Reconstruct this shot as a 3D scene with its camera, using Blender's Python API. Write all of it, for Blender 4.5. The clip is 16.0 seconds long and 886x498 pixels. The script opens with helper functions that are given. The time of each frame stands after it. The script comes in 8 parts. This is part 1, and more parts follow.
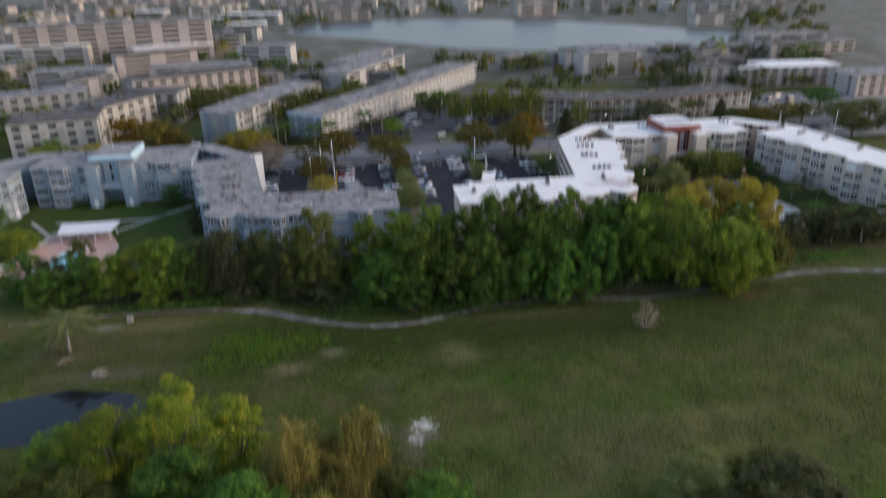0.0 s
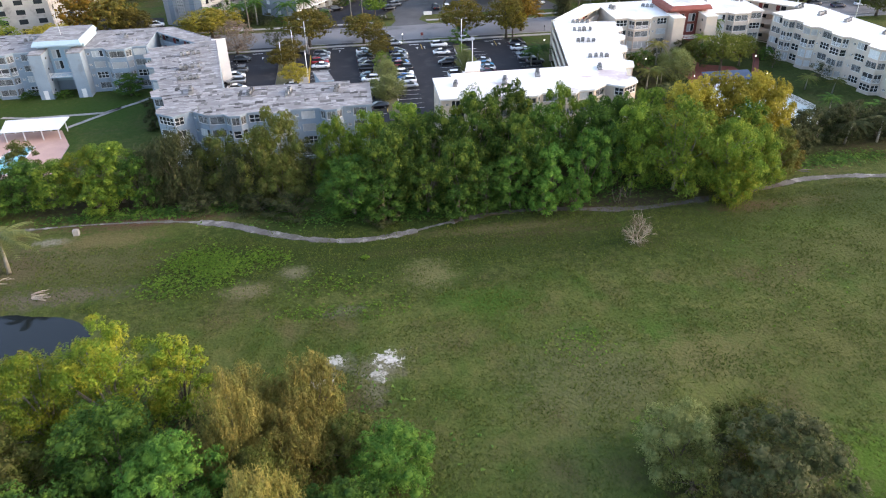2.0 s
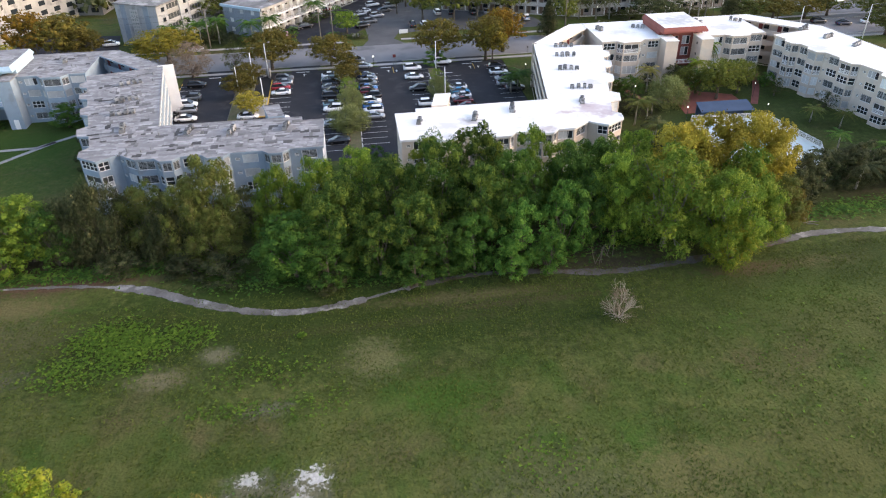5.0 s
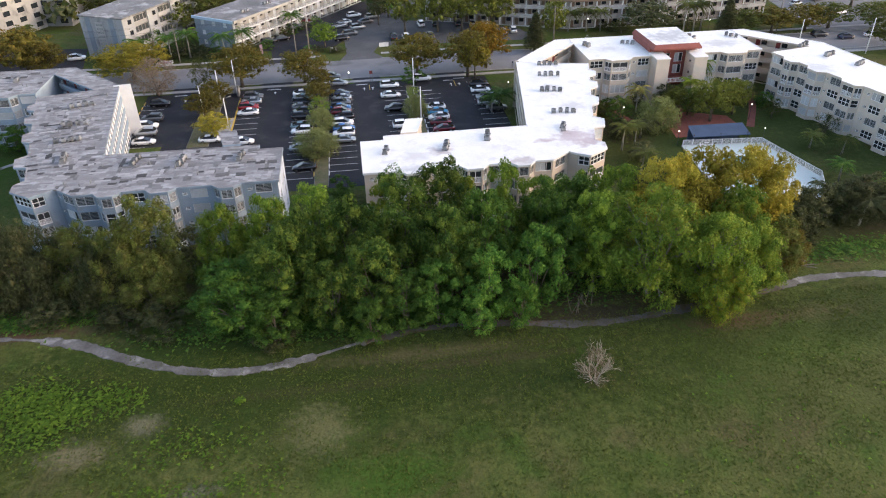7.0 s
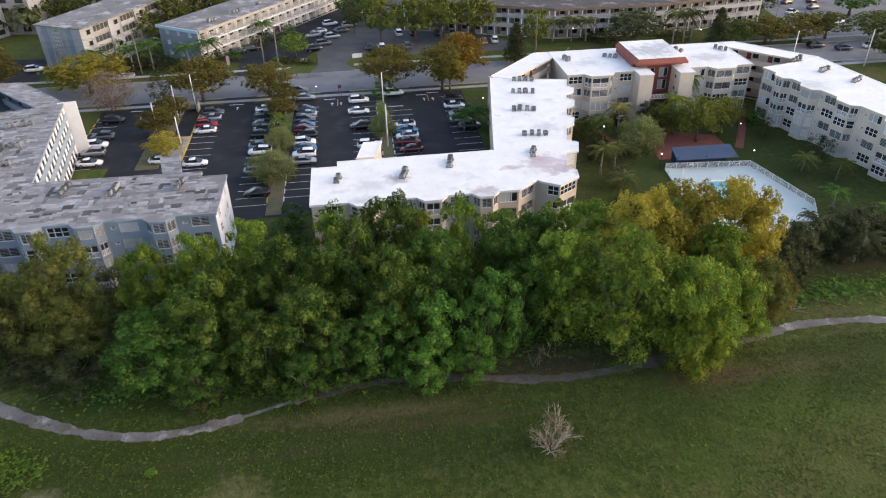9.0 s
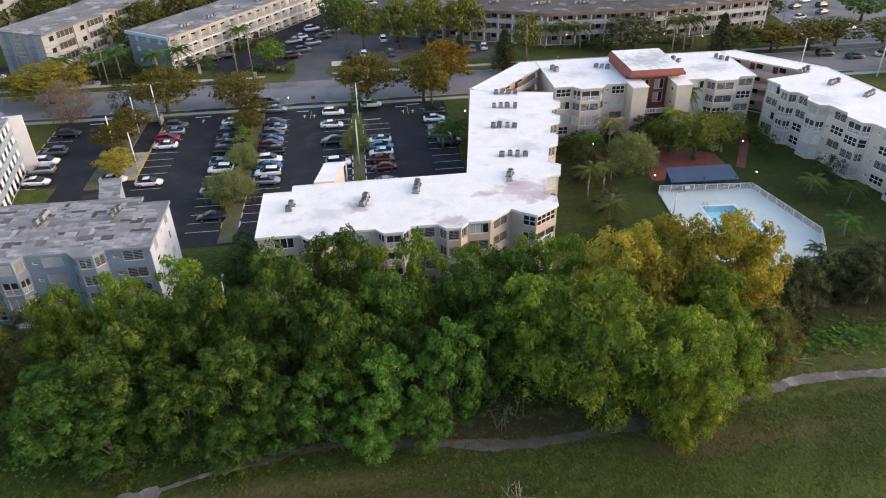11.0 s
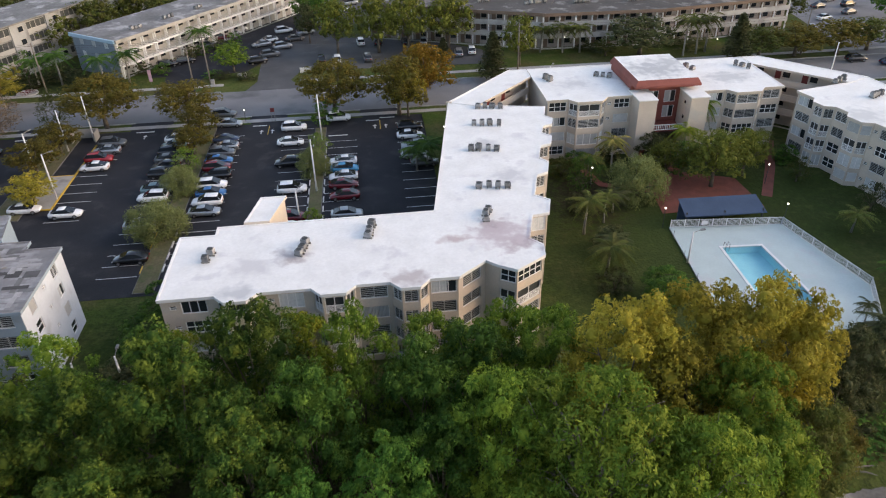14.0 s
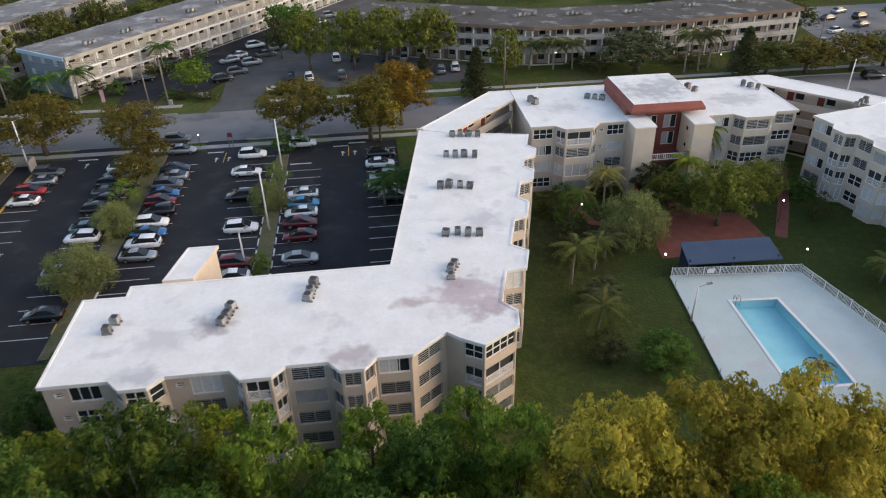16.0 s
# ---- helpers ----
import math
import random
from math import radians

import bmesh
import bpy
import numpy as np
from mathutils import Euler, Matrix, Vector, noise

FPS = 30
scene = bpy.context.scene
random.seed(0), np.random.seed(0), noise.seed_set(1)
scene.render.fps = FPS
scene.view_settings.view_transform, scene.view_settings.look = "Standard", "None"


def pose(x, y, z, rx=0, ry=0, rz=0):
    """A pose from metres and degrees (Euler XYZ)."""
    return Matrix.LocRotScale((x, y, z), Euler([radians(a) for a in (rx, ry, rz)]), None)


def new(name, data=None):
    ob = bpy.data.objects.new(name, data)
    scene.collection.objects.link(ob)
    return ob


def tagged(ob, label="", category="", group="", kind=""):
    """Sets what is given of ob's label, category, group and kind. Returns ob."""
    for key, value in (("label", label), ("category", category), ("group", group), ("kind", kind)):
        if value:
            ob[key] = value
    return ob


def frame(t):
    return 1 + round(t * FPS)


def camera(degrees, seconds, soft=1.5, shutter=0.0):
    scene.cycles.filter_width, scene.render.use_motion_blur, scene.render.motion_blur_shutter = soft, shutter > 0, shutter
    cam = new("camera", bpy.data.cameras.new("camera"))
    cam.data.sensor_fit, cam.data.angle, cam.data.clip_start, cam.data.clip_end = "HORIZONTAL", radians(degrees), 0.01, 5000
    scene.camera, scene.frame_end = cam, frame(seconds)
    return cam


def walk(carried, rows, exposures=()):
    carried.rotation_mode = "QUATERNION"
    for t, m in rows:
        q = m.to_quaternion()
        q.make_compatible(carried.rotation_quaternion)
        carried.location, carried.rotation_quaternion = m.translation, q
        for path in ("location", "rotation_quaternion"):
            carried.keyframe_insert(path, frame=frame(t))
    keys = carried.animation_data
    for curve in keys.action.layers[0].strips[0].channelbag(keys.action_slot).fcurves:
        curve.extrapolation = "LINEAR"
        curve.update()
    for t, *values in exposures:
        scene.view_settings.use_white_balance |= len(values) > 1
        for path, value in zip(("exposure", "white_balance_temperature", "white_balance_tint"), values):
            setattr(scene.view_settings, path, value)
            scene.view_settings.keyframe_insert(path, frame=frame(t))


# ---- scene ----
cam = camera(64.0, 16.0, 1.1, 0.5)
METRES, EYE, TILT, LEAN, TURN = 105.0, 59.0, 0.0, 0.0, -7.2
ROWS = [
    (0.0, -0.0040, -0.0090, 0.0037, -0.55, -23.2, 1.06),
    (0.1, -0.0020, -0.0032, 0.0037, -0.55, -25.8, 1.06),
    (0.2, 0.0000, 0.0026, 0.0037, -0.55, -27.8, 1.06),
    (0.3, 0.0020, 0.0085, 0.0037, -0.55, -29.25, 1.06),
    (0.5, 0.0059, 0.0202, 0.0037, -0.55, -29.47, 1.06),
    (1.0, 0.0158, 0.0494, 0.0037, -0.57, -29.57, 1.03),
    (1.1, 0.0179, 0.0552, 0.0036, -0.57, -29.65, 1.03),
    (1.2, 0.0200, 0.0610, 0.0035, -0.57, -30.2, 1.03),
    (1.3, 0.0221, 0.0668, 0.0033, -0.57, -31.3, 1.03),
    (1.4, 0.0242, 0.0725, 0.0031, -0.56, -32.5, 1.04),
    (1.5, 0.0263, 0.0783, 0.003, -0.56, -33.1, 1.04),
    (2.0, 0.0369, 0.1072, 0.0033, -0.57, -33.18, 1.03),
    (2.5, 0.047, 0.1361, 0.0032, -0.6, -33.17, 1.01),
    (3.0, 0.0577, 0.1651, 0.0028, -0.61, -33.13, 1.02),
    (3.5, 0.0677, 0.1934, 0.0015, -0.62, -33.1, 1.02),
    (4.0, 0.0778, 0.2211, 0.0009, -0.64, -33.08, 1.0),
    (6.5, 0.1381, 0.3593, 0.0014, -0.5, -33.0, 0.98),
    (7.0, 0.1522, 0.3859, 0.0015, -0.46, -32.99, 0.97),
    (7.5, 0.1672, 0.4122, 0.0012, -0.43, -32.98, 0.96),
    (8.0, 0.1831, 0.438, -0.0, -0.38, -32.97, 0.96),
    (8.5, 0.1995, 0.4632, -0.0022, -0.33, -32.94, 0.94),
    (9.0, 0.216, 0.4884, -0.0051, -0.28, -32.93, 0.94),
    (9.5, 0.2322, 0.5142, -0.0082, -0.2, -32.92, 0.98),
    (12.0, 0.2892, 0.6571, -0.0391, 0.62, -32.86, 1.1),
    (12.5, 0.2961, 0.6887, -0.0487, 0.64, -32.88, 1.13),
    (13.0, 0.3029, 0.7215, -0.0567, 0.69, -32.87, 1.13),
    (13.5, 0.3096, 0.7537, -0.0642, 0.71, -32.87, 1.14),
    (14.0, 0.317, 0.7854, -0.0721, 0.73, -32.87, 1.16),
    (14.5, 0.3252, 0.8176, -0.0792, 0.74, -32.86, 1.15),
    (15.0, 0.3342, 0.85, -0.0859, 0.75, -32.66, 1.18),
    (15.5, 0.3441, 0.8832, -0.0925, 0.76, -32.4, 1.23),
    (16.0, 0.3552, 0.9171, -0.0991, 0.77, -32.15, 1.25),
]
EXPOSURES = [(0.0, 1.06, 7000, 15), (0.2, 1.45, 7050, 15), (0.4, 2.1, 7100, 15), (1.0, 2.24, 7150, 15), (1.5, 2.18, 7150, 15), (4.0, 1.98, 7200, 15), (7.0, 1.75, 7350, 16), (8.0, 1.66, 7350, 16), (9.5, 1.57, 7400, 16), (12.5, 1.52, 7500, 15), (16.0, 1.22, 7550, 13)]
walk(cam, [(t, pose(0, 0, EYE, TILT, LEAN, TURN) @ pose(METRES * x, METRES * y, METRES * z, 90 + pitch, roll, yaw)) for t, x, y, z, yaw, pitch, roll in ROWS], EXPOSURES)

# ---- daylight: a low hazy sun to the east under a broad evening sky ----
world = bpy.data.worlds.new("evening_sky")
scene.world = world
world.use_nodes = True
sky = world.node_tree.nodes.new("ShaderNodeTexSky")
sky.sky_type, sky.sun_disc = "NISHITA", False
SUN_ELEVATION, SUN_AZIMUTH = 24.0, 100.0  # degrees; azimuth clockwise from +y
sky.sun_elevation, sky.sun_rotation = radians(SUN_ELEVATION), radians(SUN_AZIMUTH)
sky.air_density, sky.dust_density = 1.0, 1.6
world.node_tree.links.new(sky.outputs[0], world.node_tree.nodes["Background"].inputs[0])
world.node_tree.nodes["Background"].inputs[1].default_value = 0.15
sun = new("sun", bpy.data.lights.new("sun", "SUN"))
sun.data.energy, sun.data.angle, sun.data.color = 0.14, radians(20.0), (1.0, 0.62, 0.36)
sun.rotation_euler = (radians(90 - SUN_ELEVATION), 0, radians(180 - SUN_AZIMUTH))

# ---- materials ----
def material(name):
    m = bpy.data.materials.new(name)
    m.use_nodes = True
    return m, m.node_tree.nodes, m.node_tree.links, m.node_tree.nodes["Principled BSDF"]


def mixed(nodes, links, factor, a, b):
    """A colour mix; each of the three may be a socket or a value."""
    n = nodes.new("ShaderNodeMix")
    n.data_type = "RGBA"
    for socket, value in ((n.inputs[0], factor), (n.inputs[6], a), (n.inputs[7], b)):
        if isinstance(value, bpy.types.NodeSocket):
            links.new(value, socket)
        else:
            socket.default_value = (*value, 1) if isinstance(value, tuple) else value
    return n.outputs[2]


def noise_of(nodes, links, scale, low=0.35, high=0.65, detail=4.0, stretch=None):
    where = nodes.new("ShaderNodeTexCoord").outputs["Object"]
    if stretch:
        s = nodes.new("ShaderNodeMapping")
        s.inputs["Scale"].default_value = stretch
        links.new(where, s.inputs[0])
        where = s.outputs[0]
    n = nodes.new("ShaderNodeTexNoise")
    n.inputs["Scale"].default_value, n.inputs["Detail"].default_value = scale, detail
    links.new(where, n.inputs["Vector"])
    r = nodes.new("ShaderNodeMapRange")
    r.inputs[1].default_value, r.inputs[2].default_value = low, high
    links.new(n.outputs[0], r.inputs[0])
    return r.outputs[0]


def surface(name, base, other=None, scale=0.5, fine=8.0, fine_amount=0.25, rough=0.8, metal=0.0, bump=0.2, stain=None, stain_scale=0.25, stain_low=0.55, each=0.0, stretch=None):
    """A weathered surface: a slow mix of two colours, a fine grain, and stains of a third colour where given. each: how far single objects differ."""
    m, nodes, links, p = material(name)
    other = other or tuple(c * 0.8 for c in base)
    colour = mixed(nodes, links, noise_of(nodes, links, scale, stretch=stretch), base, other)
    grain = noise_of(nodes, links, fine, 0.3, 0.7, stretch=stretch)
    if stain:
        colour = mixed(nodes, links, noise_of(nodes, links, stain_scale, stain_low, stain_low + 0.12, 6.0), colour, stain)
    g = nodes.new("ShaderNodeMix")
    g.data_type, g.blend_type = "RGBA", "MULTIPLY"
    g.inputs[0].default_value = fine_amount
    links.new(colour, g.inputs[6])
    links.new(grain, g.inputs[7])
    colour = g.outputs[2]
    if each:
        info = nodes.new("ShaderNodeObjectInfo")
        h = nodes.new("ShaderNodeHueSaturation")
        r = nodes.new("ShaderNodeMapRange")
        r.inputs[3].default_value, r.inputs[4].default_value = 1 - each, 1 + each
        links.new(info.outputs["Random"], r.inputs[0])
        links.new(r.outputs[0], h.inputs["Value"])
        links.new(colour, h.inputs["Color"])
        colour = h.outputs[0]
    links.new(colour, p.inputs["Base Color"])
    p.inputs["Roughness"].default_value, p.inputs["Metallic"].default_value = rough, metal
    if bump:
        b = nodes.new("ShaderNodeBump")
        b.inputs["Strength"].default_value, b.inputs["Distance"].default_value = bump, 0.02
        links.new(grain, b.inputs["Height"])
        links.new(b.outputs[0], p.inputs["Normal"])
    return m


def foliage(name, low, high, tip=None, shine=0.1):
    """Leaves: colour differs from leaf to leaf and from plant to plant, and some light passes through."""
    m, nodes, links, p = material(name)
    geo, info = nodes.new("ShaderNodeNewGeometry"), nodes.new("ShaderNodeObjectInfo")
    colour = mixed(nodes, links, geo.outputs["Random Per Island"], low, high)
    if tip:
        colour = mixed(nodes, links, noise_of(nodes, links, 0.75, 0.47, 0.6, 2.0), colour, tip)
    h = nodes.new("ShaderNodeHueSaturation")
    r = nodes.new("ShaderNodeMapRange")
    r.inputs[3].default_value, r.inputs[4].default_value = 0.74, 1.26
    links.new(info.outputs["Random"], r.inputs[0])
    links.new(r.outputs[0], h.inputs["Value"])
    links.new(colour, h.inputs["Color"])
    links.new(h.outputs[0], p.inputs["Base Color"])
    p.inputs["Roughness"].default_value = 0.65
    p.inputs["Specular IOR Level"].default_value = shine
    t, mix = nodes.new("ShaderNodeBsdfTranslucent"), nodes.new("ShaderNodeMixShader")
    links.new(h.outputs[0], t.inputs[0])
    mix.inputs[0].default_value = 0.3
    links.new(p.outputs[0], mix.inputs[1])
    links.new(t.outputs[0], mix.inputs[2])
    links.new(mix.outputs[0], nodes["Material Output"].inputs[0])
    return m


def gloss(name, colour, rough=0.15, metal=0.0, coat=0.0, emit=0.0):
    m, nodes, links, p = material(name)
    shade = mixed(nodes, links, noise_of(nodes, links, 3.0), colour, tuple(c * 0.85 for c in colour))
    links.new(shade, p.inputs["Base Color"])
    p.inputs["Roughness"].default_value, p.inputs["Metallic"].default_value, p.inputs["Coat Weight"].default_value = rough, metal, coat
    if emit:
        p.inputs["Emission Color"].default_value, p.inputs["Emission Strength"].default_value = (*colour, 1), emit
    return m


def ground_material():
    """Rough grass with dry, lush and darker patches, bare sandy spots and leaf litter."""
    m, nodes, links, p = material("rough_grass")
    grass = mixed(nodes, links, noise_of(nodes, links, 0.07, 0.38, 0.62, 5.0), (0.0544, 0.08, 0.0168), (0.0936, 0.108, 0.0304))
    grass = mixed(nodes, links, noise_of(nodes, links, 0.35, 0.5, 0.8, 5.0), grass, (0.116, 0.1176, 0.0376))
    grass = mixed(nodes, links, noise_of(nodes, links, 0.16, 0.52, 0.7, 5.0), grass, (0.048, 0.0904, 0.0152))
    grass = mixed(nodes, links, noise_of(nodes, links, 0.11, 0.5, 0.66, 7.0), grass, (0.0896, 0.0831, 0.032))
    grass = mixed(nodes, links, noise_of(nodes, links, 1.1, 0.52, 0.85, 7.0, (1.0, 0.5, 1.0)), grass, (0.0336, 0.056, 0.0128))
    where = nodes.new("ShaderNodeTexCoord").outputs["Object"]
    wobble = nodes.new("ShaderNodeTexNoise")
    wobble.inputs["Scale"].default_value, wobble.inputs["Detail"].default_value, wobble.inputs["Roughness"].default_value = 0.9, 8.0, 0.68
    links.new(where, wobble.inputs["Vector"])

    crumbs = nodes.new("ShaderNodeTexNoise")
    crumbs.inputs["Scale"].default_value, crumbs.inputs["Detail"].default_value, crumbs.inputs["Roughness"].default_value = 1.1, 9.0, 0.78
    links.new(where, crumbs.inputs["Vector"])

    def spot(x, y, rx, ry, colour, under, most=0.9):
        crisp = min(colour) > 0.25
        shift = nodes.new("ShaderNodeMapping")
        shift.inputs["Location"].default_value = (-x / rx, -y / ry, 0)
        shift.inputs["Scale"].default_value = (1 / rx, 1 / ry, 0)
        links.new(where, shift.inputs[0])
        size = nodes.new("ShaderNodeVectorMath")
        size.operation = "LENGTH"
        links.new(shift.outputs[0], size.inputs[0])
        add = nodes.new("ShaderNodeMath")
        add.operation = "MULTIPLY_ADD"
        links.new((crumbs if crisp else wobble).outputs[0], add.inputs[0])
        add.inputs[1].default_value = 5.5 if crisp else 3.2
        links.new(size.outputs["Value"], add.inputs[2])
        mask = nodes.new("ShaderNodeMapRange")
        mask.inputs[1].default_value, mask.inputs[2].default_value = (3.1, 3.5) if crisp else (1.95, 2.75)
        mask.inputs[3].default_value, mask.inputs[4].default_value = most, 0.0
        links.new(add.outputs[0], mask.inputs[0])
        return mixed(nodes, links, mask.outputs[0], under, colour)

    sand, litter = (0.2319, 0.2239, 0.192), (0.06, 0.0464, 0.028)
    for x, y, rx, ry, colour in (
        # broad darker green bands, the widest along the tree belt
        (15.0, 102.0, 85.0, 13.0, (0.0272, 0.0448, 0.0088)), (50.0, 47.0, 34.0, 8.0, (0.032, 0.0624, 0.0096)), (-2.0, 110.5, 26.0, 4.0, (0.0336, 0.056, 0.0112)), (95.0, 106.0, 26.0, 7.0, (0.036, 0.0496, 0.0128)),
        (5.4, 75.6, 3.2, 2.6, (0.136, 0.132, 0.084)), (0.2, 76.6, 3.4, 2.4, (0.12, 0.1184, 0.072)), (6.4, 77.2, 2.2, 1.9, (0.52, 0.51, 0.48)), (-0.2, 77.6, 1.8, 1.2, (0.46, 0.45, 0.41)), (-1.8, 74.2, 1.9, 1.5, (0.46, 0.45, 0.41)), (5.0, 74.4, 1.6, 1.4, (0.4, 0.39, 0.35)), (0.8, 87.5, 3.5, 1.2, (0.128, 0.128, 0.08)), (4.5, 71.5, 1.5, 2.4, (0.136, 0.136, 0.08)),
        (-12.2, 94.6, 4.0, 2.2, (0.152, 0.136, 0.072)), (-5.7, 98.0, 2.6, 1.8, (0.144, 0.136, 0.08)), (13.8, 94.4, 4.4, 4.6, (0.12, 0.12, 0.0496)), (-47.0, 106.0, 9.0, 6.0, (0.12, 0.1, 0.06)), (-36.0, 105.0, 12.0, 6.0, (0.088, 0.088, 0.036)), (27.0, 105.4, 16.0, 1.6, (0.088, 0.08, 0.036)), (79.0, 105.6, 9.0, 2.0, (0.096, 0.08, 0.036)), (46.0, 72.0, 9.0, 5.0, (0.112, 0.108, 0.04)), (21.4, 86.6, 6.0, 4.0, (0.048, 0.1, 0.0144)), (85.0, 98.0, 30.0, 10.0, (0.0448, 0.064, 0.016)), (75.0, 97.5, 10.0, 4.0, (0.056, 0.092, 0.016)), (56.0, 54.0, 6.0, 5.0, (0.068, 0.12, 0.016)), (-44.0, 112.6, 3.0, 1.3, sand),
        (-40.0, 97.2, 12.0, 2.2, (0.12, 0.1024, 0.0704)), (-36.0, 112.0, 9.0, 3.0, (0.128, 0.112, 0.048)), (16.0, 101.0, 22.0, 1.3, (0.044, 0.052, 0.016)),
        (34.0, 103.0, 14.0, 1.0, (0.06, 0.056, 0.024)), (62.0, 72.0, 12.0, 10.0, (0.088, 0.092, 0.028)), (80.0, 92.0, 18.0, 8.0, (0.084, 0.092, 0.028)), (30.0, 70.0, 10.0, 9.0, (0.092, 0.1, 0.04)),
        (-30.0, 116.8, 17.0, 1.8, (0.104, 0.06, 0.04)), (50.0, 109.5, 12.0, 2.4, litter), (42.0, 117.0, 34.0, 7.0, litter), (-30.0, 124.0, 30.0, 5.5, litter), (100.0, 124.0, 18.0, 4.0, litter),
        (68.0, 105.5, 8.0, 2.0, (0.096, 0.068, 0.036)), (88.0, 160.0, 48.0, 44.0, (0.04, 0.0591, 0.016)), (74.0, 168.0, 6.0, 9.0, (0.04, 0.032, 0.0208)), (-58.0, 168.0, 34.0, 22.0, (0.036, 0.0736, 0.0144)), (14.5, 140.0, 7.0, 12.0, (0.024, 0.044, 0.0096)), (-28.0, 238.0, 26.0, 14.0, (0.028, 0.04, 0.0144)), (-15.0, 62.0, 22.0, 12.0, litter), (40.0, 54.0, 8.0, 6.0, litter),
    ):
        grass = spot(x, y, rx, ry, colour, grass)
    fine = nodes.new("ShaderNodeMix")
    fine.data_type, fine.blend_type = "RGBA", "MULTIPLY"
    fine.inputs[0].default_value = 0.32
    links.new(grass, fine.inputs[6])
    links.new(noise_of(nodes, links, 3.4, 0.15, 0.62, 6.0, (1.0, 0.45, 1.0)), fine.inputs[7])
    links.new(fine.outputs[2], p.inputs["Base Color"])
    p.inputs["Roughness"].default_value, p.inputs["Specular IOR Level"].default_value = 0.95, 0.1
    b = nodes.new("ShaderNodeBump")
    b.inputs["Strength"].default_value, b.inputs["Distance"].default_value = 0.5, 0.3
    links.new(noise_of(nodes, links, 2.6, 0.2, 0.8, 6.0), b.inputs["Height"])
    links.new(b.outputs[0], p.inputs["Normal"])
    return m


def roof_patch_material():
    """Old grey roofing felt: mended strips of many greys, laid across one another."""
    m, nodes, links, p = material("patched_roof_felt")
    where = nodes.new("ShaderNodeTexCoord").outputs["Object"]
    colour = mixed(nodes, links, noise_of(nodes, links, 0.25), (0.165, 0.16, 0.165), (0.22, 0.213, 0.216))
    for width, height, turn, dark, light, amount in ((2.6, 0.8, 0, (0.1, 0.098, 0.102), (0.38, 0.375, 0.38), 1.0), (1.3, 0.5, 5, (0.1, 0.096, 0.1), (0.34, 0.335, 0.34), 0.8)):
        turned = nodes.new("ShaderNodeMapping")
        turned.inputs["Rotation"].default_value = (0, 0, radians(turn))
        links.new(where, turned.inputs[0])
        b = nodes.new("ShaderNodeTexBrick")
        b.inputs["Color1"].default_value, b.inputs["Color2"].default_value, b.inputs["Mortar"].default_value = (*dark, 1), (*light, 1), (0.2, 0.2, 0.2, 1)
        b.inputs["Scale"].default_value, b.inputs["Brick Width"].default_value, b.inputs["Row Height"].default_value, b.inputs["Mortar Size"].default_value = 1.0, width, height, 0.012
        b.offset, b.offset_frequency, b.squash, b.squash_frequency = 0.37, 2, 0.7, 3
        links.new(turned.outputs[0], b.inputs["Vector"])
        f = nodes.new("ShaderNodeMath")
        f.operation = "MULTIPLY"
        links.new(noise_of(nodes, links, 0.33 + turn * 0.02, 0.4, 0.6), f.inputs[0])
        f.inputs[1].default_value = amount
        colour = mixed(nodes, links, f.outputs[0], colour, b.outputs[0])
    colour = mixed(nodes, links, noise_of(nodes, links, 1.6, 0.55, 0.75, 6.0), colour, (0.2, 0.185, 0.18))
    links.new(colour, p.inputs["Base Color"])
    p.inputs["Roughness"].default_value = 0.9
    b = nodes.new("ShaderNodeBump")
    b.inputs["Strength"].default_value, b.inputs["Distance"].default_value = 0.3, 0.02
    links.new(colour, b.inputs["Height"])
    links.new(b.outputs[0], p.inputs["Normal"])
    return m


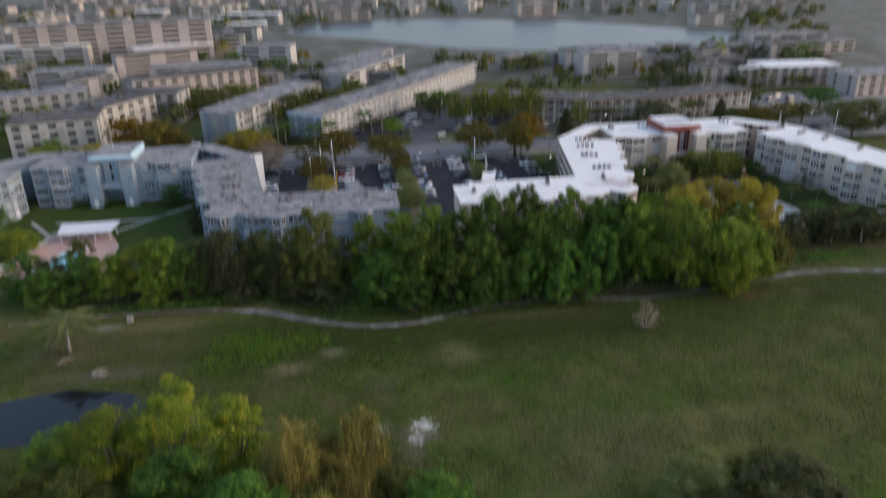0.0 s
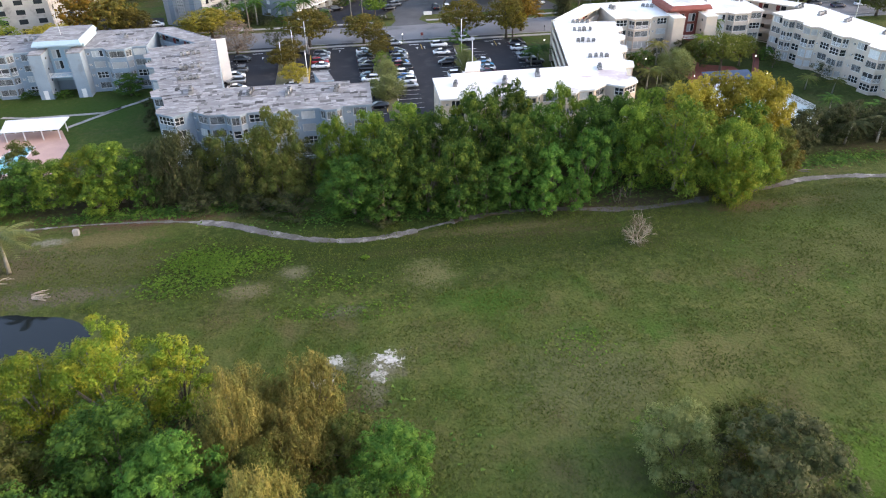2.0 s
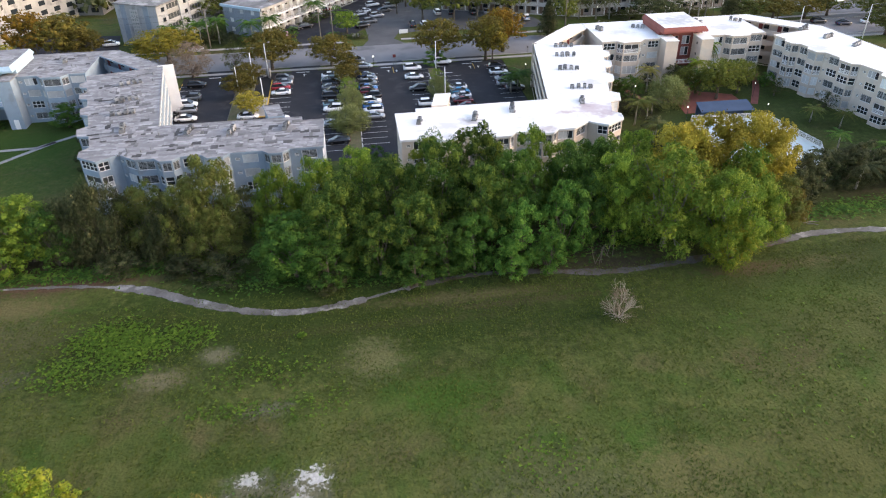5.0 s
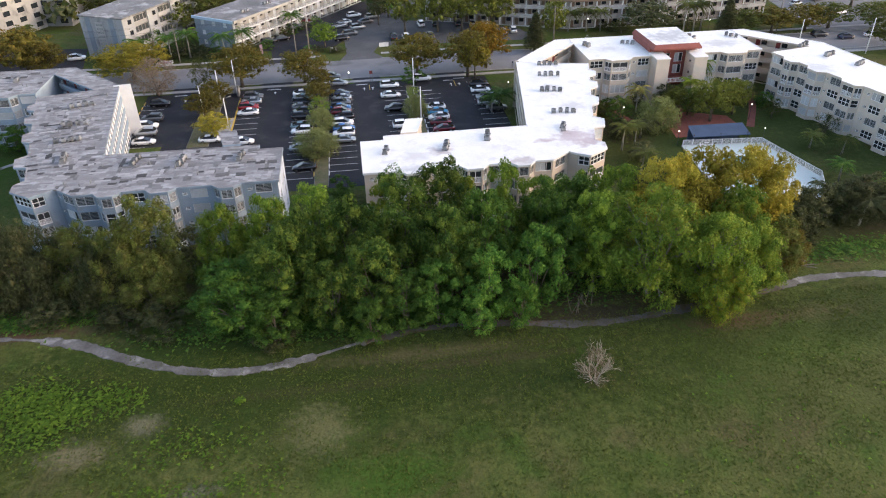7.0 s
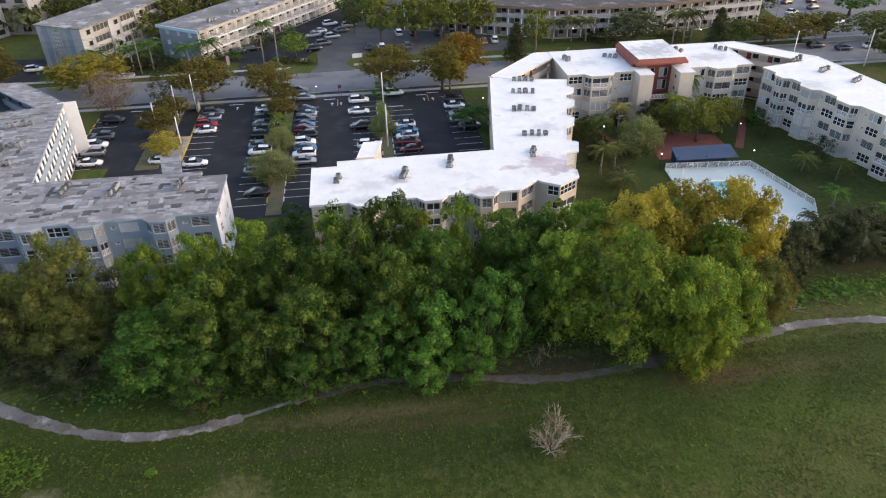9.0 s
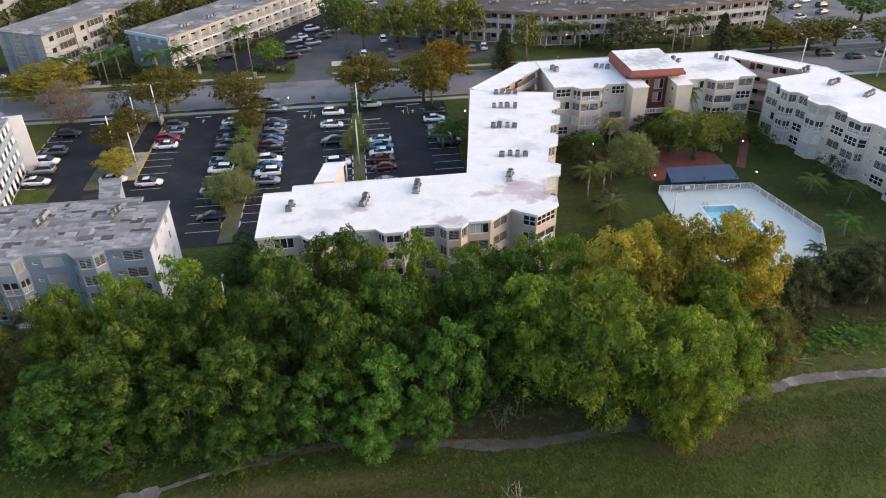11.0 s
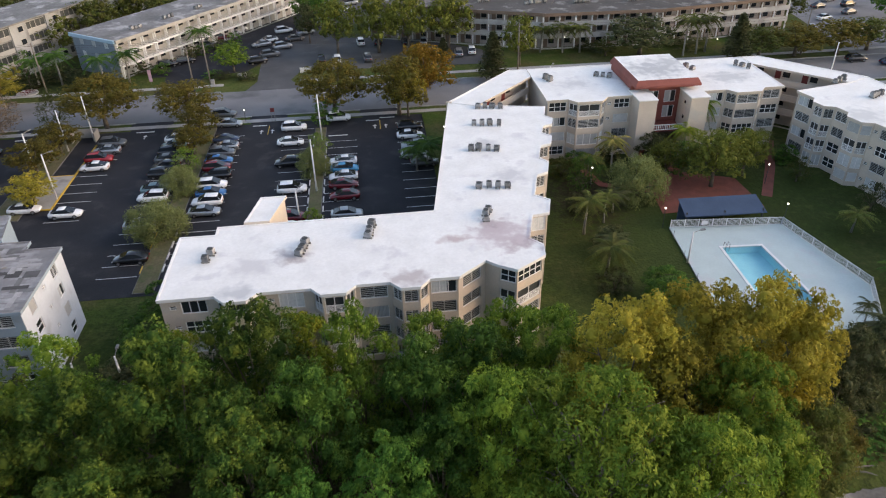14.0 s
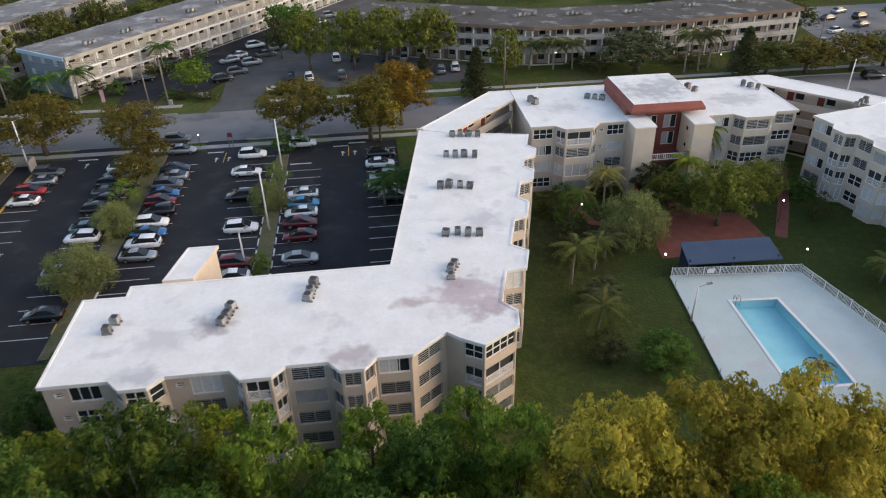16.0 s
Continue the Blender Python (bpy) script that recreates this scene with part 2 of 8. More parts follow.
def stained_roof():
    """White roof coating with faint mottling and a few rusty ponding stains."""
    m = surface("white_roof_coating", (0.79, 0.777, 0.755), (0.72, 0.707, 0.684), 0.4, 3.0, 0.08, 0.55, stain=(0.64, 0.62, 0.62), stain_scale=0.35, stain_low=0.6)
    nodes, links, p = m.node_tree.nodes, m.node_tree.links, m.node_tree.nodes["Principled BSDF"]
    colour = p.inputs["Base Color"].links[0].from_socket
    where = nodes.new("ShaderNodeTexCoord").outputs["Object"]
    wobble = nodes.new("ShaderNodeTexNoise")
    wobble.inputs["Scale"].default_value, wobble.inputs["Detail"].default_value = 0.8, 6.0
    links.new(where, wobble.inputs["Vector"])
    for x, y, rx, ry, tint in ((56.0, 144.6, 1.8, 1.9, (0.2, 0.13, 0.14)), (58.2, 141.8, 2.4, 2.0, (0.33, 0.24, 0.25)), (56.8, 143.4, 3.6, 3.0, (0.5, 0.42, 0.43)), (51.0, 143.0, 1.8, 0.8, (0.45, 0.35, 0.34)), (33.6, 142.0, 1.6, 1.6, (0.34, 0.29, 0.29)), (45.6, 136.2, 2.2, 1.4, (0.42, 0.36, 0.35)), (28.8, 136.2, 2.4, 1.2, (0.45, 0.45, 0.46)), (29.4, 140.6, 2.4, 1.6, (0.55, 0.53, 0.53)), (90.0, 187.0, 4.4, 4.0, (0.36, 0.36, 0.37)), (94.0, 190.0, 2.4, 3.0, (0.42, 0.42, 0.42)), (103.0, 187.0, 4.0, 2.5, (0.46, 0.46, 0.46)), (60.0, 157.0, 2.4, 2.0, (0.5, 0.49, 0.5)), (58.6, 167.0, 2.0, 1.6, (0.5, 0.49, 0.49)), (115.0, 168.0, 3.0, 3.0, (0.5, 0.5, 0.5)), (77.0, 188.0, 3.0, 2.0, (0.52, 0.51, 0.51))):
        shift = nodes.new("ShaderNodeMapping")
        shift.inputs["Location"].default_value, shift.inputs["Scale"].default_value = (-x / rx, -y / ry, 0), (1 / rx, 1 / ry, 0)
        links.new(where, shift.inputs[0])
        size, add, mask = nodes.new("ShaderNodeVectorMath"), nodes.new("ShaderNodeMath"), nodes.new("ShaderNodeMapRange")
        size.operation, add.operation = "LENGTH", "MULTIPLY_ADD"
        links.new(shift.outputs[0], size.inputs[0])
        links.new(wobble.outputs[0], add.inputs[0])
        add.inputs[1].default_value = 2.6
        links.new(size.outputs["Value"], add.inputs[2])
        mask.inputs[1].default_value, mask.inputs[2].default_value, mask.inputs[3].default_value, mask.inputs[4].default_value = 1.7, 2.6, 0.85, 0.0
        links.new(add.outputs[0], mask.inputs[0])
        colour = mixed(nodes, links, mask.outputs[0], colour, tint)
    links.new(colour, p.inputs["Base Color"])
    return m


GROUND = ground_material()
FELT = roof_patch_material()
MEMBRANE = stained_roof()
OLD_MEMBRANE = surface("grey_gravel_roof", (0.23, 0.225, 0.225), (0.14, 0.136, 0.132), 0.16, 2.0, 0.3, 0.9, stain=(0.4, 0.39, 0.385), stain_scale=0.3)
BROWN_ROOF = surface("brown_weathered_roof", (0.085, 0.076, 0.072), (0.055, 0.049, 0.046), 0.14, 2.0, 0.3, 0.9, stain=(0.24, 0.23, 0.222), stain_scale=0.25)
CREAM = surface("cream_stucco", (0.6, 0.515, 0.43), (0.525, 0.45, 0.38), 0.3, 6.0, 0.1, 0.85, stain=(0.5, 0.455, 0.4), stain_scale=0.4)
BLUEGREY = surface("pale_blue_stucco", (0.265, 0.335, 0.402), (0.23, 0.293, 0.354), 0.3, 6.0, 0.1, 0.85, stain=(0.215, 0.255, 0.295), stain_scale=0.4)
SKYBLUE = surface("light_blue_fascia", (0.36, 0.5, 0.6), (0.32, 0.45, 0.55), 0.3, 6.0, 0.1, 0.8)
RED = surface("brick_red_stucco", (0.27, 0.075, 0.058), (0.21, 0.058, 0.046), 0.3, 6.0, 0.12, 0.8)
WHITE = surface("white_paint", (0.76, 0.76, 0.76), (0.68, 0.68, 0.69), 0.4, 6.0, 0.08, 0.6)
OFFWHITE = surface("far_white_stucco", (0.37, 0.36, 0.345), (0.3, 0.29, 0.278), 0.2, 3.0, 0.12, 0.85, stain=(0.29, 0.28, 0.265), stain_scale=0.35, each=0.2)
RAIL = surface("pale_walkway_parapet", (0.5, 0.475, 0.45), (0.43, 0.41, 0.385), 0.3, 4.0, 0.12, 0.85, stain=(0.34, 0.32, 0.3), stain_scale=0.3)
TAN = surface("tan_stucco", (0.4, 0.35, 0.325), (0.33, 0.288, 0.265), 0.2, 3.0, 0.1, 0.85)
BROWN = surface("brown_fascia", (0.22, 0.15, 0.11), (0.17, 0.115, 0.085), 0.4, 5.0, 0.15, 0.8)
CONCRETE = surface("pale_concrete", (0.36, 0.35, 0.33), (0.29, 0.28, 0.265), 0.4, 4.0, 0.2, 0.9, stain=(0.22, 0.21, 0.2), stain_scale=0.5)
PATH = surface("worn_asphalt_path", (0.18, 0.172, 0.168), (0.1, 0.095, 0.088), 0.3, 3.0, 0.3, 0.9, stain=(0.3, 0.29, 0.283), stain_scale=0.5, bump=0.4)
# path below the trees: leaf litter, with their shade put into the colours
SHADED_LITTERED = surface("shaded_leaf_strewn_asphalt", (0.115, 0.106, 0.102), (0.07, 0.062, 0.052), 0.3, 3.0, 0.3, 0.9, stain=(0.09, 0.065, 0.04), stain_scale=0.6, stain_low=0.5, bump=0.4)
ASPHALT = surface("dark_sealed_asphalt", (0.02, 0.021, 0.026), (0.03, 0.031, 0.036), 0.15, 5.0, 0.25, 0.85, stain=(0.042, 0.042, 0.046), stain_scale=0.3)
ROAD = surface("grey_road_asphalt", (0.2, 0.2, 0.205), (0.16, 0.16, 0.165), 0.15, 5.0, 0.2, 0.85, stain=(0.11, 0.11, 0.115), stain_scale=0.12)
ASPHALT.node_tree.nodes["Principled BSDF"].inputs["Specular IOR Level"].default_value = 0.2
LANE = surface("worn_lane_asphalt", (0.088, 0.089, 0.092), (0.06, 0.061, 0.064), 0.15, 5.0, 0.25, 0.85, stain=(0.11, 0.11, 0.112), stain_scale=0.2)
KERB = surface("kerb_concrete", (0.42, 0.41, 0.39), (0.33, 0.32, 0.3), 0.5, 4.0, 0.2, 0.9)
LINE = surface("white_road_paint", (0.66, 0.66, 0.65), (0.5, 0.5, 0.5), 0.8, 6.0, 0.2, 0.7)
YELLOW_LINE = surface("yellow_road_paint", (0.62, 0.4, 0.05), (0.5, 0.32, 0.05), 0.8, 6.0, 0.2, 0.7)
BANNER = surface("pale_pink_banner_cloth", (0.62, 0.4, 0.44), (0.55, 0.3, 0.36), 1.2, 5.0, 0.1, 0.8)
# white end wall whose dull bluish shade is put into the paint
SHADED_WHITE = surface("blue_shaded_white_paint", (0.56, 0.6, 0.66), (0.5, 0.54, 0.6), 0.3, 4.0, 0.08, 0.8, stain=(0.42, 0.45, 0.5), stain_scale=0.25)
OLD_KERB = surface("dark_worn_kerb", (0.17, 0.165, 0.155), (0.12, 0.117, 0.108), 0.5, 4.0, 0.3, 0.9)
MULCH = surface("brown_planting_bed", (0.1, 0.105, 0.04), (0.15, 0.125, 0.065), 0.4, 4.0, 0.4, 0.95, stain=(0.08, 0.1, 0.03), stain_scale=0.5, bump=0.5)
WEATHERED = surface("weathered_cream_stucco", (0.42, 0.4, 0.37), (0.34, 0.325, 0.3), 0.3, 4.0, 0.12, 0.85, stain=(0.24, 0.23, 0.215), stain_scale=0.4)
BLUEWALL = surface("blue_grey_painted_wall", (0.22, 0.26, 0.3), (0.18, 0.215, 0.25), 0.3, 4.0, 0.12, 0.85)
GREYWALL = surface("grey_stucco", (0.34, 0.345, 0.35), (0.28, 0.285, 0.29), 0.2, 3.0, 0.1, 0.85, stain=(0.2, 0.2, 0.205), stain_scale=0.3)
TOWN = surface("mixed_town_ground", (0.13, 0.125, 0.115), (0.055, 0.068, 0.03), 0.05, 0.6, 0.3, 0.95, stain=(0.2, 0.195, 0.19), stain_scale=0.06)
SIDEWALK = surface("sidewalk_concrete", (0.38, 0.37, 0.355), (0.3, 0.29, 0.28), 0.3, 4.0, 0.2, 0.9)
PAVER_RED = surface("red_brick_path", (0.24, 0.075, 0.055), (0.18, 0.06, 0.045), 0.8, 7.0, 0.25, 0.9)
DECK = surface("pale_pool_deck", (0.48, 0.58, 0.575), (0.43, 0.525, 0.525), 0.25, 4.0, 0.08, 0.6, stain=(0.48, 0.52, 0.53), stain_scale=0.3)
PINK_DECK = surface("pink_pool_deck", (0.58, 0.38, 0.31), (0.5, 0.32, 0.27), 0.25, 4.0, 0.1, 0.8)
POOL_TILE = surface("blue_pool_plaster", (0.34, 0.66, 0.74), (0.28, 0.6, 0.69), 0.5, 4.0, 0.05, 0.5)
AWNING = surface("dark_blue_metal_roof", (0.028, 0.06, 0.115), (0.038, 0.074, 0.135), 0.5, 6.0, 0.15, 0.8)
METAL = surface("galvanised_metal", (0.3, 0.3, 0.295), (0.2, 0.195, 0.19), 1.5, 9.0, 0.3, 0.55, 0.4, stain=(0.25, 0.2, 0.16), stain_scale=2.0)
UNIT_METAL = surface("faded_condenser_steel", (0.33, 0.333, 0.335), (0.19, 0.19, 0.192), 0.9, 9.0, 0.3, 0.6, 0.15, stain=(0.27, 0.2, 0.15), stain_scale=1.4, each=0.4)
DARK_METAL = surface("dark_metal_grille", (0.05, 0.05, 0.05), (0.09, 0.09, 0.09), 4.0, 20.0, 0.3, 0.6, 0.5)
WOOD_POLE = surface("grey_timber_pole", (0.25, 0.22, 0.19), (0.18, 0.155, 0.13), 0.8, 8.0, 0.3, 0.9)
BARK = surface("grey_brown_bark", (0.16, 0.13, 0.1), (0.1, 0.08, 0.06), 1.2, 9.0, 0.4, 0.95, bump=0.6)
LIMB_BARK = surface("grey_limb_bark", (0.2, 0.18, 0.15), (0.14, 0.125, 0.105), 1.2, 9.0, 0.3, 0.95, bump=0.5)
PALM_BARK = surface("pale_palm_trunk", (0.36, 0.345, 0.32), (0.26, 0.245, 0.225), 1.5, 9.0, 0.3, 0.95, bump=0.4)
PALE_BARK = surface("pale_dead_wood", (0.42, 0.36, 0.295), (0.31, 0.26, 0.205), 1.5, 9.0, 0.3, 0.95, bump=0.5)
DOOR_RED = surface("dark_red_door", (0.2, 0.03, 0.028), (0.16, 0.025, 0.022), 1.0, 6.0, 0.1, 0.6)
SHUTTER = surface("pale_storm_shutter", (0.5, 0.51, 0.51), (0.42, 0.43, 0.44), 1.0, 6.0, 0.1, 0.6, each=0.25)
LOUVRE = surface("grey_louvre_slats", (0.36, 0.37, 0.37), (0.27, 0.28, 0.285), 1.0, 6.0, 0.1, 0.6, each=0.35)
CURTAIN = surface("pale_curtain", (0.56, 0.58, 0.58), (0.46, 0.48, 0.49), 3.0, 9.0, 0.1, 0.9, each=0.3)
PATCH = surface("roofing_felt_patch", (0.24, 0.232, 0.232), (0.18, 0.172, 0.172), 0.7, 6.0, 0.2, 0.9, each=0.85)
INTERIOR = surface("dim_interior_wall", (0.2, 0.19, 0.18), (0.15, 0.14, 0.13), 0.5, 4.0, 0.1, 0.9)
GLASS = gloss("dark_window_glass", (0.018, 0.022, 0.027), 0.06)
WINDOW_GLASS = gloss("grey_window_glass", (0.028, 0.034, 0.038), 0.08)
SCREEN = gloss("grey_insect_screen", (0.035, 0.04, 0.044), 0.45)
WATER = gloss("dark_pond_water", (0.012, 0.016, 0.018), 0.06)
LAKE = gloss("far_lake_water", (0.03, 0.032, 0.036), 0.3)
for _water in (WATER, LAKE):
    _water.node_tree.nodes["Principled BSDF"].inputs["IOR"].default_value = 1.33
LAMP = gloss("lit_lamp_globe", (1.0, 0.95, 0.85), 0.4, emit=2.0)
TYRE = gloss("black_rubber", (0.015, 0.015, 0.015), 0.8)
RIM = gloss("alloy_wheel", (0.4, 0.4, 0.41), 0.35, 0.8)
TAIL = gloss("red_lamp_lens", (0.3, 0.01, 0.01), 0.2)
HEAD = gloss("clear_lamp_lens", (0.6, 0.6, 0.6), 0.15)
POOL_WATER = material("clear_pool_water")[0]
_p = POOL_WATER.node_tree.nodes["Principled BSDF"]
_p.inputs["Base Color"].default_value, _p.inputs["Roughness"].default_value = (0.75, 0.95, 1.0, 1), 0.04
_p.inputs["Transmission Weight"].default_value, _p.inputs["IOR"].default_value = 1.0, 1.1
LEAF = {
    "green": foliage("mid_green_leaves", (0.027, 0.072, 0.014), (0.068, 0.148, 0.028), (0.108, 0.19, 0.032)),
    "bright": foliage("bright_green_leaves", (0.0534, 0.1122, 0.0166), (0.138, 0.2208, 0.0313), (0.2024, 0.276, 0.0368)),
    "dark": foliage("dark_green_leaves", (0.0313, 0.0423, 0.0175), (0.069, 0.0828, 0.0313), (0.1104, 0.1122, 0.0506)),
    "yellow": foliage("golden_green_leaves", (0.195, 0.167, 0.026), (0.42, 0.336, 0.048), (0.275, 0.245, 0.036)),
    "bronze": foliage("bronze_green_leaves", (0.078, 0.066, 0.015), (0.168, 0.128, 0.027), (0.115, 0.105, 0.022)),
    "lime": foliage("yellow_green_leaves", (0.0874, 0.1518, 0.0184), (0.184, 0.253, 0.0276), (0.2576, 0.2622, 0.0294)),
    "mottled": foliage("dark_leaves_with_golden_tips", (0.022, 0.054, 0.011), (0.058, 0.114, 0.021), (0.12, 0.162, 0.027)),
    "fresh": foliage("fresh_green_leaves", (0.034, 0.1, 0.018), (0.088, 0.195, 0.034), (0.125, 0.232, 0.038)),
    "soft": foliage("soft_yellow_green_leaves", (0.058, 0.114, 0.016), (0.138, 0.224, 0.03), (0.215, 0.268, 0.036)),
    "moss": foliage("moss_green_leaves", (0.062, 0.08, 0.016), (0.14, 0.158, 0.031), (0.17, 0.178, 0.034)),
    "grey": foliage("grey_green_leaves", (0.12, 0.15, 0.05), (0.24, 0.265, 0.1), (0.2, 0.215, 0.075)),
    "olive": foliage("olive_leaves", (0.0525, 0.0714, 0.0168), (0.1208, 0.1449, 0.0336), (0.1103, 0.1103, 0.0315)),
    "orange": foliage("orange_leaves", (0.1288, 0.0782, 0.011), (0.276, 0.1518, 0.0202), (0.1748, 0.1288, 0.0202)),
    "tan": foliage("tan_feathery_leaves", (0.138, 0.1288, 0.0368), (0.2852, 0.2346, 0.069), (0.184, 0.184, 0.0506)),
    "dry": foliage("dry_brown_twigs", (0.16, 0.12, 0.088), (0.27, 0.205, 0.15)),
    "weed": foliage("broad_weed_leaves", (0.055, 0.118, 0.014), (0.125, 0.205, 0.026)),
    "grass": foliage("grass_blades", (0.0522, 0.0791, 0.015), (0.0949, 0.113, 0.0277), shine=0.05),
}

# ---- building blocks ----
class Shape:
    """Gathers faces, each with the number of its material, and becomes one mesh."""

    def __init__(self):
        self.v, self.f, self.m = [], [], []

    def face(self, points, mi=0):
        n = len(self.v)
        self.v += [tuple(p) for p in points]
        self.f.append(tuple(range(n, n + len(points))))
        self.m.append(mi)

    def box(self, x, y, z, sx, sy, sz, rz=0.0, mi=0):
        """A box centred at x, y that stands on z."""
        c, s = math.cos(rz), math.sin(rz)
        q = [(x + c * a * sx / 2 - s * b * sy / 2, y + s * a * sx / 2 + c * b * sy / 2) for a, b in ((-1, -1), (1, -1), (1, 1), (-1, 1))]
        self.prism(q, z, z + sz, mi)

    def prism(self, poly, z0, z1, mi=0, top=None):
        """An upright prism over a polygon that runs counter-clockwise."""
        n = len(self.v)
        k = len(poly)
        self.v += [(x, y, z0) for x, y in poly] + [(x, y, z1) for x, y in poly]
        for i in range(k):
            j = (i + 1) % k
            self.f.append((n + i, n + j, n + k + j, n + k + i))
            self.m.append(mi)
        self.f += [tuple(n + i for i in reversed(range(k))), tuple(n + k + i for i in range(k))]
        self.m += [mi, mi if top is None else top]

    def tube(self, a, b, r0, r1, sides=6, mi=0, caps=True):
        a, b = Vector(a), Vector(b)
        along = (b - a).normalized()
        u = along.orthogonal().normalized()
        w = along.cross(u)
        n = len(self.v)
        for p, r in ((a, r0), (b, r1)):
            self.v += [tuple(p + r * (math.cos(t) * u + math.sin(t) * w)) for t in (2 * math.pi * i / sides for i in range(sides))]
        for i in range(sides):
            j = (i + 1) % sides
            self.f.append((n + i, n + j, n + sides + j, n + sides + i))
            self.m.append(mi)
        if caps:
            self.f += [tuple(n + i for i in reversed(range(sides))), tuple(n + sides + i for i in range(sides))]
            self.m += [mi, mi]

    def limb(self, points, radii, sides=6, mi=0):
        """A tapering bent tube through the points, in one piece."""
        points = [Vector(p) for p in points]
        first = len(self.v)
        u = None
        for i, p in enumerate(points):
            along = (points[min(i + 1, len(points) - 1)] - points[max(i - 1, 0)]).normalized()
            u = along.orthogonal().normalized() if u is None else (u - along * u.dot(along)).normalized()
            w = along.cross(u)
            self.v += [tuple(p + radii[i] * (math.cos(t) * u + math.sin(t) * w)) for t in (2 * math.pi * k / sides for k in range(sides))]
        for i in range(len(points) - 1):
            n = first + i * sides
            for k in range(sides):
                j = (k + 1) % sides
                self.f.append((n + k, n + j, n + sides + j, n + sides + k))
        n = first + (len(points) - 1) * sides
        self.f += [tuple(first + k for k in reversed(range(sides))), tuple(n + k for k in range(sides))]
        self.m += [mi] * (len(self.f) - len(self.m))

    def mesh(self, name, *materials, smooth=False):
        # shared corners are welded
        seen, order, corners = {}, [], []
        for p in self.v:
            k = (round(p[0], 4), round(p[1], 4), round(p[2], 4))
            if k not in seen:
                seen[k] = len(corners)
                corners.append(p)
            order.append(seen[k])
        faces = [tuple(dict.fromkeys(order[i] for i in f)) for f in self.f]
        m = bpy.data.meshes.new(name)
        m.from_pydata(corners, [], faces)
        for each in materials:
            m.materials.append(each)
        if len(materials) > 1:
            m.polygons.foreach_set("material_index", self.m)
        if smooth:
            m.polygons.foreach_set("use_smooth", [True] * len(m.polygons))
        m.update()
        return m


def part(name, mesh, parent, label=""):
    ob = new(name, mesh)
    ob.parent = parent
    return tagged(ob, label)


def thing(name, label, category, group="", at=(0, 0, 0), rz=0.0, kind=""):
    ob = new(name)
    ob.empty_display_size = 0.2
    ob.location, ob.rotation_euler = at, (0, 0, rz)
    return tagged(ob, label, category, group, kind)


def flat(name, poly, z0, z1, material, label, kind="structure", category="", parent=None):
    s = Shape()
    s.prism(poly, z0, z1)
    ob = new(name, s.mesh(name, material))
    ob.parent = parent
    return tagged(ob, label, category, kind=kind) if parent is None else tagged(ob, label)


def strip(points, width):
    """A closed ribbon of that width round a line of points."""
    left, right = [], []
    for i, p in enumerate(points):
        a, b = Vector(points[max(i - 1, 0)]), Vector(points[min(i + 1, len(points) - 1)])
        d = (b - a).normalized()
        w = width[i] if isinstance(width, (list, tuple)) else width
        left.append((p[0] - d.y * w / 2, p[1] + d.x * w / 2))
        right.append((p[0] + d.y * w / 2, p[1] - d.x * w / 2))
    return right, left


def smooth_line(points, steps=6):
    out = []
    q = [points[0], *points, points[-1]]
    for i in range(1, len(q) - 2):
        for k in range(steps):
            t = k / steps
            out.append(tuple(0.5 * (2 * b + (c - a) * t + (2 * a - 5 * b + 4 * c - d) * t * t + (3 * b - a - 3 * c + d) * t**3) for a, b, c, d in zip(q[i - 1], q[i], q[i + 1], q[i + 2])))
    return out + [points[-1]]


def ribbon(name, points, width, z0, z1, material, label, kind="structure"):
    right, left = strip(points, width)
    s = Shape()
    for i in range(len(points) - 1):
        a, b, c, d = right[i], right[i + 1], left[i + 1], left[i]
        s.face([(*a, z1), (*b, z1), (*c, z1), (*d, z1)])
        s.face([(*a, z0), (*b, z0), (*b, z1), (*a, z1)])
        s.face([(*c, z0), (*d, z0), (*d, z1), (*c, z1)])
    return tagged(new(name, s.mesh(name, material)), label, kind=kind)


def inset(poly, dists):
    """The polygon with each edge i moved inwards by dists[i]."""
    k, lines = len(poly), []
    for i in range(k):
        a, b = Vector(poly[i]), Vector(poly[(i + 1) % k])
        d = (b - a).normalized()
        lines.append((a + Vector((-d.y, d.x)) * dists[i], d))
    out = []
    for i in range(k):
        (p, d), (q, e) = lines[i - 1], lines[i]
        cross = d.x * e.y - d.y * e.x
        if abs(cross) < 1e-4:
            out.append(tuple(q))
        else:
            w = q - p
            out.append(tuple(p + d * ((w.x * e.y - w.y * e.x) / cross)))
    return out

# ---- ground, roads, water ----
POND = (-46.0, 88.5, 13.5, 6.0)


def ground_height(x, y):
    z = 0.35 * noise.noise((x * 0.03, y * 0.03, 3.1)) + 0.12 * noise.noise((x * 0.12, y * 0.12, 7.7))
    z *= max(0.0, min(1.0, (112 - y) / 25)) * max(0.0, min(1.0, (y + 150) / 60))
    d = math.hypot((x - POND[0]) / POND[2], (y - POND[1]) / POND[3]) + 0.15 * noise.noise((x * 0.15, y * 0.15, 1.3))
    if 85 < x < 96 and 134.5 < y < 153.5 or -68 < x < -58 and 138 < y < 153:
        return -1.6
    return z - 1.1 * max(0.0, min(1.0, (1.18 - d) / 0.3))


def axis_of(low, high, step):
    near = list(np.arange(low, high + step, step))
    out = [40, 100, 200, 400, 900, 2000, 4000]
    return [low - d for d in reversed(out)] + near + [high + d for d in out]


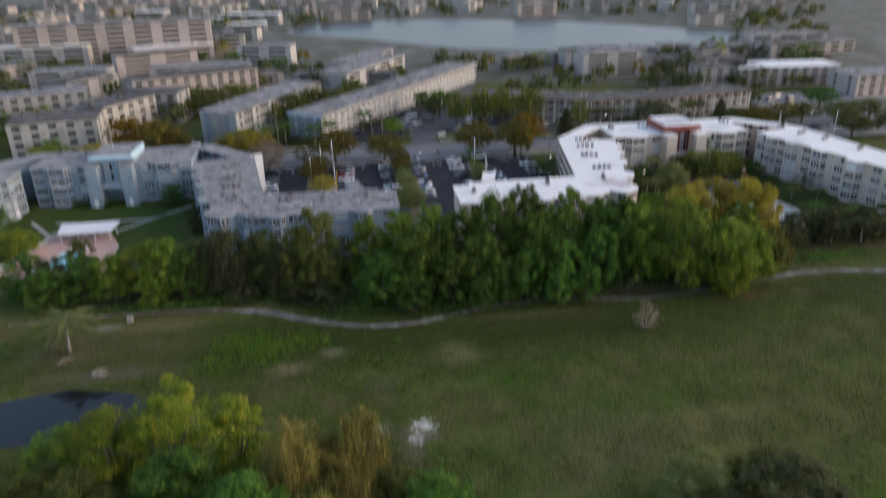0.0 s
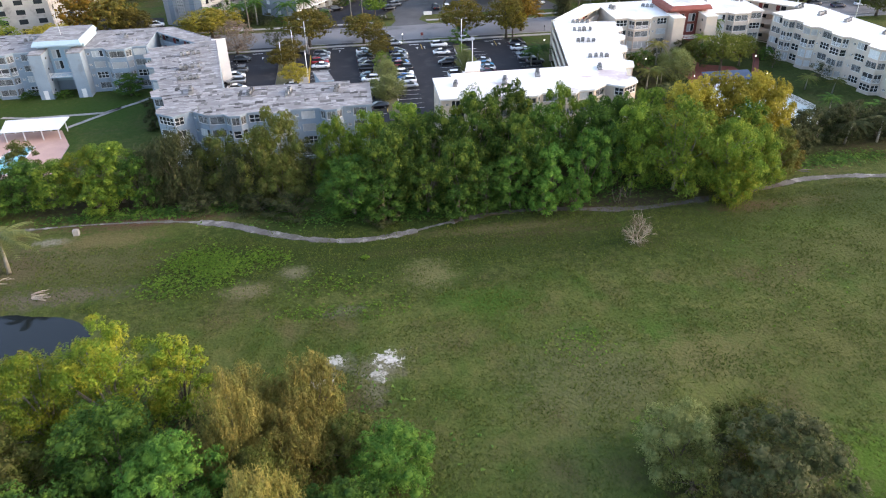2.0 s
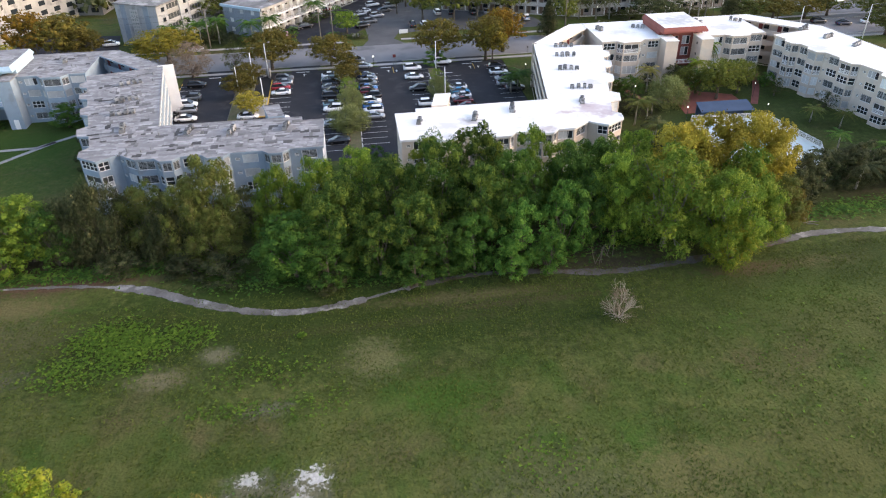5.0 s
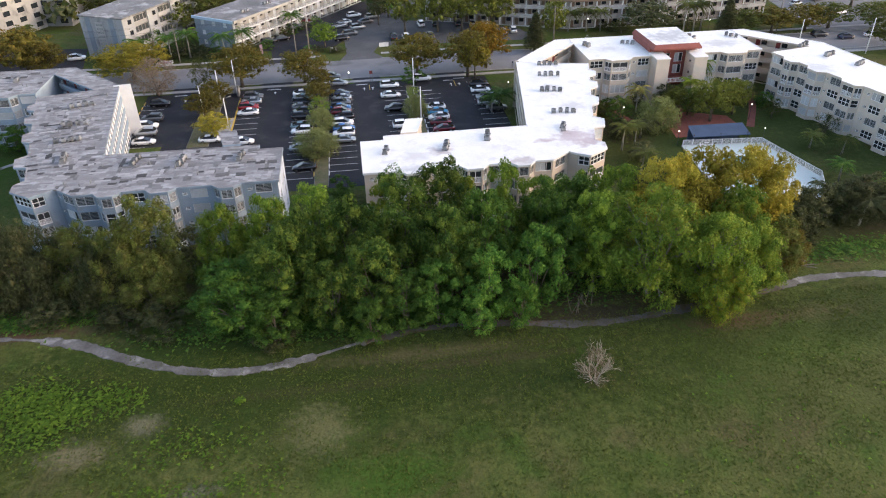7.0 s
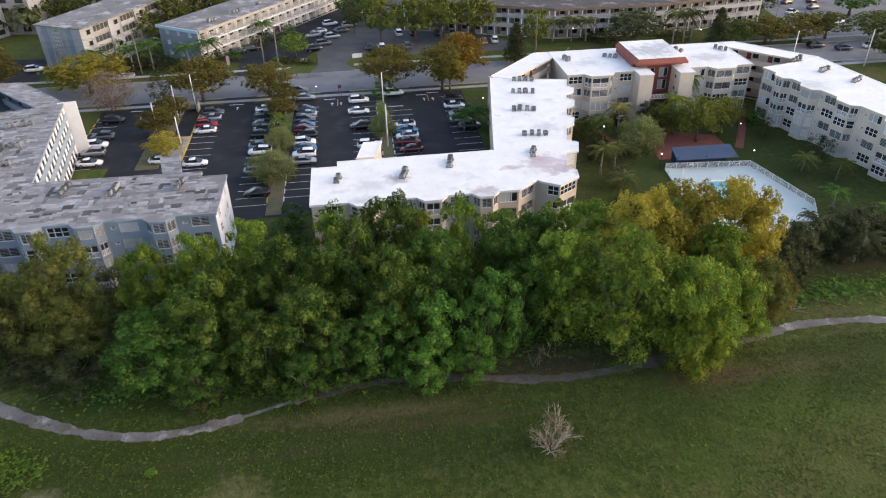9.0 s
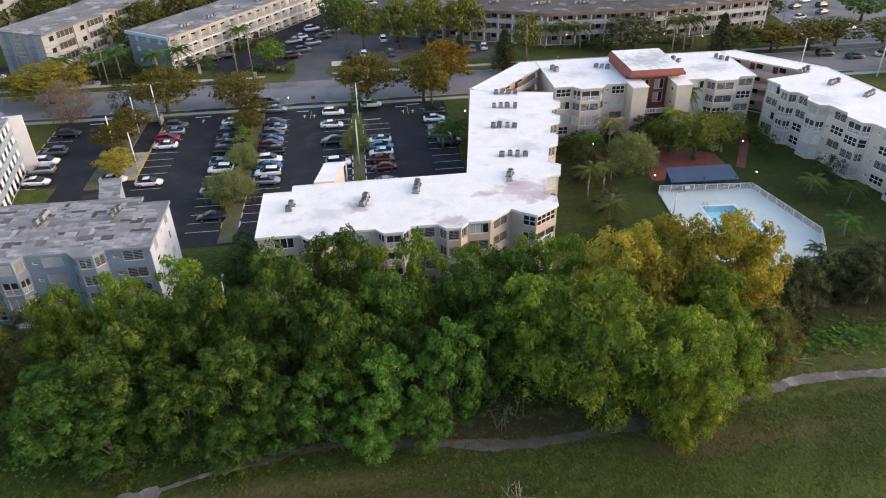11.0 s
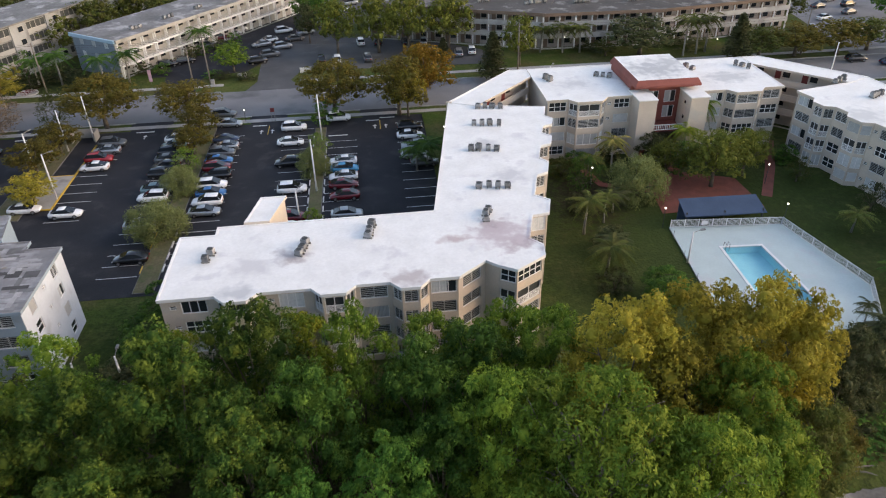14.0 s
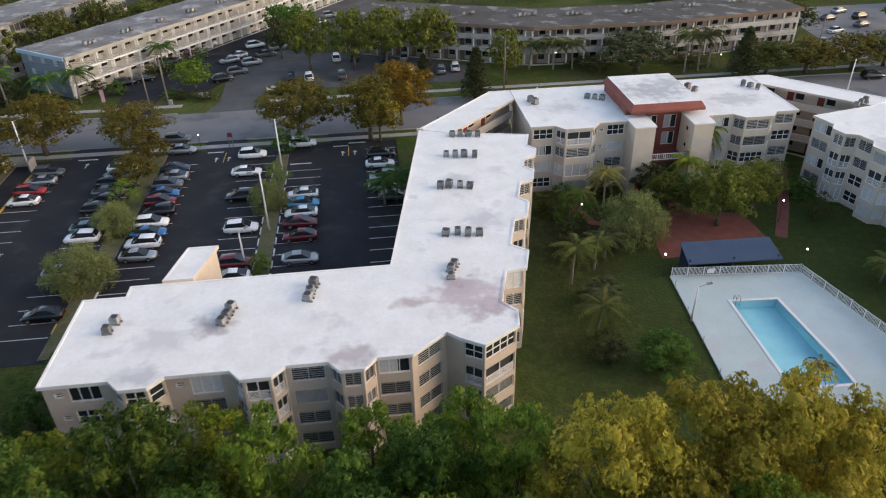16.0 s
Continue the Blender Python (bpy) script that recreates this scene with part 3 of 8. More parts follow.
xs, ys = axis_of(-84, 126, 1.5), axis_of(30, 162, 1.5)
s = Shape()
s.v = [(x, y, ground_height(x, y)) for y in ys for x in xs]
s.f = [(j * len(xs) + i, j * len(xs) + i + 1, (j + 1) * len(xs) + i + 1, (j + 1) * len(xs) + i) for j in range(len(ys) - 1) for i in range(len(xs) - 1)]
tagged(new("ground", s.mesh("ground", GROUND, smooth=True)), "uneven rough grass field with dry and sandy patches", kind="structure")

pond = [(POND[0] + 1.15 * POND[2] * math.cos(a), POND[1] + 1.15 * POND[3] * math.sin(a)) for a in (2 * math.pi * i / 32 for i in range(32))]
s = Shape()
s.face([(*p, -0.55) for p in pond])
tagged(new("pond_water", s.mesh("pond_water", WATER)), "still dark pond water in a grassy hollow", kind="structure")

# worn golf-cart path that winds along the tree line
path_line = smooth_line([(-62, 116.6), (-50, 117.2), (-40, 117.3), (-27, 116.2), (-17.5, 113.7), (-10.9, 110.1), (-2.8, 106.6), (4.2, 105.4), (11.4, 106.4), (19, 108.6), (28.7, 110.2), (38, 109.6), (45.4, 108.2), (52, 107.8), (62.6, 109), (70, 110.2), (76, 111.2), (82, 112.7), (90.6, 112.6), (98, 111.4), (112, 109.5), (130, 108)], 24)
widths = [1.4 + 0.7 * noise.noise((p[0] * 0.11, p[1] * 0.11, 0.5)) + 0.55 * noise.noise((p[0] * 0.7, 4.0, 0.5)) + 0.4 * noise.noise((p[0] * 2.3, 9.0, 0.5)) - (1.0 if 13 < p[0] < 19 else 0.9 if p[0] < -22 else 0.2 if p[0] > 19 else 0) for p in path_line]
widths = [max(w, 0.35) for w in widths]
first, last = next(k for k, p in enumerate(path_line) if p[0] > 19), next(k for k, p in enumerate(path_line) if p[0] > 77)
# the middle stretch carries the belt's shade in its darker asphalt colour
for k0, k1, worn, label in ((0, first, PATH, "worn grey asphalt path winding along the trees"), (first, last, SHADED_LITTERED, "leaf-strewn stretch of the asphalt path with tree shade in its colour"), (last, len(path_line) - 1, PATH, "worn grey asphalt path across the open grass")):
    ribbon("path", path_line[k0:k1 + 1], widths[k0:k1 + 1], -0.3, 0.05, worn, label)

# street with sidewalks
flat("road", [(-420, 208.3), (420, 208.3), (420, 222.5), (-420, 222.5)], -0.2, 0.03, ROAD, "worn grey asphalt street")
flat("sidewalk_south", [(-420, 205.2), (420, 205.2), (420, 206.6), (-420, 206.6)], -0.2, 0.09, SIDEWALK, "pale concrete sidewalk along the street", "structure")
flat("sidewalk_north", [(-420, 226.2), (12.5, 226.2), (12.5, 227.6), (-420, 227.6)], -0.2, 0.09, SIDEWALK, "pale concrete sidewalk on the far side of the street")
flat("sidewalk_north_east", [(28.5, 226.2), (420, 226.2), (420, 227.6), (28.5, 227.6)], -0.2, 0.09, SIDEWALK, "pale concrete sidewalk on the far side of the street")
for name, y in (("kerb_south", 208.1), ("kerb_north", 222.7)):
    for x0, x1 in ((-420, -22), (-15, -1), (6, 20.5), (27, 41), (48, 420)) if y < 215 else ((-420, 12.5), (28.5, 420)):
        flat(name, [(x0, y - 0.1), (x1, y - 0.1), (x1, y + 0.1), (x0, y + 0.1)], -0.2, 0.16, KERB, "pale concrete kerb of the street")

# parking lot with medians
flat("parking_lot", [(-27.2, 151.5), (54.2, 151.5), (54.2, 204.4), (-27.2, 204.4)], -0.2, 0.022, ASPHALT, "dark freshly sealed asphalt parking lot")
for x0, x1 in ((-21.5, -15.5), (-1.0, 5.5), (20.8, 26.6), (41.5, 47.5)):
    flat("driveway", [(x0, 204.4), (x1, 204.4), (x1 + 0.8, 208.4), (x0 - 0.8, 208.4)], -0.2, 0.026, ASPHALT, "asphalt driveway from the parking lot to the street")
flat("side_street", [(17.5, 222.4), (29.5, 222.4), (26.5, 228), (60, 330), (46, 336), (19, 240), (19.4, 228)], -0.2, 0.028, LANE, "asphalt access lane between apartment blocks")
flat("far_parking_lot", [(26, 233.5), (73, 231.5), (70, 242), (58, 252), (36, 258), (30, 246)], -0.2, 0.024, LANE, "grey parking lot before a long brown-roofed block")
flat("far_parking_lot_east", [(149, 206), (260, 206), (260, 275), (158, 275)], -0.2, 0.024, ROAD, "grey parking lot beside apartment blocks")
flat("west_driveway", [(-1.5, 222.4), (8.0, 222.4), (6.4, 226.5), (8.0, 237), (-1.5, 240), (-0.2, 228)], -0.2, 0.024, ASPHALT, "dark asphalt driveway into the lot of a long white block")
flat("far_parking_lot_west", [(-5, 234.5), (16, 234.5), (40, 285), (52, 330), (38, 336), (14, 276)], -0.2, 0.02, ASPHALT, "dark parking lot along a long two-tone block")
flat("far_parking_lot_northwest", [(-80, 226), (-48, 226), (-52, 246), (-78, 250)], -0.2, 0.02, ASPHALT, "dark parking lot between apartment blocks")
MEDIANS = [(-13.5, 173, -9.2, 203.5), (12.1, 152, 14.7, 203.5), (32.8, 158, 34.8, 200.5), (-27.2, 151.5, -18.5, 174.5), (52.6, 152, 56, 204.4), (40.5, 151.5, 54.5, 164.0), (22, 151.5, 33.0, 157.5), (-1.5, 151.0, 3.0, 160.0)]
for x0, y0, x1, y1 in MEDIANS[:3]:
    s = Shape()
    s.prism([(x0, y0), (x1, y0), (x1, y1), (x0, y1)], -0.2, 0.15)
    s.prism([(x0 + 0.09, y0 + 0.09), (x1 - 0.09, y0 + 0.09), (x1 - 0.09, y1 - 0.09), (x0 + 0.09, y1 - 0.09)], 0.1, 0.17, 1)
    tagged(new("median", s.mesh("median", OLD_KERB, MULCH)), "grassy planted parking median with a concrete kerb", kind="structure")
for x0, y0, x1, y1 in MEDIANS[3:5]:
    flat("lawn_edge", [(x0, y0), (x1, y0), (x1, y1), (x0, y1)], -0.2, 0.14, GROUND, "mown lawn strip beside the parking lot")
flat("plaza", [(-9.6, 187), (-5.6, 187), (-5.6, 176), (-9.6, 176)], 0.0, 0.19, CONCRETE, "concrete island with yellow edges in the parking lot")
for x0, y0, x1, y1 in ((-9.6, 187.0, -5.4, 187.25), (-5.6, 176, -5.35, 199), (-9.6, 175.75, -5.4, 176)):
    flat("yellow_kerb", [(x0, y0), (x1, y0), (x1, y1), (x0, y1)], 0.0, 0.2, YELLOW_LINE, "yellow-painted kerb edge")

# painted stall lines, one object each
STALLS = [(-27.0, -21.9, 175, 201, 2.9, YELLOW_LINE), (-5.3, -0.3, 172, 201, 2.95, LINE), (6.6, 11.8, 156, 202, 2.75, LINE), (15.0, 20.2, 158, 201, 2.75, LINE), (27.2, 32.5, 160, 202, 2.9, LINE), (35.0, 40.3, 164, 196, 2.75, LINE), (47.3, 52.4, 166, 201, 2.9, LINE)]
stall_mesh = {}
for x0, x1, y0, y1, pitch, paint in STALLS:
    if (x0, paint.name) not in stall_mesh:
        s = Shape()
        s.box((x1 - x0) / 2, 0, 0, x1 - x0, 0.11, 0.008)
        stall_mesh[x0, paint.name] = s.mesh("stall_line", LINE)
    lot_lines = thing("stall_lines", "painted white stall lines on dark asphalt", "road marking", "stall lines", (x0, y0, 0.022), kind="structure")
    for i in range(int((y1 - y0) / pitch) + 1):
        part("stall_line", stall_mesh[x0, paint.name], lot_lines).location = (0, i * pitch, 0)
for x, y0, y1, paint in ((-26.9, 172, 203, YELLOW_LINE), (12.0, 156, 174, YELLOW_LINE), (32.7, 160, 200, LINE), (35.0, 160, 197, LINE), (14.8, 156, 168, LINE)):
    stops = thing("wheel_stops", "row of painted concrete wheel stops", "wheel stop", "wheel stops", (x, y0, 0.02), kind="structure")
    s = Shape()
    s.box(0, 0, 0, 0.18, 1.7, 0.12)
    m = s.mesh("wheel_stop", paint)
    for i in range(int((y1 - y0) / 2.9)):
        part("wheel_stop", m, stops).location = (0, 1.4 + i * 2.9, 0)
# arrows and bars at the lot's mouths
for x, y in ((23.0, 200.5), (25.0, 200.5), (43.6, 199.8), (45.6, 199.8), (2.2, 201.5), (-18, 199.5)):
    s = Shape()
    s.face([(-0.1, -0.9, 0), (0.1, -0.9, 0), (0.1, 0.2, 0), (-0.1, 0.2, 0)])
    s.face([(-0.4, 0.2, 0), (0.4, 0.2, 0), (0, 0.9, 0)])
    a = new("arrow_marking", s.mesh("arrow_marking", LINE))
    a.location = (x, y, 0.03)
    tagged(a, "white painted arrow on the asphalt", kind="structure")
for x0, x1, y, paint in ((21.2, 23.8, 203.3, LINE), (0.2, 3.4, 203.6, LINE), (-21.0, -18.2, 203.3, LINE), (42.0, 44.4, 202.6, LINE), (44.6, 47.4, 203.6, LINE), (35.2, 38.6, 196.6, LINE)):
    flat("stop_bar", [(x0, y), (x1, y), (x1, y + 0.35), (x0, y + 0.35)], 0.024, 0.032, paint, "white painted stop bar")
for x, y0 in ((24.2, 199.2), (44.5, 198.6)):
    flat("centre_line", [(x, y0), (x + 0.14, y0), (x + 0.14, y0 + 4), (x, y0 + 4)], 0.024, 0.032, YELLOW_LINE, "yellow painted lane divider")

flat("town_ground", [(-900, 292), (-56, 292), (20, 345), (150, 300), (900, 292), (900, 1400), (-900, 1400)], -0.2, 0.012, TOWN, "mixed paved and grassy ground among distant blocks")
# distant lake
lake = smooth_line([(-45, 585), (-34, 560), (16, 512), (66, 455), (130, 424), (198, 417), (248, 444), (262, 480), (243, 516), (180, 588), (86, 640), (-10, 640), (-45, 585)])
flat("lake_water", lake[:-1], -0.3, 0.06, LAKE, "broad pale lake among apartment blocks")

# red-paved garden walks in the courtyard
for name, line, w in (("garden_walk", [(110.5, 183), (105.5, 173), (100.4, 164.2)], 1.5), ("garden_walk", [(84.2, 168.4), (77.5, 171.5), (76, 177)], 1.3), ("garden_walk", [(90.3, 178.0), (90.3, 174.2)], 1.8)):
    ribbon(name, line, w, -0.1, 0.06, PAVER_RED, "red paved garden walk through the courtyard")
flat("patio", [(83.5, 161.6), (98.6, 161.4), (98.4, 170.5), (90.5, 174.0), (84.5, 171.0)], -0.1, 0.055, PAVER_RED, "red paved patio below the courtyard trees")
for line in ([(-72, 168.5), (-66, 167), (-50, 167.5)], [(-50, 167.5), (-44, 172.5), (-40.8, 176)], [(-56, 160), (-47, 170)], [(-78, 170), (-70, 159)]):
    ribbon("garden_walk", line, 1.0, -0.1, 0.06, CONCRETE, "grey concrete garden walk across the lawn")

# ---- apartment complexes ----
STOREY, ROOF_Z, TOWER_Z = 2.5, 10.2, 12.4
window_cache = {}


def lattice(shape, xs, zs, y0, y1):
    """A window frame as one connected piece: bars on every even step of xs and zs, openings between them."""
    index = {}

    def corner(i, j, k):
        if (i, j, k) not in index:
            index[i, j, k] = len(shape.v)
            shape.v.append((xs[i], (y0, y1)[k], zs[j]))
        return index[i, j, k]

    solid = {(i, j) for i in range(len(xs) - 1) for j in range(len(zs) - 1) if i % 2 == 0 or j % 2 == 0}
    for i, j in solid:
        shape.f += [(corner(i, j, 0), corner(i + 1, j, 0), corner(i + 1, j + 1, 0), corner(i, j + 1, 0)), (corner(i, j, 1), corner(i, j + 1, 1), corner(i + 1, j + 1, 1), corner(i + 1, j, 1))]
        for di, dj, a, b in ((-1, 0, (i, j), (i, j + 1)), (1, 0, (i + 1, j + 1), (i + 1, j)), (0, -1, (i + 1, j), (i, j)), (0, 1, (i, j + 1), (i + 1, j + 1))):
            if (i + di, j + dj) not in solid:
                shape.f.append((corner(*a, 0), corner(*b, 0), corner(*b, 1), corner(*a, 1)))
    shape.m += [0] * (len(shape.f) - len(shape.m))


def window_meshes(style, w, h, frame_material):
    """The meshes of one window, standing in the plane y = 0 (outside is -y), centred on x, from z = 0."""
    key = (style, round(w, 1), round(h, 1), frame_material.name)
    if key in window_cache:
        return window_cache[key]
    w, h = key[1], key[2]
    frame, pane, extra = Shape(), Shape(), Shape()

    t = 0.07
    leaves = 2 if w > 1.1 else 1
    if style in ("slider", "glazed", "plain") and w > 2.2:
        leaves = 3
    if style == "grid":
        leaves = max(1, round(w / 0.95))
    breaks_x = [-w / 2, -w / 2 + t]
    for i in range(1, leaves):
        x = -w / 2 + w * i / leaves
        breaks_x += [x - 0.045, x + 0.045]
    breaks_x += [w / 2 - t, w / 2]
    breaks_z = [0, t] + ([h * 0.5 - 0.04, h * 0.5 + 0.04] if style in ("grid", "small") else [0.85, 0.95] if style == "porch" else []) + [h - t, h]
    lattice(frame, breaks_x, breaks_z, -0.035, 0.035)
    extra_material, extra_name, pane_material = WHITE, "slats", WINDOW_GLASS
    pane.face([(-w / 2 + t, 0.02, t), (w / 2 - t, 0.02, t), (w / 2 - t, 0.02, h - t), (-w / 2 + t, 0.02, h - t)])
    if style == "louvre":
        n = max(3, int(h / 0.24))
        xs_ = [-w / 2 + 0.05, -w / 2 + 0.09] + [x for k in range(1, leaves) for x in (-w / 2 + w * k / leaves - 0.05, -w / 2 + w * k / leaves + 0.05)] + [w / 2 - 0.09, w / 2 - 0.05]
        zs_ = [t + (h - 2 * t) * (k + 0.5) / n + o for k in range(n) for o in (-0.042, 0.042)]
        lattice(extra, xs_, zs_, -0.055, -0.04)
        extra_material, extra_name = LOUVRE, "louvre_slats"
    elif style == "shutter":
        k = max(4, int(w / 0.14))
        for i in range(k):
            x0, x1 = -w / 2 + 0.05 + (w - 0.1) * i / k, -w / 2 + 0.05 + (w - 0.1) * (i + 1) / k
            m = (x0 + x1) / 2
            extra.face([(x0, -0.03, 0.05), (m, -0.09, 0.05), (m, -0.09, h - 0.05), (x0, -0.03, h - 0.05)])
            extra.face([(m, -0.09, 0.05), (x1, -0.03, 0.05), (x1, -0.03, h - 0.05), (m, -0.09, h - 0.05)])
        extra_material, extra_name = SHUTTER, "storm_shutter"
    elif style in ("slider", "glazed"):
        k = 10
        a, b = -w / 2 + t, -w / 2 + t + (w - 2 * t) * (0.62 if style == "slider" else 1.0)
        for i in range(k):
            x0, x1 = a + (b - a) * i / k, a + (b - a) * (i + 1) / k
            extra.face([(x0, 0.012 - 0.008 * (i % 2), t), (x1, 0.012 - 0.008 * ((i + 1) % 2), t), (x1, 0.012 - 0.008 * ((i + 1) % 2), h - t), (x0, 0.012 - 0.008 * (i % 2), h - t)])
        extra_material, extra_name = CURTAIN, "curtain"
    elif style == "porch":
        pane_material = SCREEN
        pane.v = [(x, 0.12, z) for x, _, z in pane.v]
        for k in range(5):
            z = 0.12 + k * 0.15
            extra.box(0, -0.03, z, w - 2 * t, 0.03, 0.07)
        extra_material, extra_name = frame_material, "railing_slats"
    made = (frame.mesh("window_frame", frame_material), pane.mesh("pane", pane_material), extra.mesh(extra_name, extra_material) if extra.f else None, extra_name)
    window_cache[key] = made
    return made


def add_window(style, at, angle, w, h, building, frame_material):
    if at[0] > 132 or at[0] < -98:
        return
    frame, pane, extra, extra_name = window_meshes(style, w, h, frame_material)
    ob = part("window", frame, building)
    ob.location, ob.rotation_euler = at, (0, 0, angle)
    part("pane", pane, ob)
    if extra:
        part(extra_name, extra, ob)


def wall_run(shape, a, b, z0, z1, holes, thick=0.2):
    """A straight wall from a to b (outside on the right), with rectangular holes (s0, s1, za, zb) side by side, each with its reveals."""
    a, b = Vector(a), Vector(b)
    length = (b - a).length
    d = (b - a) / length
    inward = Vector((-d.y, d.x)) * thick

    def at(s, z, deep=0.0):
        p = a + d * s + inward * deep
        return (p.x, p.y, z)

    def sheet(s0, s1, za, zb):
        if s1 - s0 > 1e-3 and zb - za > 1e-3:
            shape.face([at(s0, za), at(s1, za), at(s1, zb), at(s0, zb)])

    edge = 0.0
    for s0, s1, za, zb in sorted(holes):
        sheet(edge, s0, z0, z1), sheet(s0, s1, z0, za), sheet(s0, s1, zb, z1)
        shape.face([at(s0, za), at(s1, za), at(s1, za, 1), at(s0, za, 1)])
        shape.face([at(s0, zb, 1), at(s1, zb, 1), at(s1, zb), at(s0, zb)])
        shape.face([at(s0, za, 1), at(s0, zb, 1), at(s0, zb), at(s0, za)])
        shape.face([at(s1, za), at(s1, zb), at(s1, zb, 1), at(s1, za, 1)])
        edge = s1
    sheet(edge, length, z0, z1)


def with_bays(a, b, bays):
    """Points from a to b with bays (s0, s1, depth, slant) standing out to the right, and the kind of each edge."""
    a, b = Vector(a), Vector(b)
    d = (b - a).normalized()
    out = Vector((d.y, -d.x))
    points, kinds = [tuple(a)], []
    for s0, s1, depth, slant in bays:
        points += [tuple(a + d * s0), tuple(a + d * (s0 + slant) + out * depth), tuple(a + d * (s1 - slant) + out * depth), tuple(a + d * s1)]
        kinds += ["front", "bayside", "bayface", "bayside"]
    return points, kinds + ["front"]


def mirrored(points, kinds, axis):
    """The outline mirrored at x = axis / 2, still counter-clockwise. Edge i runs from point i to the next."""
    k = len(points)
    p = [(axis - x, y) for x, y in reversed(points)]
    return p, [kinds[(k - 2 - i) % k] for i in range(k)]


def half_outline():
    """The front wing, the corner bay and the long wing behind it."""
    p1, k1 = with_bays((20.9, 135.8), (50.8, 135.75), [(5.5, 9.9, 1.2, 1.1), (15.0, 19.5, 1.2, 1.0), (22.9, 26.9, 1.2, 1.0)])
    points = p1 + [(50.8, 135.75), (53.9, 138.3), (55.0, 137.3), (56.9, 136.1), (60.3, 138.4), (60.6, 140.5)]
    kinds = k1 + ["slant", "blind", "corner", "corner", "corner", "blind"]
    p2, k2 = with_bays((59.4, 142.0), (69.9, 179.1), [(4.9, 9.9, 1.9, 0.9), (15.2, 20.3, 1.3, 1.0), (24.0, 28.6, 1.4, 1.0), (30.9, 35.0, 1.3, 1.0)])
    points += p2 + [(69.9, 179.1), (59.7, 181.3), (55.3, 183.4), (49.6, 149.5), (24.8, 149.3), (24.8, 147.6), (20.9, 147.6)]
    kinds += k2 + ["blind", "blind", "gallery", "gallery", "blind", "blind", "end"]
    return points, kinds


STYLE_WEIGHTS = {"front": ("louvre", "louvre", "shutter", "grid", "slider", "louvre", "grid"), "bay": ("louvre", "louvre", "grid", "porch", "louvre", "porch", "shutter", "glazed"), "corner": ("grid", "porch", "louvre", "louvre")}


# what the windows of the cream front wing are, storey by storey from the ground up: by edge, and by bay
EDGE_STYLES = {0: ("grid", "slider", "grid", "plain"), 4: ("louvre", "louvre", "louvre", "glazed"), 8: ("louvre", "louvre", "shutter", "louvre"), 12: ("louvre", "louvre", "louvre", "slider"), 13: ("louvre", "louvre", "louvre", "louvre")}
BAY_STYLES = {1: ("grid", "grid", "porch", "grid"), 2: ("porch", "porch", "porch", "porch"), 3: ("porch", "louvre", "louvre", "louvre"), "corner": ("louvre", "louvre", "porch", "grid")}


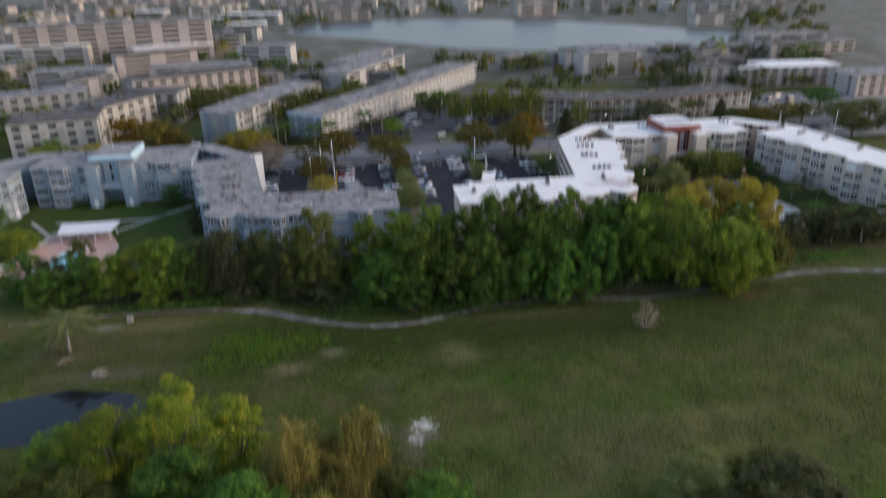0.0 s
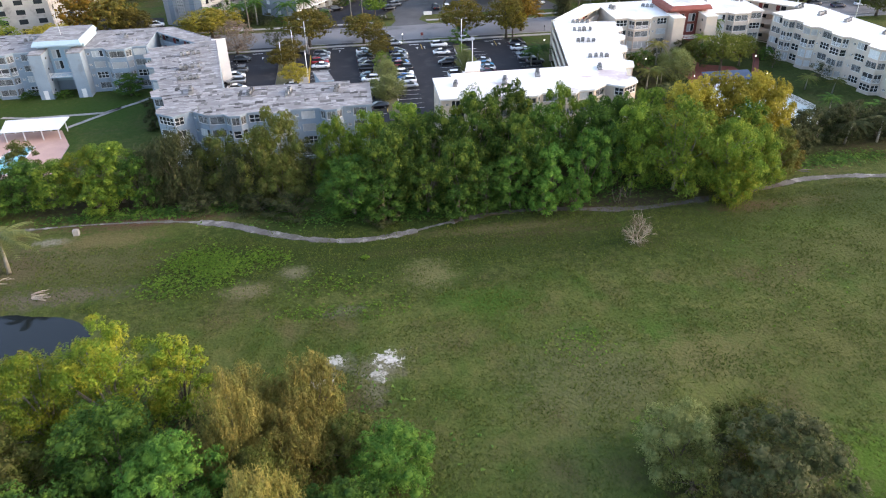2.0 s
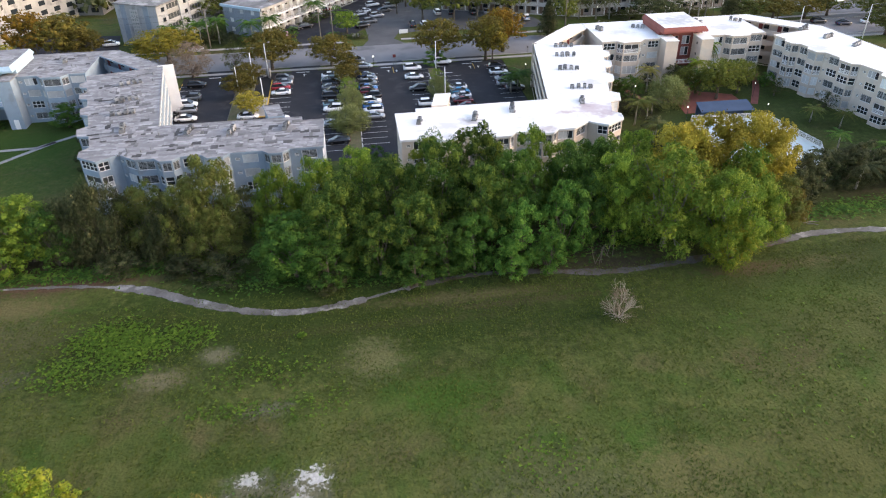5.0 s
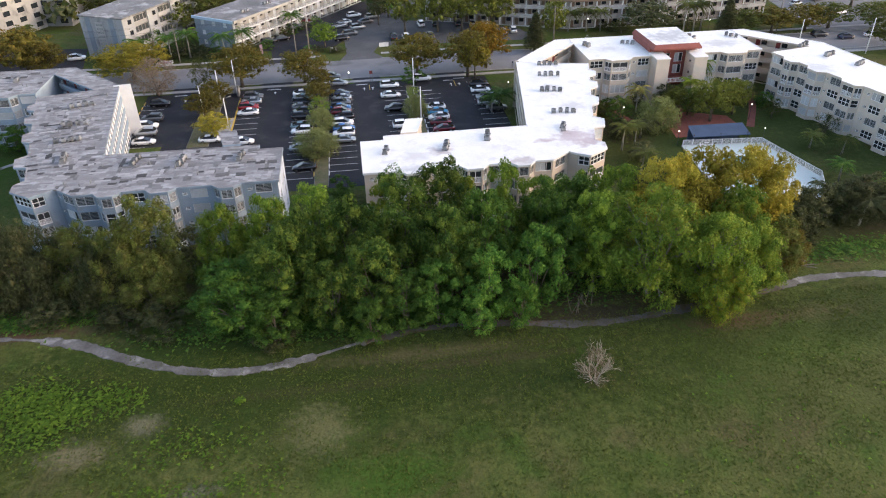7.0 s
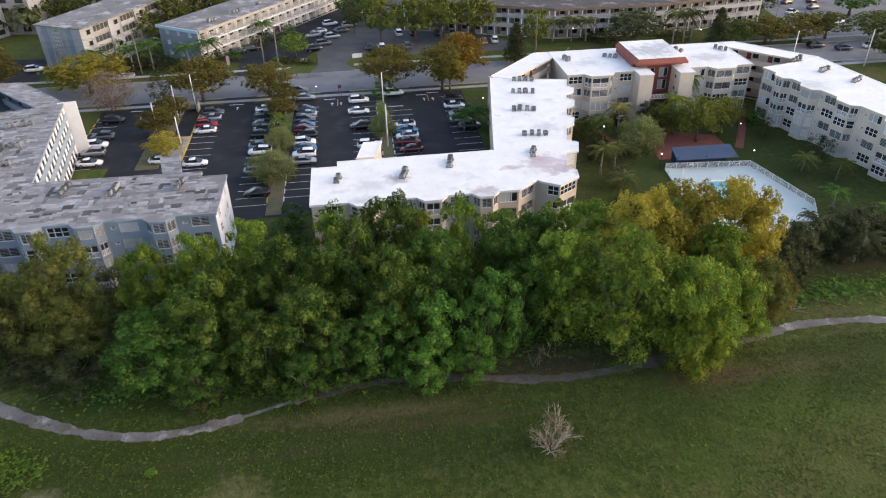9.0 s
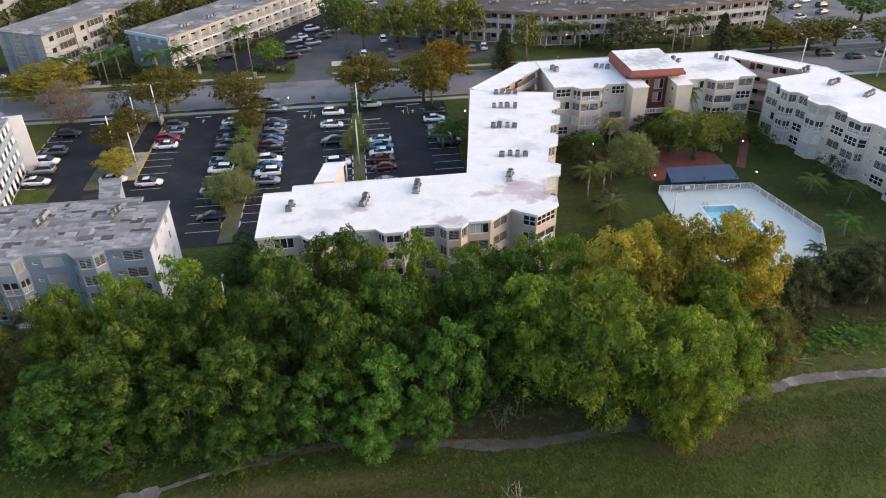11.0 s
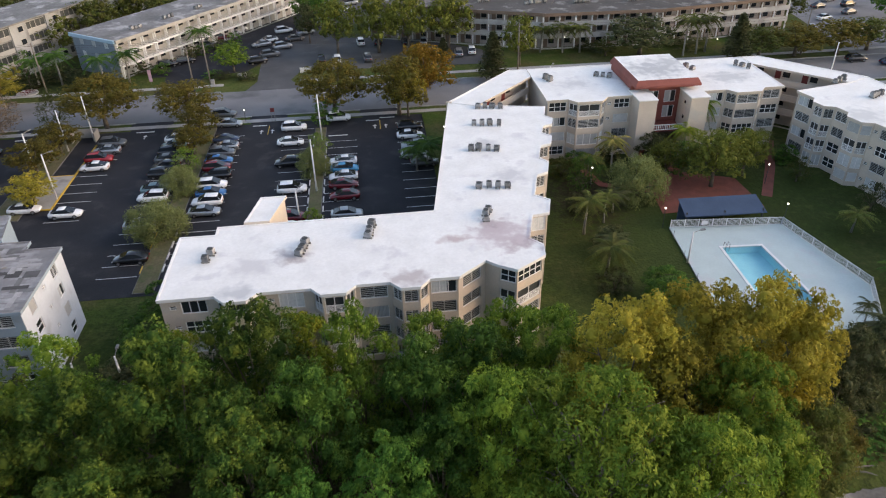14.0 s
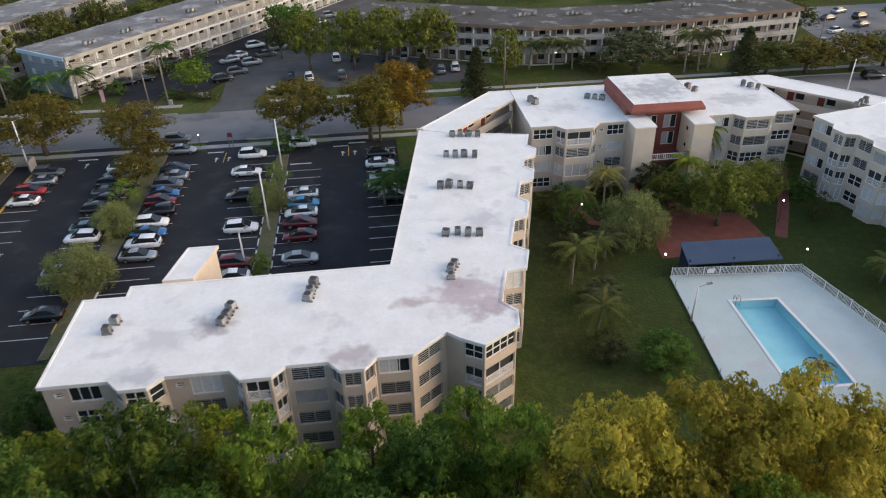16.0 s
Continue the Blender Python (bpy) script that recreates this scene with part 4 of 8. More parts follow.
def raise_block(building, outline, kinds, look_of, dice, top=ROOF_Z, storeys=4, doors=True, planned=False):
    """Walls with windows on all storeys, floors, galleries with parapets, and the roof sheet over an outline."""
    wall_m, roof_m, frame_m, trim_m = look_of
    wall_line = inset(outline, [1.7 if k == "gallery" else 0.22 for k in kinds])
    slab_line = inset(outline, [0.06 if k == "gallery" else 0.32 for k in kinds])
    k = len(outline)
    walls, slabs, end_walls = Shape(), Shape(), Shape()
    step = (top - 0.2) / storeys
    bay_style = {}
    for i in range(k):
        a, b, kind = Vector(wall_line[i]), Vector(wall_line[(i + 1) % k]), kinds[i]
        length = (b - a).length
        if length < 0.05:
            continue
        angle = math.atan2(b.y - a.y, b.x - a.x)
        d = (b - a).normalized()
        inward = Vector((-d.y, d.x))
        slots = []
        if kind in ("front", "slant") and length > 1.0:
            n = max(1, round(length / 4.2))
            for q in range(n):
                middle = length * (q + 0.5) / n
                slots.append((middle, min(2.8, length / n - 0.4)))
                if length / n > 3.9 and not (planned and kind == "slant"):
                    slots[-1] = (middle + 0.5, 2.5)
                    slots.append((middle - 1.55, 0.7))
        elif kind in ("bayside", "bayface", "corner") and length > 0.6:
            slots.append((length / 2, max(0.5, length - 0.36)))
        elif kind == "end":
            slots += [(length * 0.22, 1.4), (length * 0.5, 0.7), (length * 0.76, 1.4)]
        elif kind == "back":
            slots += [(length * (q + 0.5) / max(1, int(length / 3)), 1.2) for q in range(max(1, int(length / 3)))]
        for floor in range(storeys):
            z0 = floor * step
            holes = []
            for middle, w in slots:
                if kind in ("bayside", "bayface"):
                    bay = sum(1 for q in kinds[: i + 1] if q == "bayface") if kind == "bayface" else sum(1 for q in kinds[:i] if q == "bayface") + (1 if kinds[(i + 1) % k] == "bayface" else 0)
                    style = bay_style.setdefault((bay, floor), dice.choice(STYLE_WEIGHTS["bay"]))
                elif kind == "corner":
                    style = bay_style.setdefault(("corner", floor), STYLE_WEIGHTS["corner"][3 - floor % 4])
                elif w < 1.0:
                    style = "small"
                else:
                    style = dice.choice(STYLE_WEIGHTS["front"])
                if planned and w >= 1.0 and i in EDGE_STYLES:
                    style = EDGE_STYLES[i][floor]
                elif planned and i < 13 and kind in ("bayside", "bayface"):
                    style = BAY_STYLES[bay][floor]
                elif planned and kind == "corner":
                    style = BAY_STYLES["corner"][floor]
                low, high = {"porch": (0.16, 2.2), "glazed": (0.35, 2.2), "small": (1.25, 1.75)}.get(style, (0.72, 2.2))
                holes.append((middle - w / 2, middle + w / 2, z0 + low, z0 + high))
                p = a + d * middle + inward * 0.12
                add_window(style, (p.x, p.y, z0 + low), angle, w, high - low, building, frame_m)
            if kind == "gallery" and doors and -60 < a.x < 130 and d.x > -0.8:
                n = int(length / 4.5)
                for q in range(n):
                    for s0, wide, tall, lift, mesh_m in ((1.2, 0.95, 2.05, 0.05, DOOR_RED), (2.6, 1.2, 1.1, 0.95, GLASS)):
                        s = Shape()
                        s.box(0, -0.02, 0, wide, 0.08, tall)
                        o = part("door" if mesh_m is DOOR_RED else "gallery_window", s.mesh("door", mesh_m), building)
                        p = a + d * (s0 + q * 4.5)
                        o.location, o.rotation_euler = (p.x, p.y, z0 + lift), (0, 0, angle)
            wall_run(end_walls if kind == "end" and wall_m is BLUEGREY else walls, a, b, z0, z0 + step, holes)
        if kind == "gallery":
            e, g = Vector(slab_line[i]), Vector(slab_line[(i + 1) % k])
            for floor in range(storeys):
                s = Shape()
                mid = (e + g) / 2 + inward * 0.06
                s.box(0, 0, 0, (g - e).length, 0.12, 1.0 if floor else 0.2)
                o = part("parapet", s.mesh("parapet", trim_m), building)
                o.location, o.rotation_euler = (mid.x, mid.y, floor * step + 0.02), (0, 0, angle)
            n = int((g - e).length / 2.3) if -60 < e.x < 30 and abs(d.y) > 0.8 else 0
            for q in range(n):
                p = e + d * ((q + 0.5) * (g - e).length / n) + inward * 0.14
                for floor in range(storeys):
                    s = window_cache.setdefault("fin", None)
                    if s is None:
                        f = Shape()
                        f.prism([(-0.85, -0.05), (0.35, -0.05), (0.6, 0.05), (-0.85, 0.05)], 0.85, 2.2)
                        f.box(-0.2, 0.0, 0.0, 0.35, 0.2, 1.0)
                        s = window_cache["fin"] = f.mesh("sun_fin", WHITE)
                    o = part("sun_fin", s, building)
                    o.location, o.rotation_euler = (p.x, p.y, floor * step), (0, 0, angle)
    for floor in range(1, storeys):
        slabs.prism(slab_line, floor * step - 0.18, floor * step)
    part("wall", walls.mesh("wall", wall_m), building)
    if end_walls.f:
        part("end_wall", end_walls.mesh("end_wall", SHADED_WHITE), building, "white painted end wall with bluish shade in its colour")
    part("floor_slab", slabs.mesh("floor_slab", trim_m), building)
    roof = Shape()
    roof.prism(outline, top - 0.28, top, 1, 0)
    rim_in = inset(outline, [0.22] * k)
    n = len(roof.v)
    for i in range(k):
        j = (i + 1) % k
        a, b, c, e = outline[i], outline[j], rim_in[j], rim_in[i]
        h = top + 0.07
        roof.face([(*a, top), (*b, top), (*b, h), (*a, h)], 1)
        roof.face([(*a, h), (*b, h), (*c, h), (*e, h)], 0)
        roof.face([(*c, h), (*c, top), (*e, top), (*e, h)], 0)
    return part("roof", roof.mesh("roof", roof_m, WHITE if planned else trim_m), building)


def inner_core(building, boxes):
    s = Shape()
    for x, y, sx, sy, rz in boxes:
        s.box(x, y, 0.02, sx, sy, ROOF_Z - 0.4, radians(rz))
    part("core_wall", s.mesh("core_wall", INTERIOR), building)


def entrance_tower(building, cx, look_of, tower_m, shaft_m):
    """The taller middle: two stair shafts, a recessed coloured wall with windows, a balcony and a broad overhanging roof."""
    _, roof_m, frame_m, _ = look_of
    s = Shape()
    s.box(cx, 188.9, TOWER_Z - 2.15, 10.4, 10.4, 1.5)
    part("tower_wall", s.mesh("tower_wall", tower_m), building)
    s = Shape()
    lower = [(cx - 5.4, 181.3), (cx + 5.4, 181.3), (cx + 5.4, 194.4), (cx - 5.4, 194.4)]
    upper = [(cx - 4.9, 181.9), (cx + 4.9, 181.9), (cx + 4.9, 194.1), (cx - 4.9, 194.1)]
    for i in range(4):
        j = (i + 1) % 4
        s.face([(*lower[i], TOWER_Z - 0.8), (*lower[j], TOWER_Z - 0.8), (*upper[j], TOWER_Z), (*upper[i], TOWER_Z)], 0)
        s.face([(*lower[i], TOWER_Z - 1.15), (*lower[j], TOWER_Z - 1.15), (*lower[j], TOWER_Z - 0.8), (*lower[i], TOWER_Z - 0.8)], 0)
    s.face([(*p, TOWER_Z - 1.15) for p in reversed(lower)], 0)
    s.face([(*p, TOWER_Z) for p in upper], 1)
    part("tower_roof", s.mesh("tower_roof", tower_m, roof_m), building)
    for x in (cx - 4.2, cx + 4.2):
        s = Shape()
        s.box(x, 180.6, 0, 2.9, 4.6, 10.35)
        shaft = part("stair_shaft", s.mesh("stair_shaft", shaft_m), building)
        s = Shape()
        s.box(x, 180.6, 10.35, 3.1, 4.8, 0.16)
        part("shaft_cap", s.mesh("shaft_cap", roof_m), shaft)
    s = Shape()
    wall_run(s, (cx - 5.4, 183.6), (cx + 5.4, 183.6), 2.6, 5.1, [])
    wall_run(s, (cx - 5.4, 183.6), (cx + 5.4, 183.6), 5.1, 7.6, [(3.0, 4.9, 5.3, 7.3), (5.9, 7.8, 5.3, 7.3)])
    wall_run(s, (cx - 5.4, 183.6), (cx + 5.4, 183.6), 7.6, 10.4, [(3.0, 4.9, 7.9, 9.9), (5.9, 7.8, 7.9, 9.9)])
    part("recess_wall", s.mesh("recess_wall", tower_m), building)
    for z in (5.3, 7.9):
        for x in (cx - 1.45, cx + 1.45):
            add_window("slider", (x, 183.7, z), 0, 1.9, 2.0, building, frame_m)
    s = Shape()
    s.box(cx, 181.6, 4.5, 5.5, 3.9, 0.2)
    part("balcony_slab", s.mesh("balcony_slab", tower_m), building)
    s = Shape()
    s.box(cx, 179.7, 4.7, 5.5, 0.08, 0.12), s.box(cx, 179.7, 5.55, 5.5, 0.1, 0.1)
    for i in range(18):
        s.box(cx - 2.6 + i * 0.306, 179.7, 4.8, 0.07 if i % 4 else 0.16, 0.06, 0.78)
    part("balcony_railing", s.mesh("balcony_railing", WHITE), building)
    for x in (cx - 4.2, cx + 4.2):
        s = Shape()
        s.box(x, 178.28, 0.05, 1.0, 0.08, 2.05)
        part("door", s.mesh("door", DOOR_RED if tower_m is RED else WHITE), building)
    for x in (cx - 4.2, cx + 4.2):
        for z in (1.3, 3.8, 6.3, 8.8):
            s = Shape()
            s.box(x - 1.46 if x > cx else x + 1.46, 180.4, z, 0.06, 0.5, 0.5)
            part("vent_window", s.mesh("vent_window", GLASS), building)


def complex_at(name, label, axis, look_of, tower_m, shaft_m, seed):
    """A whole symmetric complex. axis: None for the coordinates as they stand, or the mirror's double x."""
    dice = random.Random(seed)
    building = thing(name, label, "apartment building", "four-storey apartment complexes")
    place = (lambda p, k: (p, k)) if axis is None else (lambda p, k: mirrored(p, k, axis))
    spot = (lambda x: x) if axis is None else (lambda x: axis - x)
    first = half_outline()
    raise_block(building, *place(*first), look_of, dice, planned=axis is None)
    # the twin long wing on the other side of the middle, without a front wing
    twin = mirrored(*first, 180.6)
    raise_block(building, *place(*twin), look_of, dice)
    p, k = with_bays((70.7, 181.3), (84.9, 181.4), [(3.4, 9.8, 1.5, 1.2)])
    q, m = with_bays((95.7, 181.4), (109.9, 181.3), [(4.4, 10.8, 1.5, 1.2)])
    middle = (p + [(84.9, 181.4), (84.9, 184.2), (95.7, 184.2)] + q + [(109.9, 181.3), (109.9, 196.6), (70.7, 196.6)], k + ["blind", "blind", "blind"] + m + ["blind", "gallery", "blind"])
    raise_block(building, *place(*middle), look_of, dice)
    for outline, kinds in (([(55.3, 183.4), (59.7, 181.3), (70.6, 192.7), (70.6, 196.6), (67.4, 196.6)], ["blind", "gallery", "blind", "blind", "blind"]), mirrored([(55.3, 183.4), (59.7, 181.3), (70.6, 192.7), (70.6, 196.6), (67.4, 196.6)], ["blind", "gallery", "blind", "blind", "blind"], 180.6)):
        raise_block(building, *place(outline, kinds), look_of, dice)
    stub, sk = [(27.8, 149.34), (30.7, 149.34), (32.2, 155.2), (29.1, 155.2)], ["blind"] * 4
    raise_block(building, *place(stub, sk), look_of, dice, top=ROOF_Z + 0.3)
    s = Shape()
    s.box(spot(54.7 if axis else 55.4), 183.0, 0.0, 3.2 if axis else 0.9, 0.3, ROOF_Z + 0.2, radians(-9 if axis is None else 9))
    part("corner_wall", s.mesh("corner_wall", WHITE if axis else CREAM), building, "tall plain wall panel at the corner")
    tilt = -11.5 if axis is None else 11.5
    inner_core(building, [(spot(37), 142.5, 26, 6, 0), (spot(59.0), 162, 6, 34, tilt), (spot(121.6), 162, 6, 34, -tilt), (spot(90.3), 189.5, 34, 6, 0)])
    entrance_tower(building, spot(90.3), look_of, tower_m, shaft_m)
    return building


complex_at("apartment_building", "cream four-storey apartment complex with white roofs and bay windows", None, (CREAM, MEMBRANE, WHITE, CREAM), RED, CREAM, 4)
complex_at("apartment_building", "pale blue four-storey apartment complex with patched grey roofs", 29.2, (BLUEGREY, FELT, WHITE, BLUEGREY), SKYBLUE, BLUEGREY, 9)


# mended strips of roofing felt on the grey roofs, one object each
dice = random.Random(17)
felt_roof = thing("roof_patches", "overlapping grey strips of roofing felt on the flat roof", "roof patches", kind="structure")
patch_mesh = []
for w, d in ((1.9, 0.6), (1.3, 0.7), (2.6, 0.6), (0.9, 0.7), (1.5, 1.2), (0.6, 1.7)):
    s = Shape()
    s.box(0, 0, 0, w, d, 0.006)
    patch_mesh.append(s.mesh("felt_patch", PATCH))
count = 0
for x0, x1, y0, y1, turn, n, origin in ((-25, 7.0, 137.4, 148.0, 0, 135, (0, 0)), (-4.6, 5.2, -18.0, 16.5, 11.5, 115, (-29.6, 162.0)), (-80, -42, 182.6, 195.4, 0, 60, (0, 0))):
    c, q = math.cos(radians(turn)), math.sin(radians(turn))
    for i in range(n):
        u, v = dice.uniform(x0, x1), dice.uniform(y0, y1)
        o = part("felt_patch", dice.choice(patch_mesh), felt_roof)
        o.location = (origin[0] + c * u - q * v, origin[1] + q * u + c * v, ROOF_Z + 0.004 + 0.0002 * count)
        o.rotation_euler = (0, 0, radians(turn + dice.choice((0, 0, 0, 0, 2, -2, 90))))
        count += 1

# ---- blocks beyond the street ----
far_cache = {}


def far_window(w, h, material):
    key = ("far", w, h, material.name)
    if key not in far_cache:
        s = Shape()
        s.box(0, 0, 0, w, 0.1, h)
        f = Shape()
        lattice(f, [-w / 2 - 0.08, -w / 2, w / 2, w / 2 + 0.08], [-0.08, 0, h, h + 0.08], -0.08, 0.08)
        far_cache[key] = s.mesh("pane", material), f.mesh("window_frame", OFFWHITE)
    return far_cache[key]


def walkway_block(name, label, line, depth, storeys, wall_m, roof_m, fascia_m, pitch=3.4, rail_m=WHITE, step=2.65, category="apartment building", door_m=BROWN, open_rail=False):
    """A long block whose front, along the line (outside on the right), has open walkways with parapets, doors and windows."""
    building = thing(name, label, category, "apartment blocks beyond the street")
    top = storeys * step + 0.4
    for (ax, ay), (bx, by) in zip(line, line[1:]):
        a, b = Vector((ax, ay)), Vector((bx, by))
        d = (b - a).normalized()
        out = Vector((d.y, -d.x))
        angle, length = math.atan2(d.y, d.x), (b - a).length
        corner = lambda s, o: tuple(a + d * s + out * o)
        s = Shape()
        s.prism([corner(0, -1.5), corner(length, -1.5), corner(length, -depth), corner(0, -depth)], 0, top - 0.5)
        part("wall", s.mesh("wall", wall_m), building)
        s = Shape()
        s.prism([corner(-0.4, 0.4), corner(length + 0.4, 0.4), corner(length + 0.4, -depth - 0.4), corner(-0.4, -depth - 0.4)], top - 0.75, top, 1, 0)
        part("roof", s.mesh("roof", roof_m, fascia_m), building).location = (0, 0, 0.03 * (round(ax) % 3))
        for floor in range(storeys):
            s = Shape()
            if floor:
                s.prism([corner(0, 0), corner(length, 0), corner(length, -1.5), corner(0, -1.5)], floor * step - 0.2, floor * step)
            if open_rail and floor:
                low = floor * step
                s.prism([corner(0, 0.05), corner(length, 0.05), corner(length, -0.12), corner(0, -0.12)], low - 0.25, low + 0.1)
                part("slab_edge", s.mesh("slab_edge", WHITE), building)
                s = Shape()
                for up in (0.3, 0.6, 0.92):
                    s.prism([corner(0, 0), corner(length, 0), corner(length, -0.06), corner(0, -0.06)], low + up, low + up + 0.09)
                for k in range(int(length / 1.7)):
                    s.prism([corner(k * 1.7, -0.01), corner(k * 1.7 + 0.07, -0.01), corner(k * 1.7 + 0.07, -0.05), corner(k * 1.7, -0.05)], low + 0.1, low + 0.95)
            else:
                s.prism([corner(0, 0), corner(length, 0), corner(length, -0.1), corner(0, -0.1)], floor * step, floor * step + (0.95 if floor else 0.3))
            part("parapet", s.mesh("parapet", rail_m), building)
            for i in range(int(length / pitch)):
                for off, w, h, z, mat in ((0.25, 0.95, 2.05, 0.02, door_m), (0.62, 1.3, 1.1 if not open_rail else 0.7, 0.95 if not open_rail else 1.35, GLASS)):
                    pane, _ = far_window(w, h, mat)
                    p = a + d * ((i + off) * pitch) - out * 1.5
                    o = part("door" if mat is door_m else "window", pane, building)
                    o.location, o.rotation_euler = (p.x, p.y, floor * step + z), (0, 0, angle)
        for i in range(int(length / pitch) + 1):
            s = far_cache.get(("post", top))
            if s is None:
                q = Shape()
                q.box(0, 0, 0, 0.28, 0.28, top - 0.6)
                s = far_cache["post", top] = q.mesh("post", WHITE)
            p = a + d * min(i * pitch, length - 0.2) - out * 0.2
            part("post", s, building).location = (p.x, p.y, 0)
    return building


def plain_block(cx, cy, length, depth, storeys, turn, wall_m, roof_m, label, name="apartment_building", group="distant apartment blocks", step=2.7):
    """A flat-roofed block with rows of windows on its two sides that can be seen."""
    building = thing(name, label, "apartment building", group, (cx, cy, 0), radians(turn))
    top = storeys * step + 0.5
    s = Shape()
    s.box(0, 0, 0, length, depth, top - 0.2)
    part("wall", s.mesh("wall", wall_m), building)
    s = Shape()
    s.box(0, 0, top - 0.2, length + 0.5, depth + 0.5, 0.3)
    for i in range(max(1, int(length / 14))):
        s.box(-length / 2 + 7 + i * 14, 0.8 * (i % 2), top + 0.1, 1.6, 1.0, 0.8)
    part("roof", s.mesh("roof", roof_m), building)
    n = max(2, int(length / (4.4 if cy < 330 else 14.0)))
    wide = 2.3 if cy < 330 else 0.62 * length / n
    for floor in range(storeys):
        for i in range(n):
            pane, frame = far_window(wide, 1.35, WINDOW_GLASS)
            o = part("window", pane, building)
            o.location = (-length / 2 + (i + 0.5) * length / n, -depth / 2, floor * step + 0.9)
        for i in range(2 if cy < 330 else 0):
            pane, frame = far_window(1.6, 1.3, WINDOW_GLASS)
            for side in (-1, 1):
                o = part("window", pane, building)
                o.location, o.rotation_euler = (side * length / 2, -depth / 4 + i * depth / 2, floor * step + 0.9), (0, 0, radians(90))
    return building


walkway_block("apartment_building", "long white three-storey block with open walkways and a grey end wall", [(-9.6, 235.0), (20, 276), (60, 334)], 14, 3, WEATHERED, OLD_MEMBRANE, WEATHERED, rail_m=LOUVRE, door_m=SHUTTER, open_rail=True)
walkway_block("apartment_building", "long tan three-storey block with brown roof edge and walkways", [(44, 256), (84, 239.2), (112, 238.2), (146, 243.5)], 15, 3, TAN, BROWN_ROOF, BROWN, 3.8, RAIL)
s = Shape()
s.box(0, 0, 0, 0.16, 13.6, 8.0)
end = new("end_wall_panel", s.mesh("end_wall_panel", BLUEWALL))
end.location, end.rotation_euler = (-15.7, 239.0, 0), (0, 0, math.atan2(41, 29.6))
tagged(end, "grey painted end wall of the long white block", "wall panel", kind="structure")
for k in range(9):
    pane, window_frame = far_window(1.1, 1.15, SHUTTER)
    o = part("window", pane, end)
    o.location, o.rotation_euler = (-0.1, -4.2 + 4.0 * (k % 3), 1.0 + 2.65 * (k // 3)), (0, 0, radians(-90))
s = Shape()
s.box(0, 0, 0, 0.5, 14.6, 0.7)
end = new("end_fascia", s.mesh("end_fascia", SKYBLUE))
end.location, end.rotation_euler = (-15.9, 238.9, 7.7), (0, 0, math.atan2(41, 29.6))
tagged(end, "light blue roof edge of the long white block", "fascia", kind="structure")
FAR = [  # x, y, length, depth, storeys, turn, wall, roof
    (8, 345, 60, 14, 3, 60, OFFWHITE, OLD_MEMBRANE),
    (-94, 240, 26, 16, 4, 8, WEATHERED, BROWN_ROOF), (-84, 262, 30, 14, 4, 62, WEATHERED, BROWN_ROOF), (-74, 280, 24, 14, 4, -8, OFFWHITE, BROWN_ROOF), (-120, 285, 40, 14, 4, 20, OFFWHITE, OLD_MEMBRANE), (-66, 320, 52, 14, 4, 25, TAN, BROWN_ROOF),
    (-130, 240, 22, 16, 3, 0, OFFWHITE, OLD_MEMBRANE), (-160, 300, 40, 14, 4, 10, OFFWHITE, OLD_MEMBRANE), (-180, 262, 34, 14, 4, 0, OFFWHITE, OLD_MEMBRANE),
    (190, 296, 44, 16, 3, -5, TAN, MEMBRANE), (215, 270, 30, 16, 3, 6, TAN, OLD_MEMBRANE), (165, 300, 26, 14, 3, 0, TAN, BROWN_ROOF),
]
dice = random.Random(21)
for row in range(13):
    y = 338 + row * 27 + row * row * 2.6
    for i in range(15):
        x = -440 + i * 62 + dice.uniform(-14, 14) + row * 9
        if ((x / 175 - 0.6) ** 2 + ((y - 520) / 140) ** 2 < 1.0) or abs(x) > 0.6 * y + 30 or (30 < x < 110 and y < 400):
            continue
        FAR.append((x, y + dice.uniform(-7, 7), dice.uniform(26, 50), dice.uniform(11, 15), dice.choice((2, 3, 3, 4)), dice.choice((-12, 4, 25, 60, 0, 62)), dice.choice((OFFWHITE, WEATHERED, TAN)), dice.choice((OLD_MEMBRANE, OLD_MEMBRANE, BROWN_ROOF, BROWN_ROOF, MEMBRANE))))
for i in range(9):
    FAR.append((95 + i * 23 + dice.uniform(-4, 4), 392 - 4 * abs(i - 4) + dice.uniform(-6, 6), 18, 10, 2, dice.uniform(-10, 10), dice.choice((OFFWHITE, TAN)), OLD_MEMBRANE))
for row in FAR:
    plain_block(*row, "pale flat-roofed apartment block with rows of windows")
plain_block(-132, 452, 105, 18, 8, 8, TAN, OLD_MEMBRANE, "tall long tan apartment block lit by low sun")


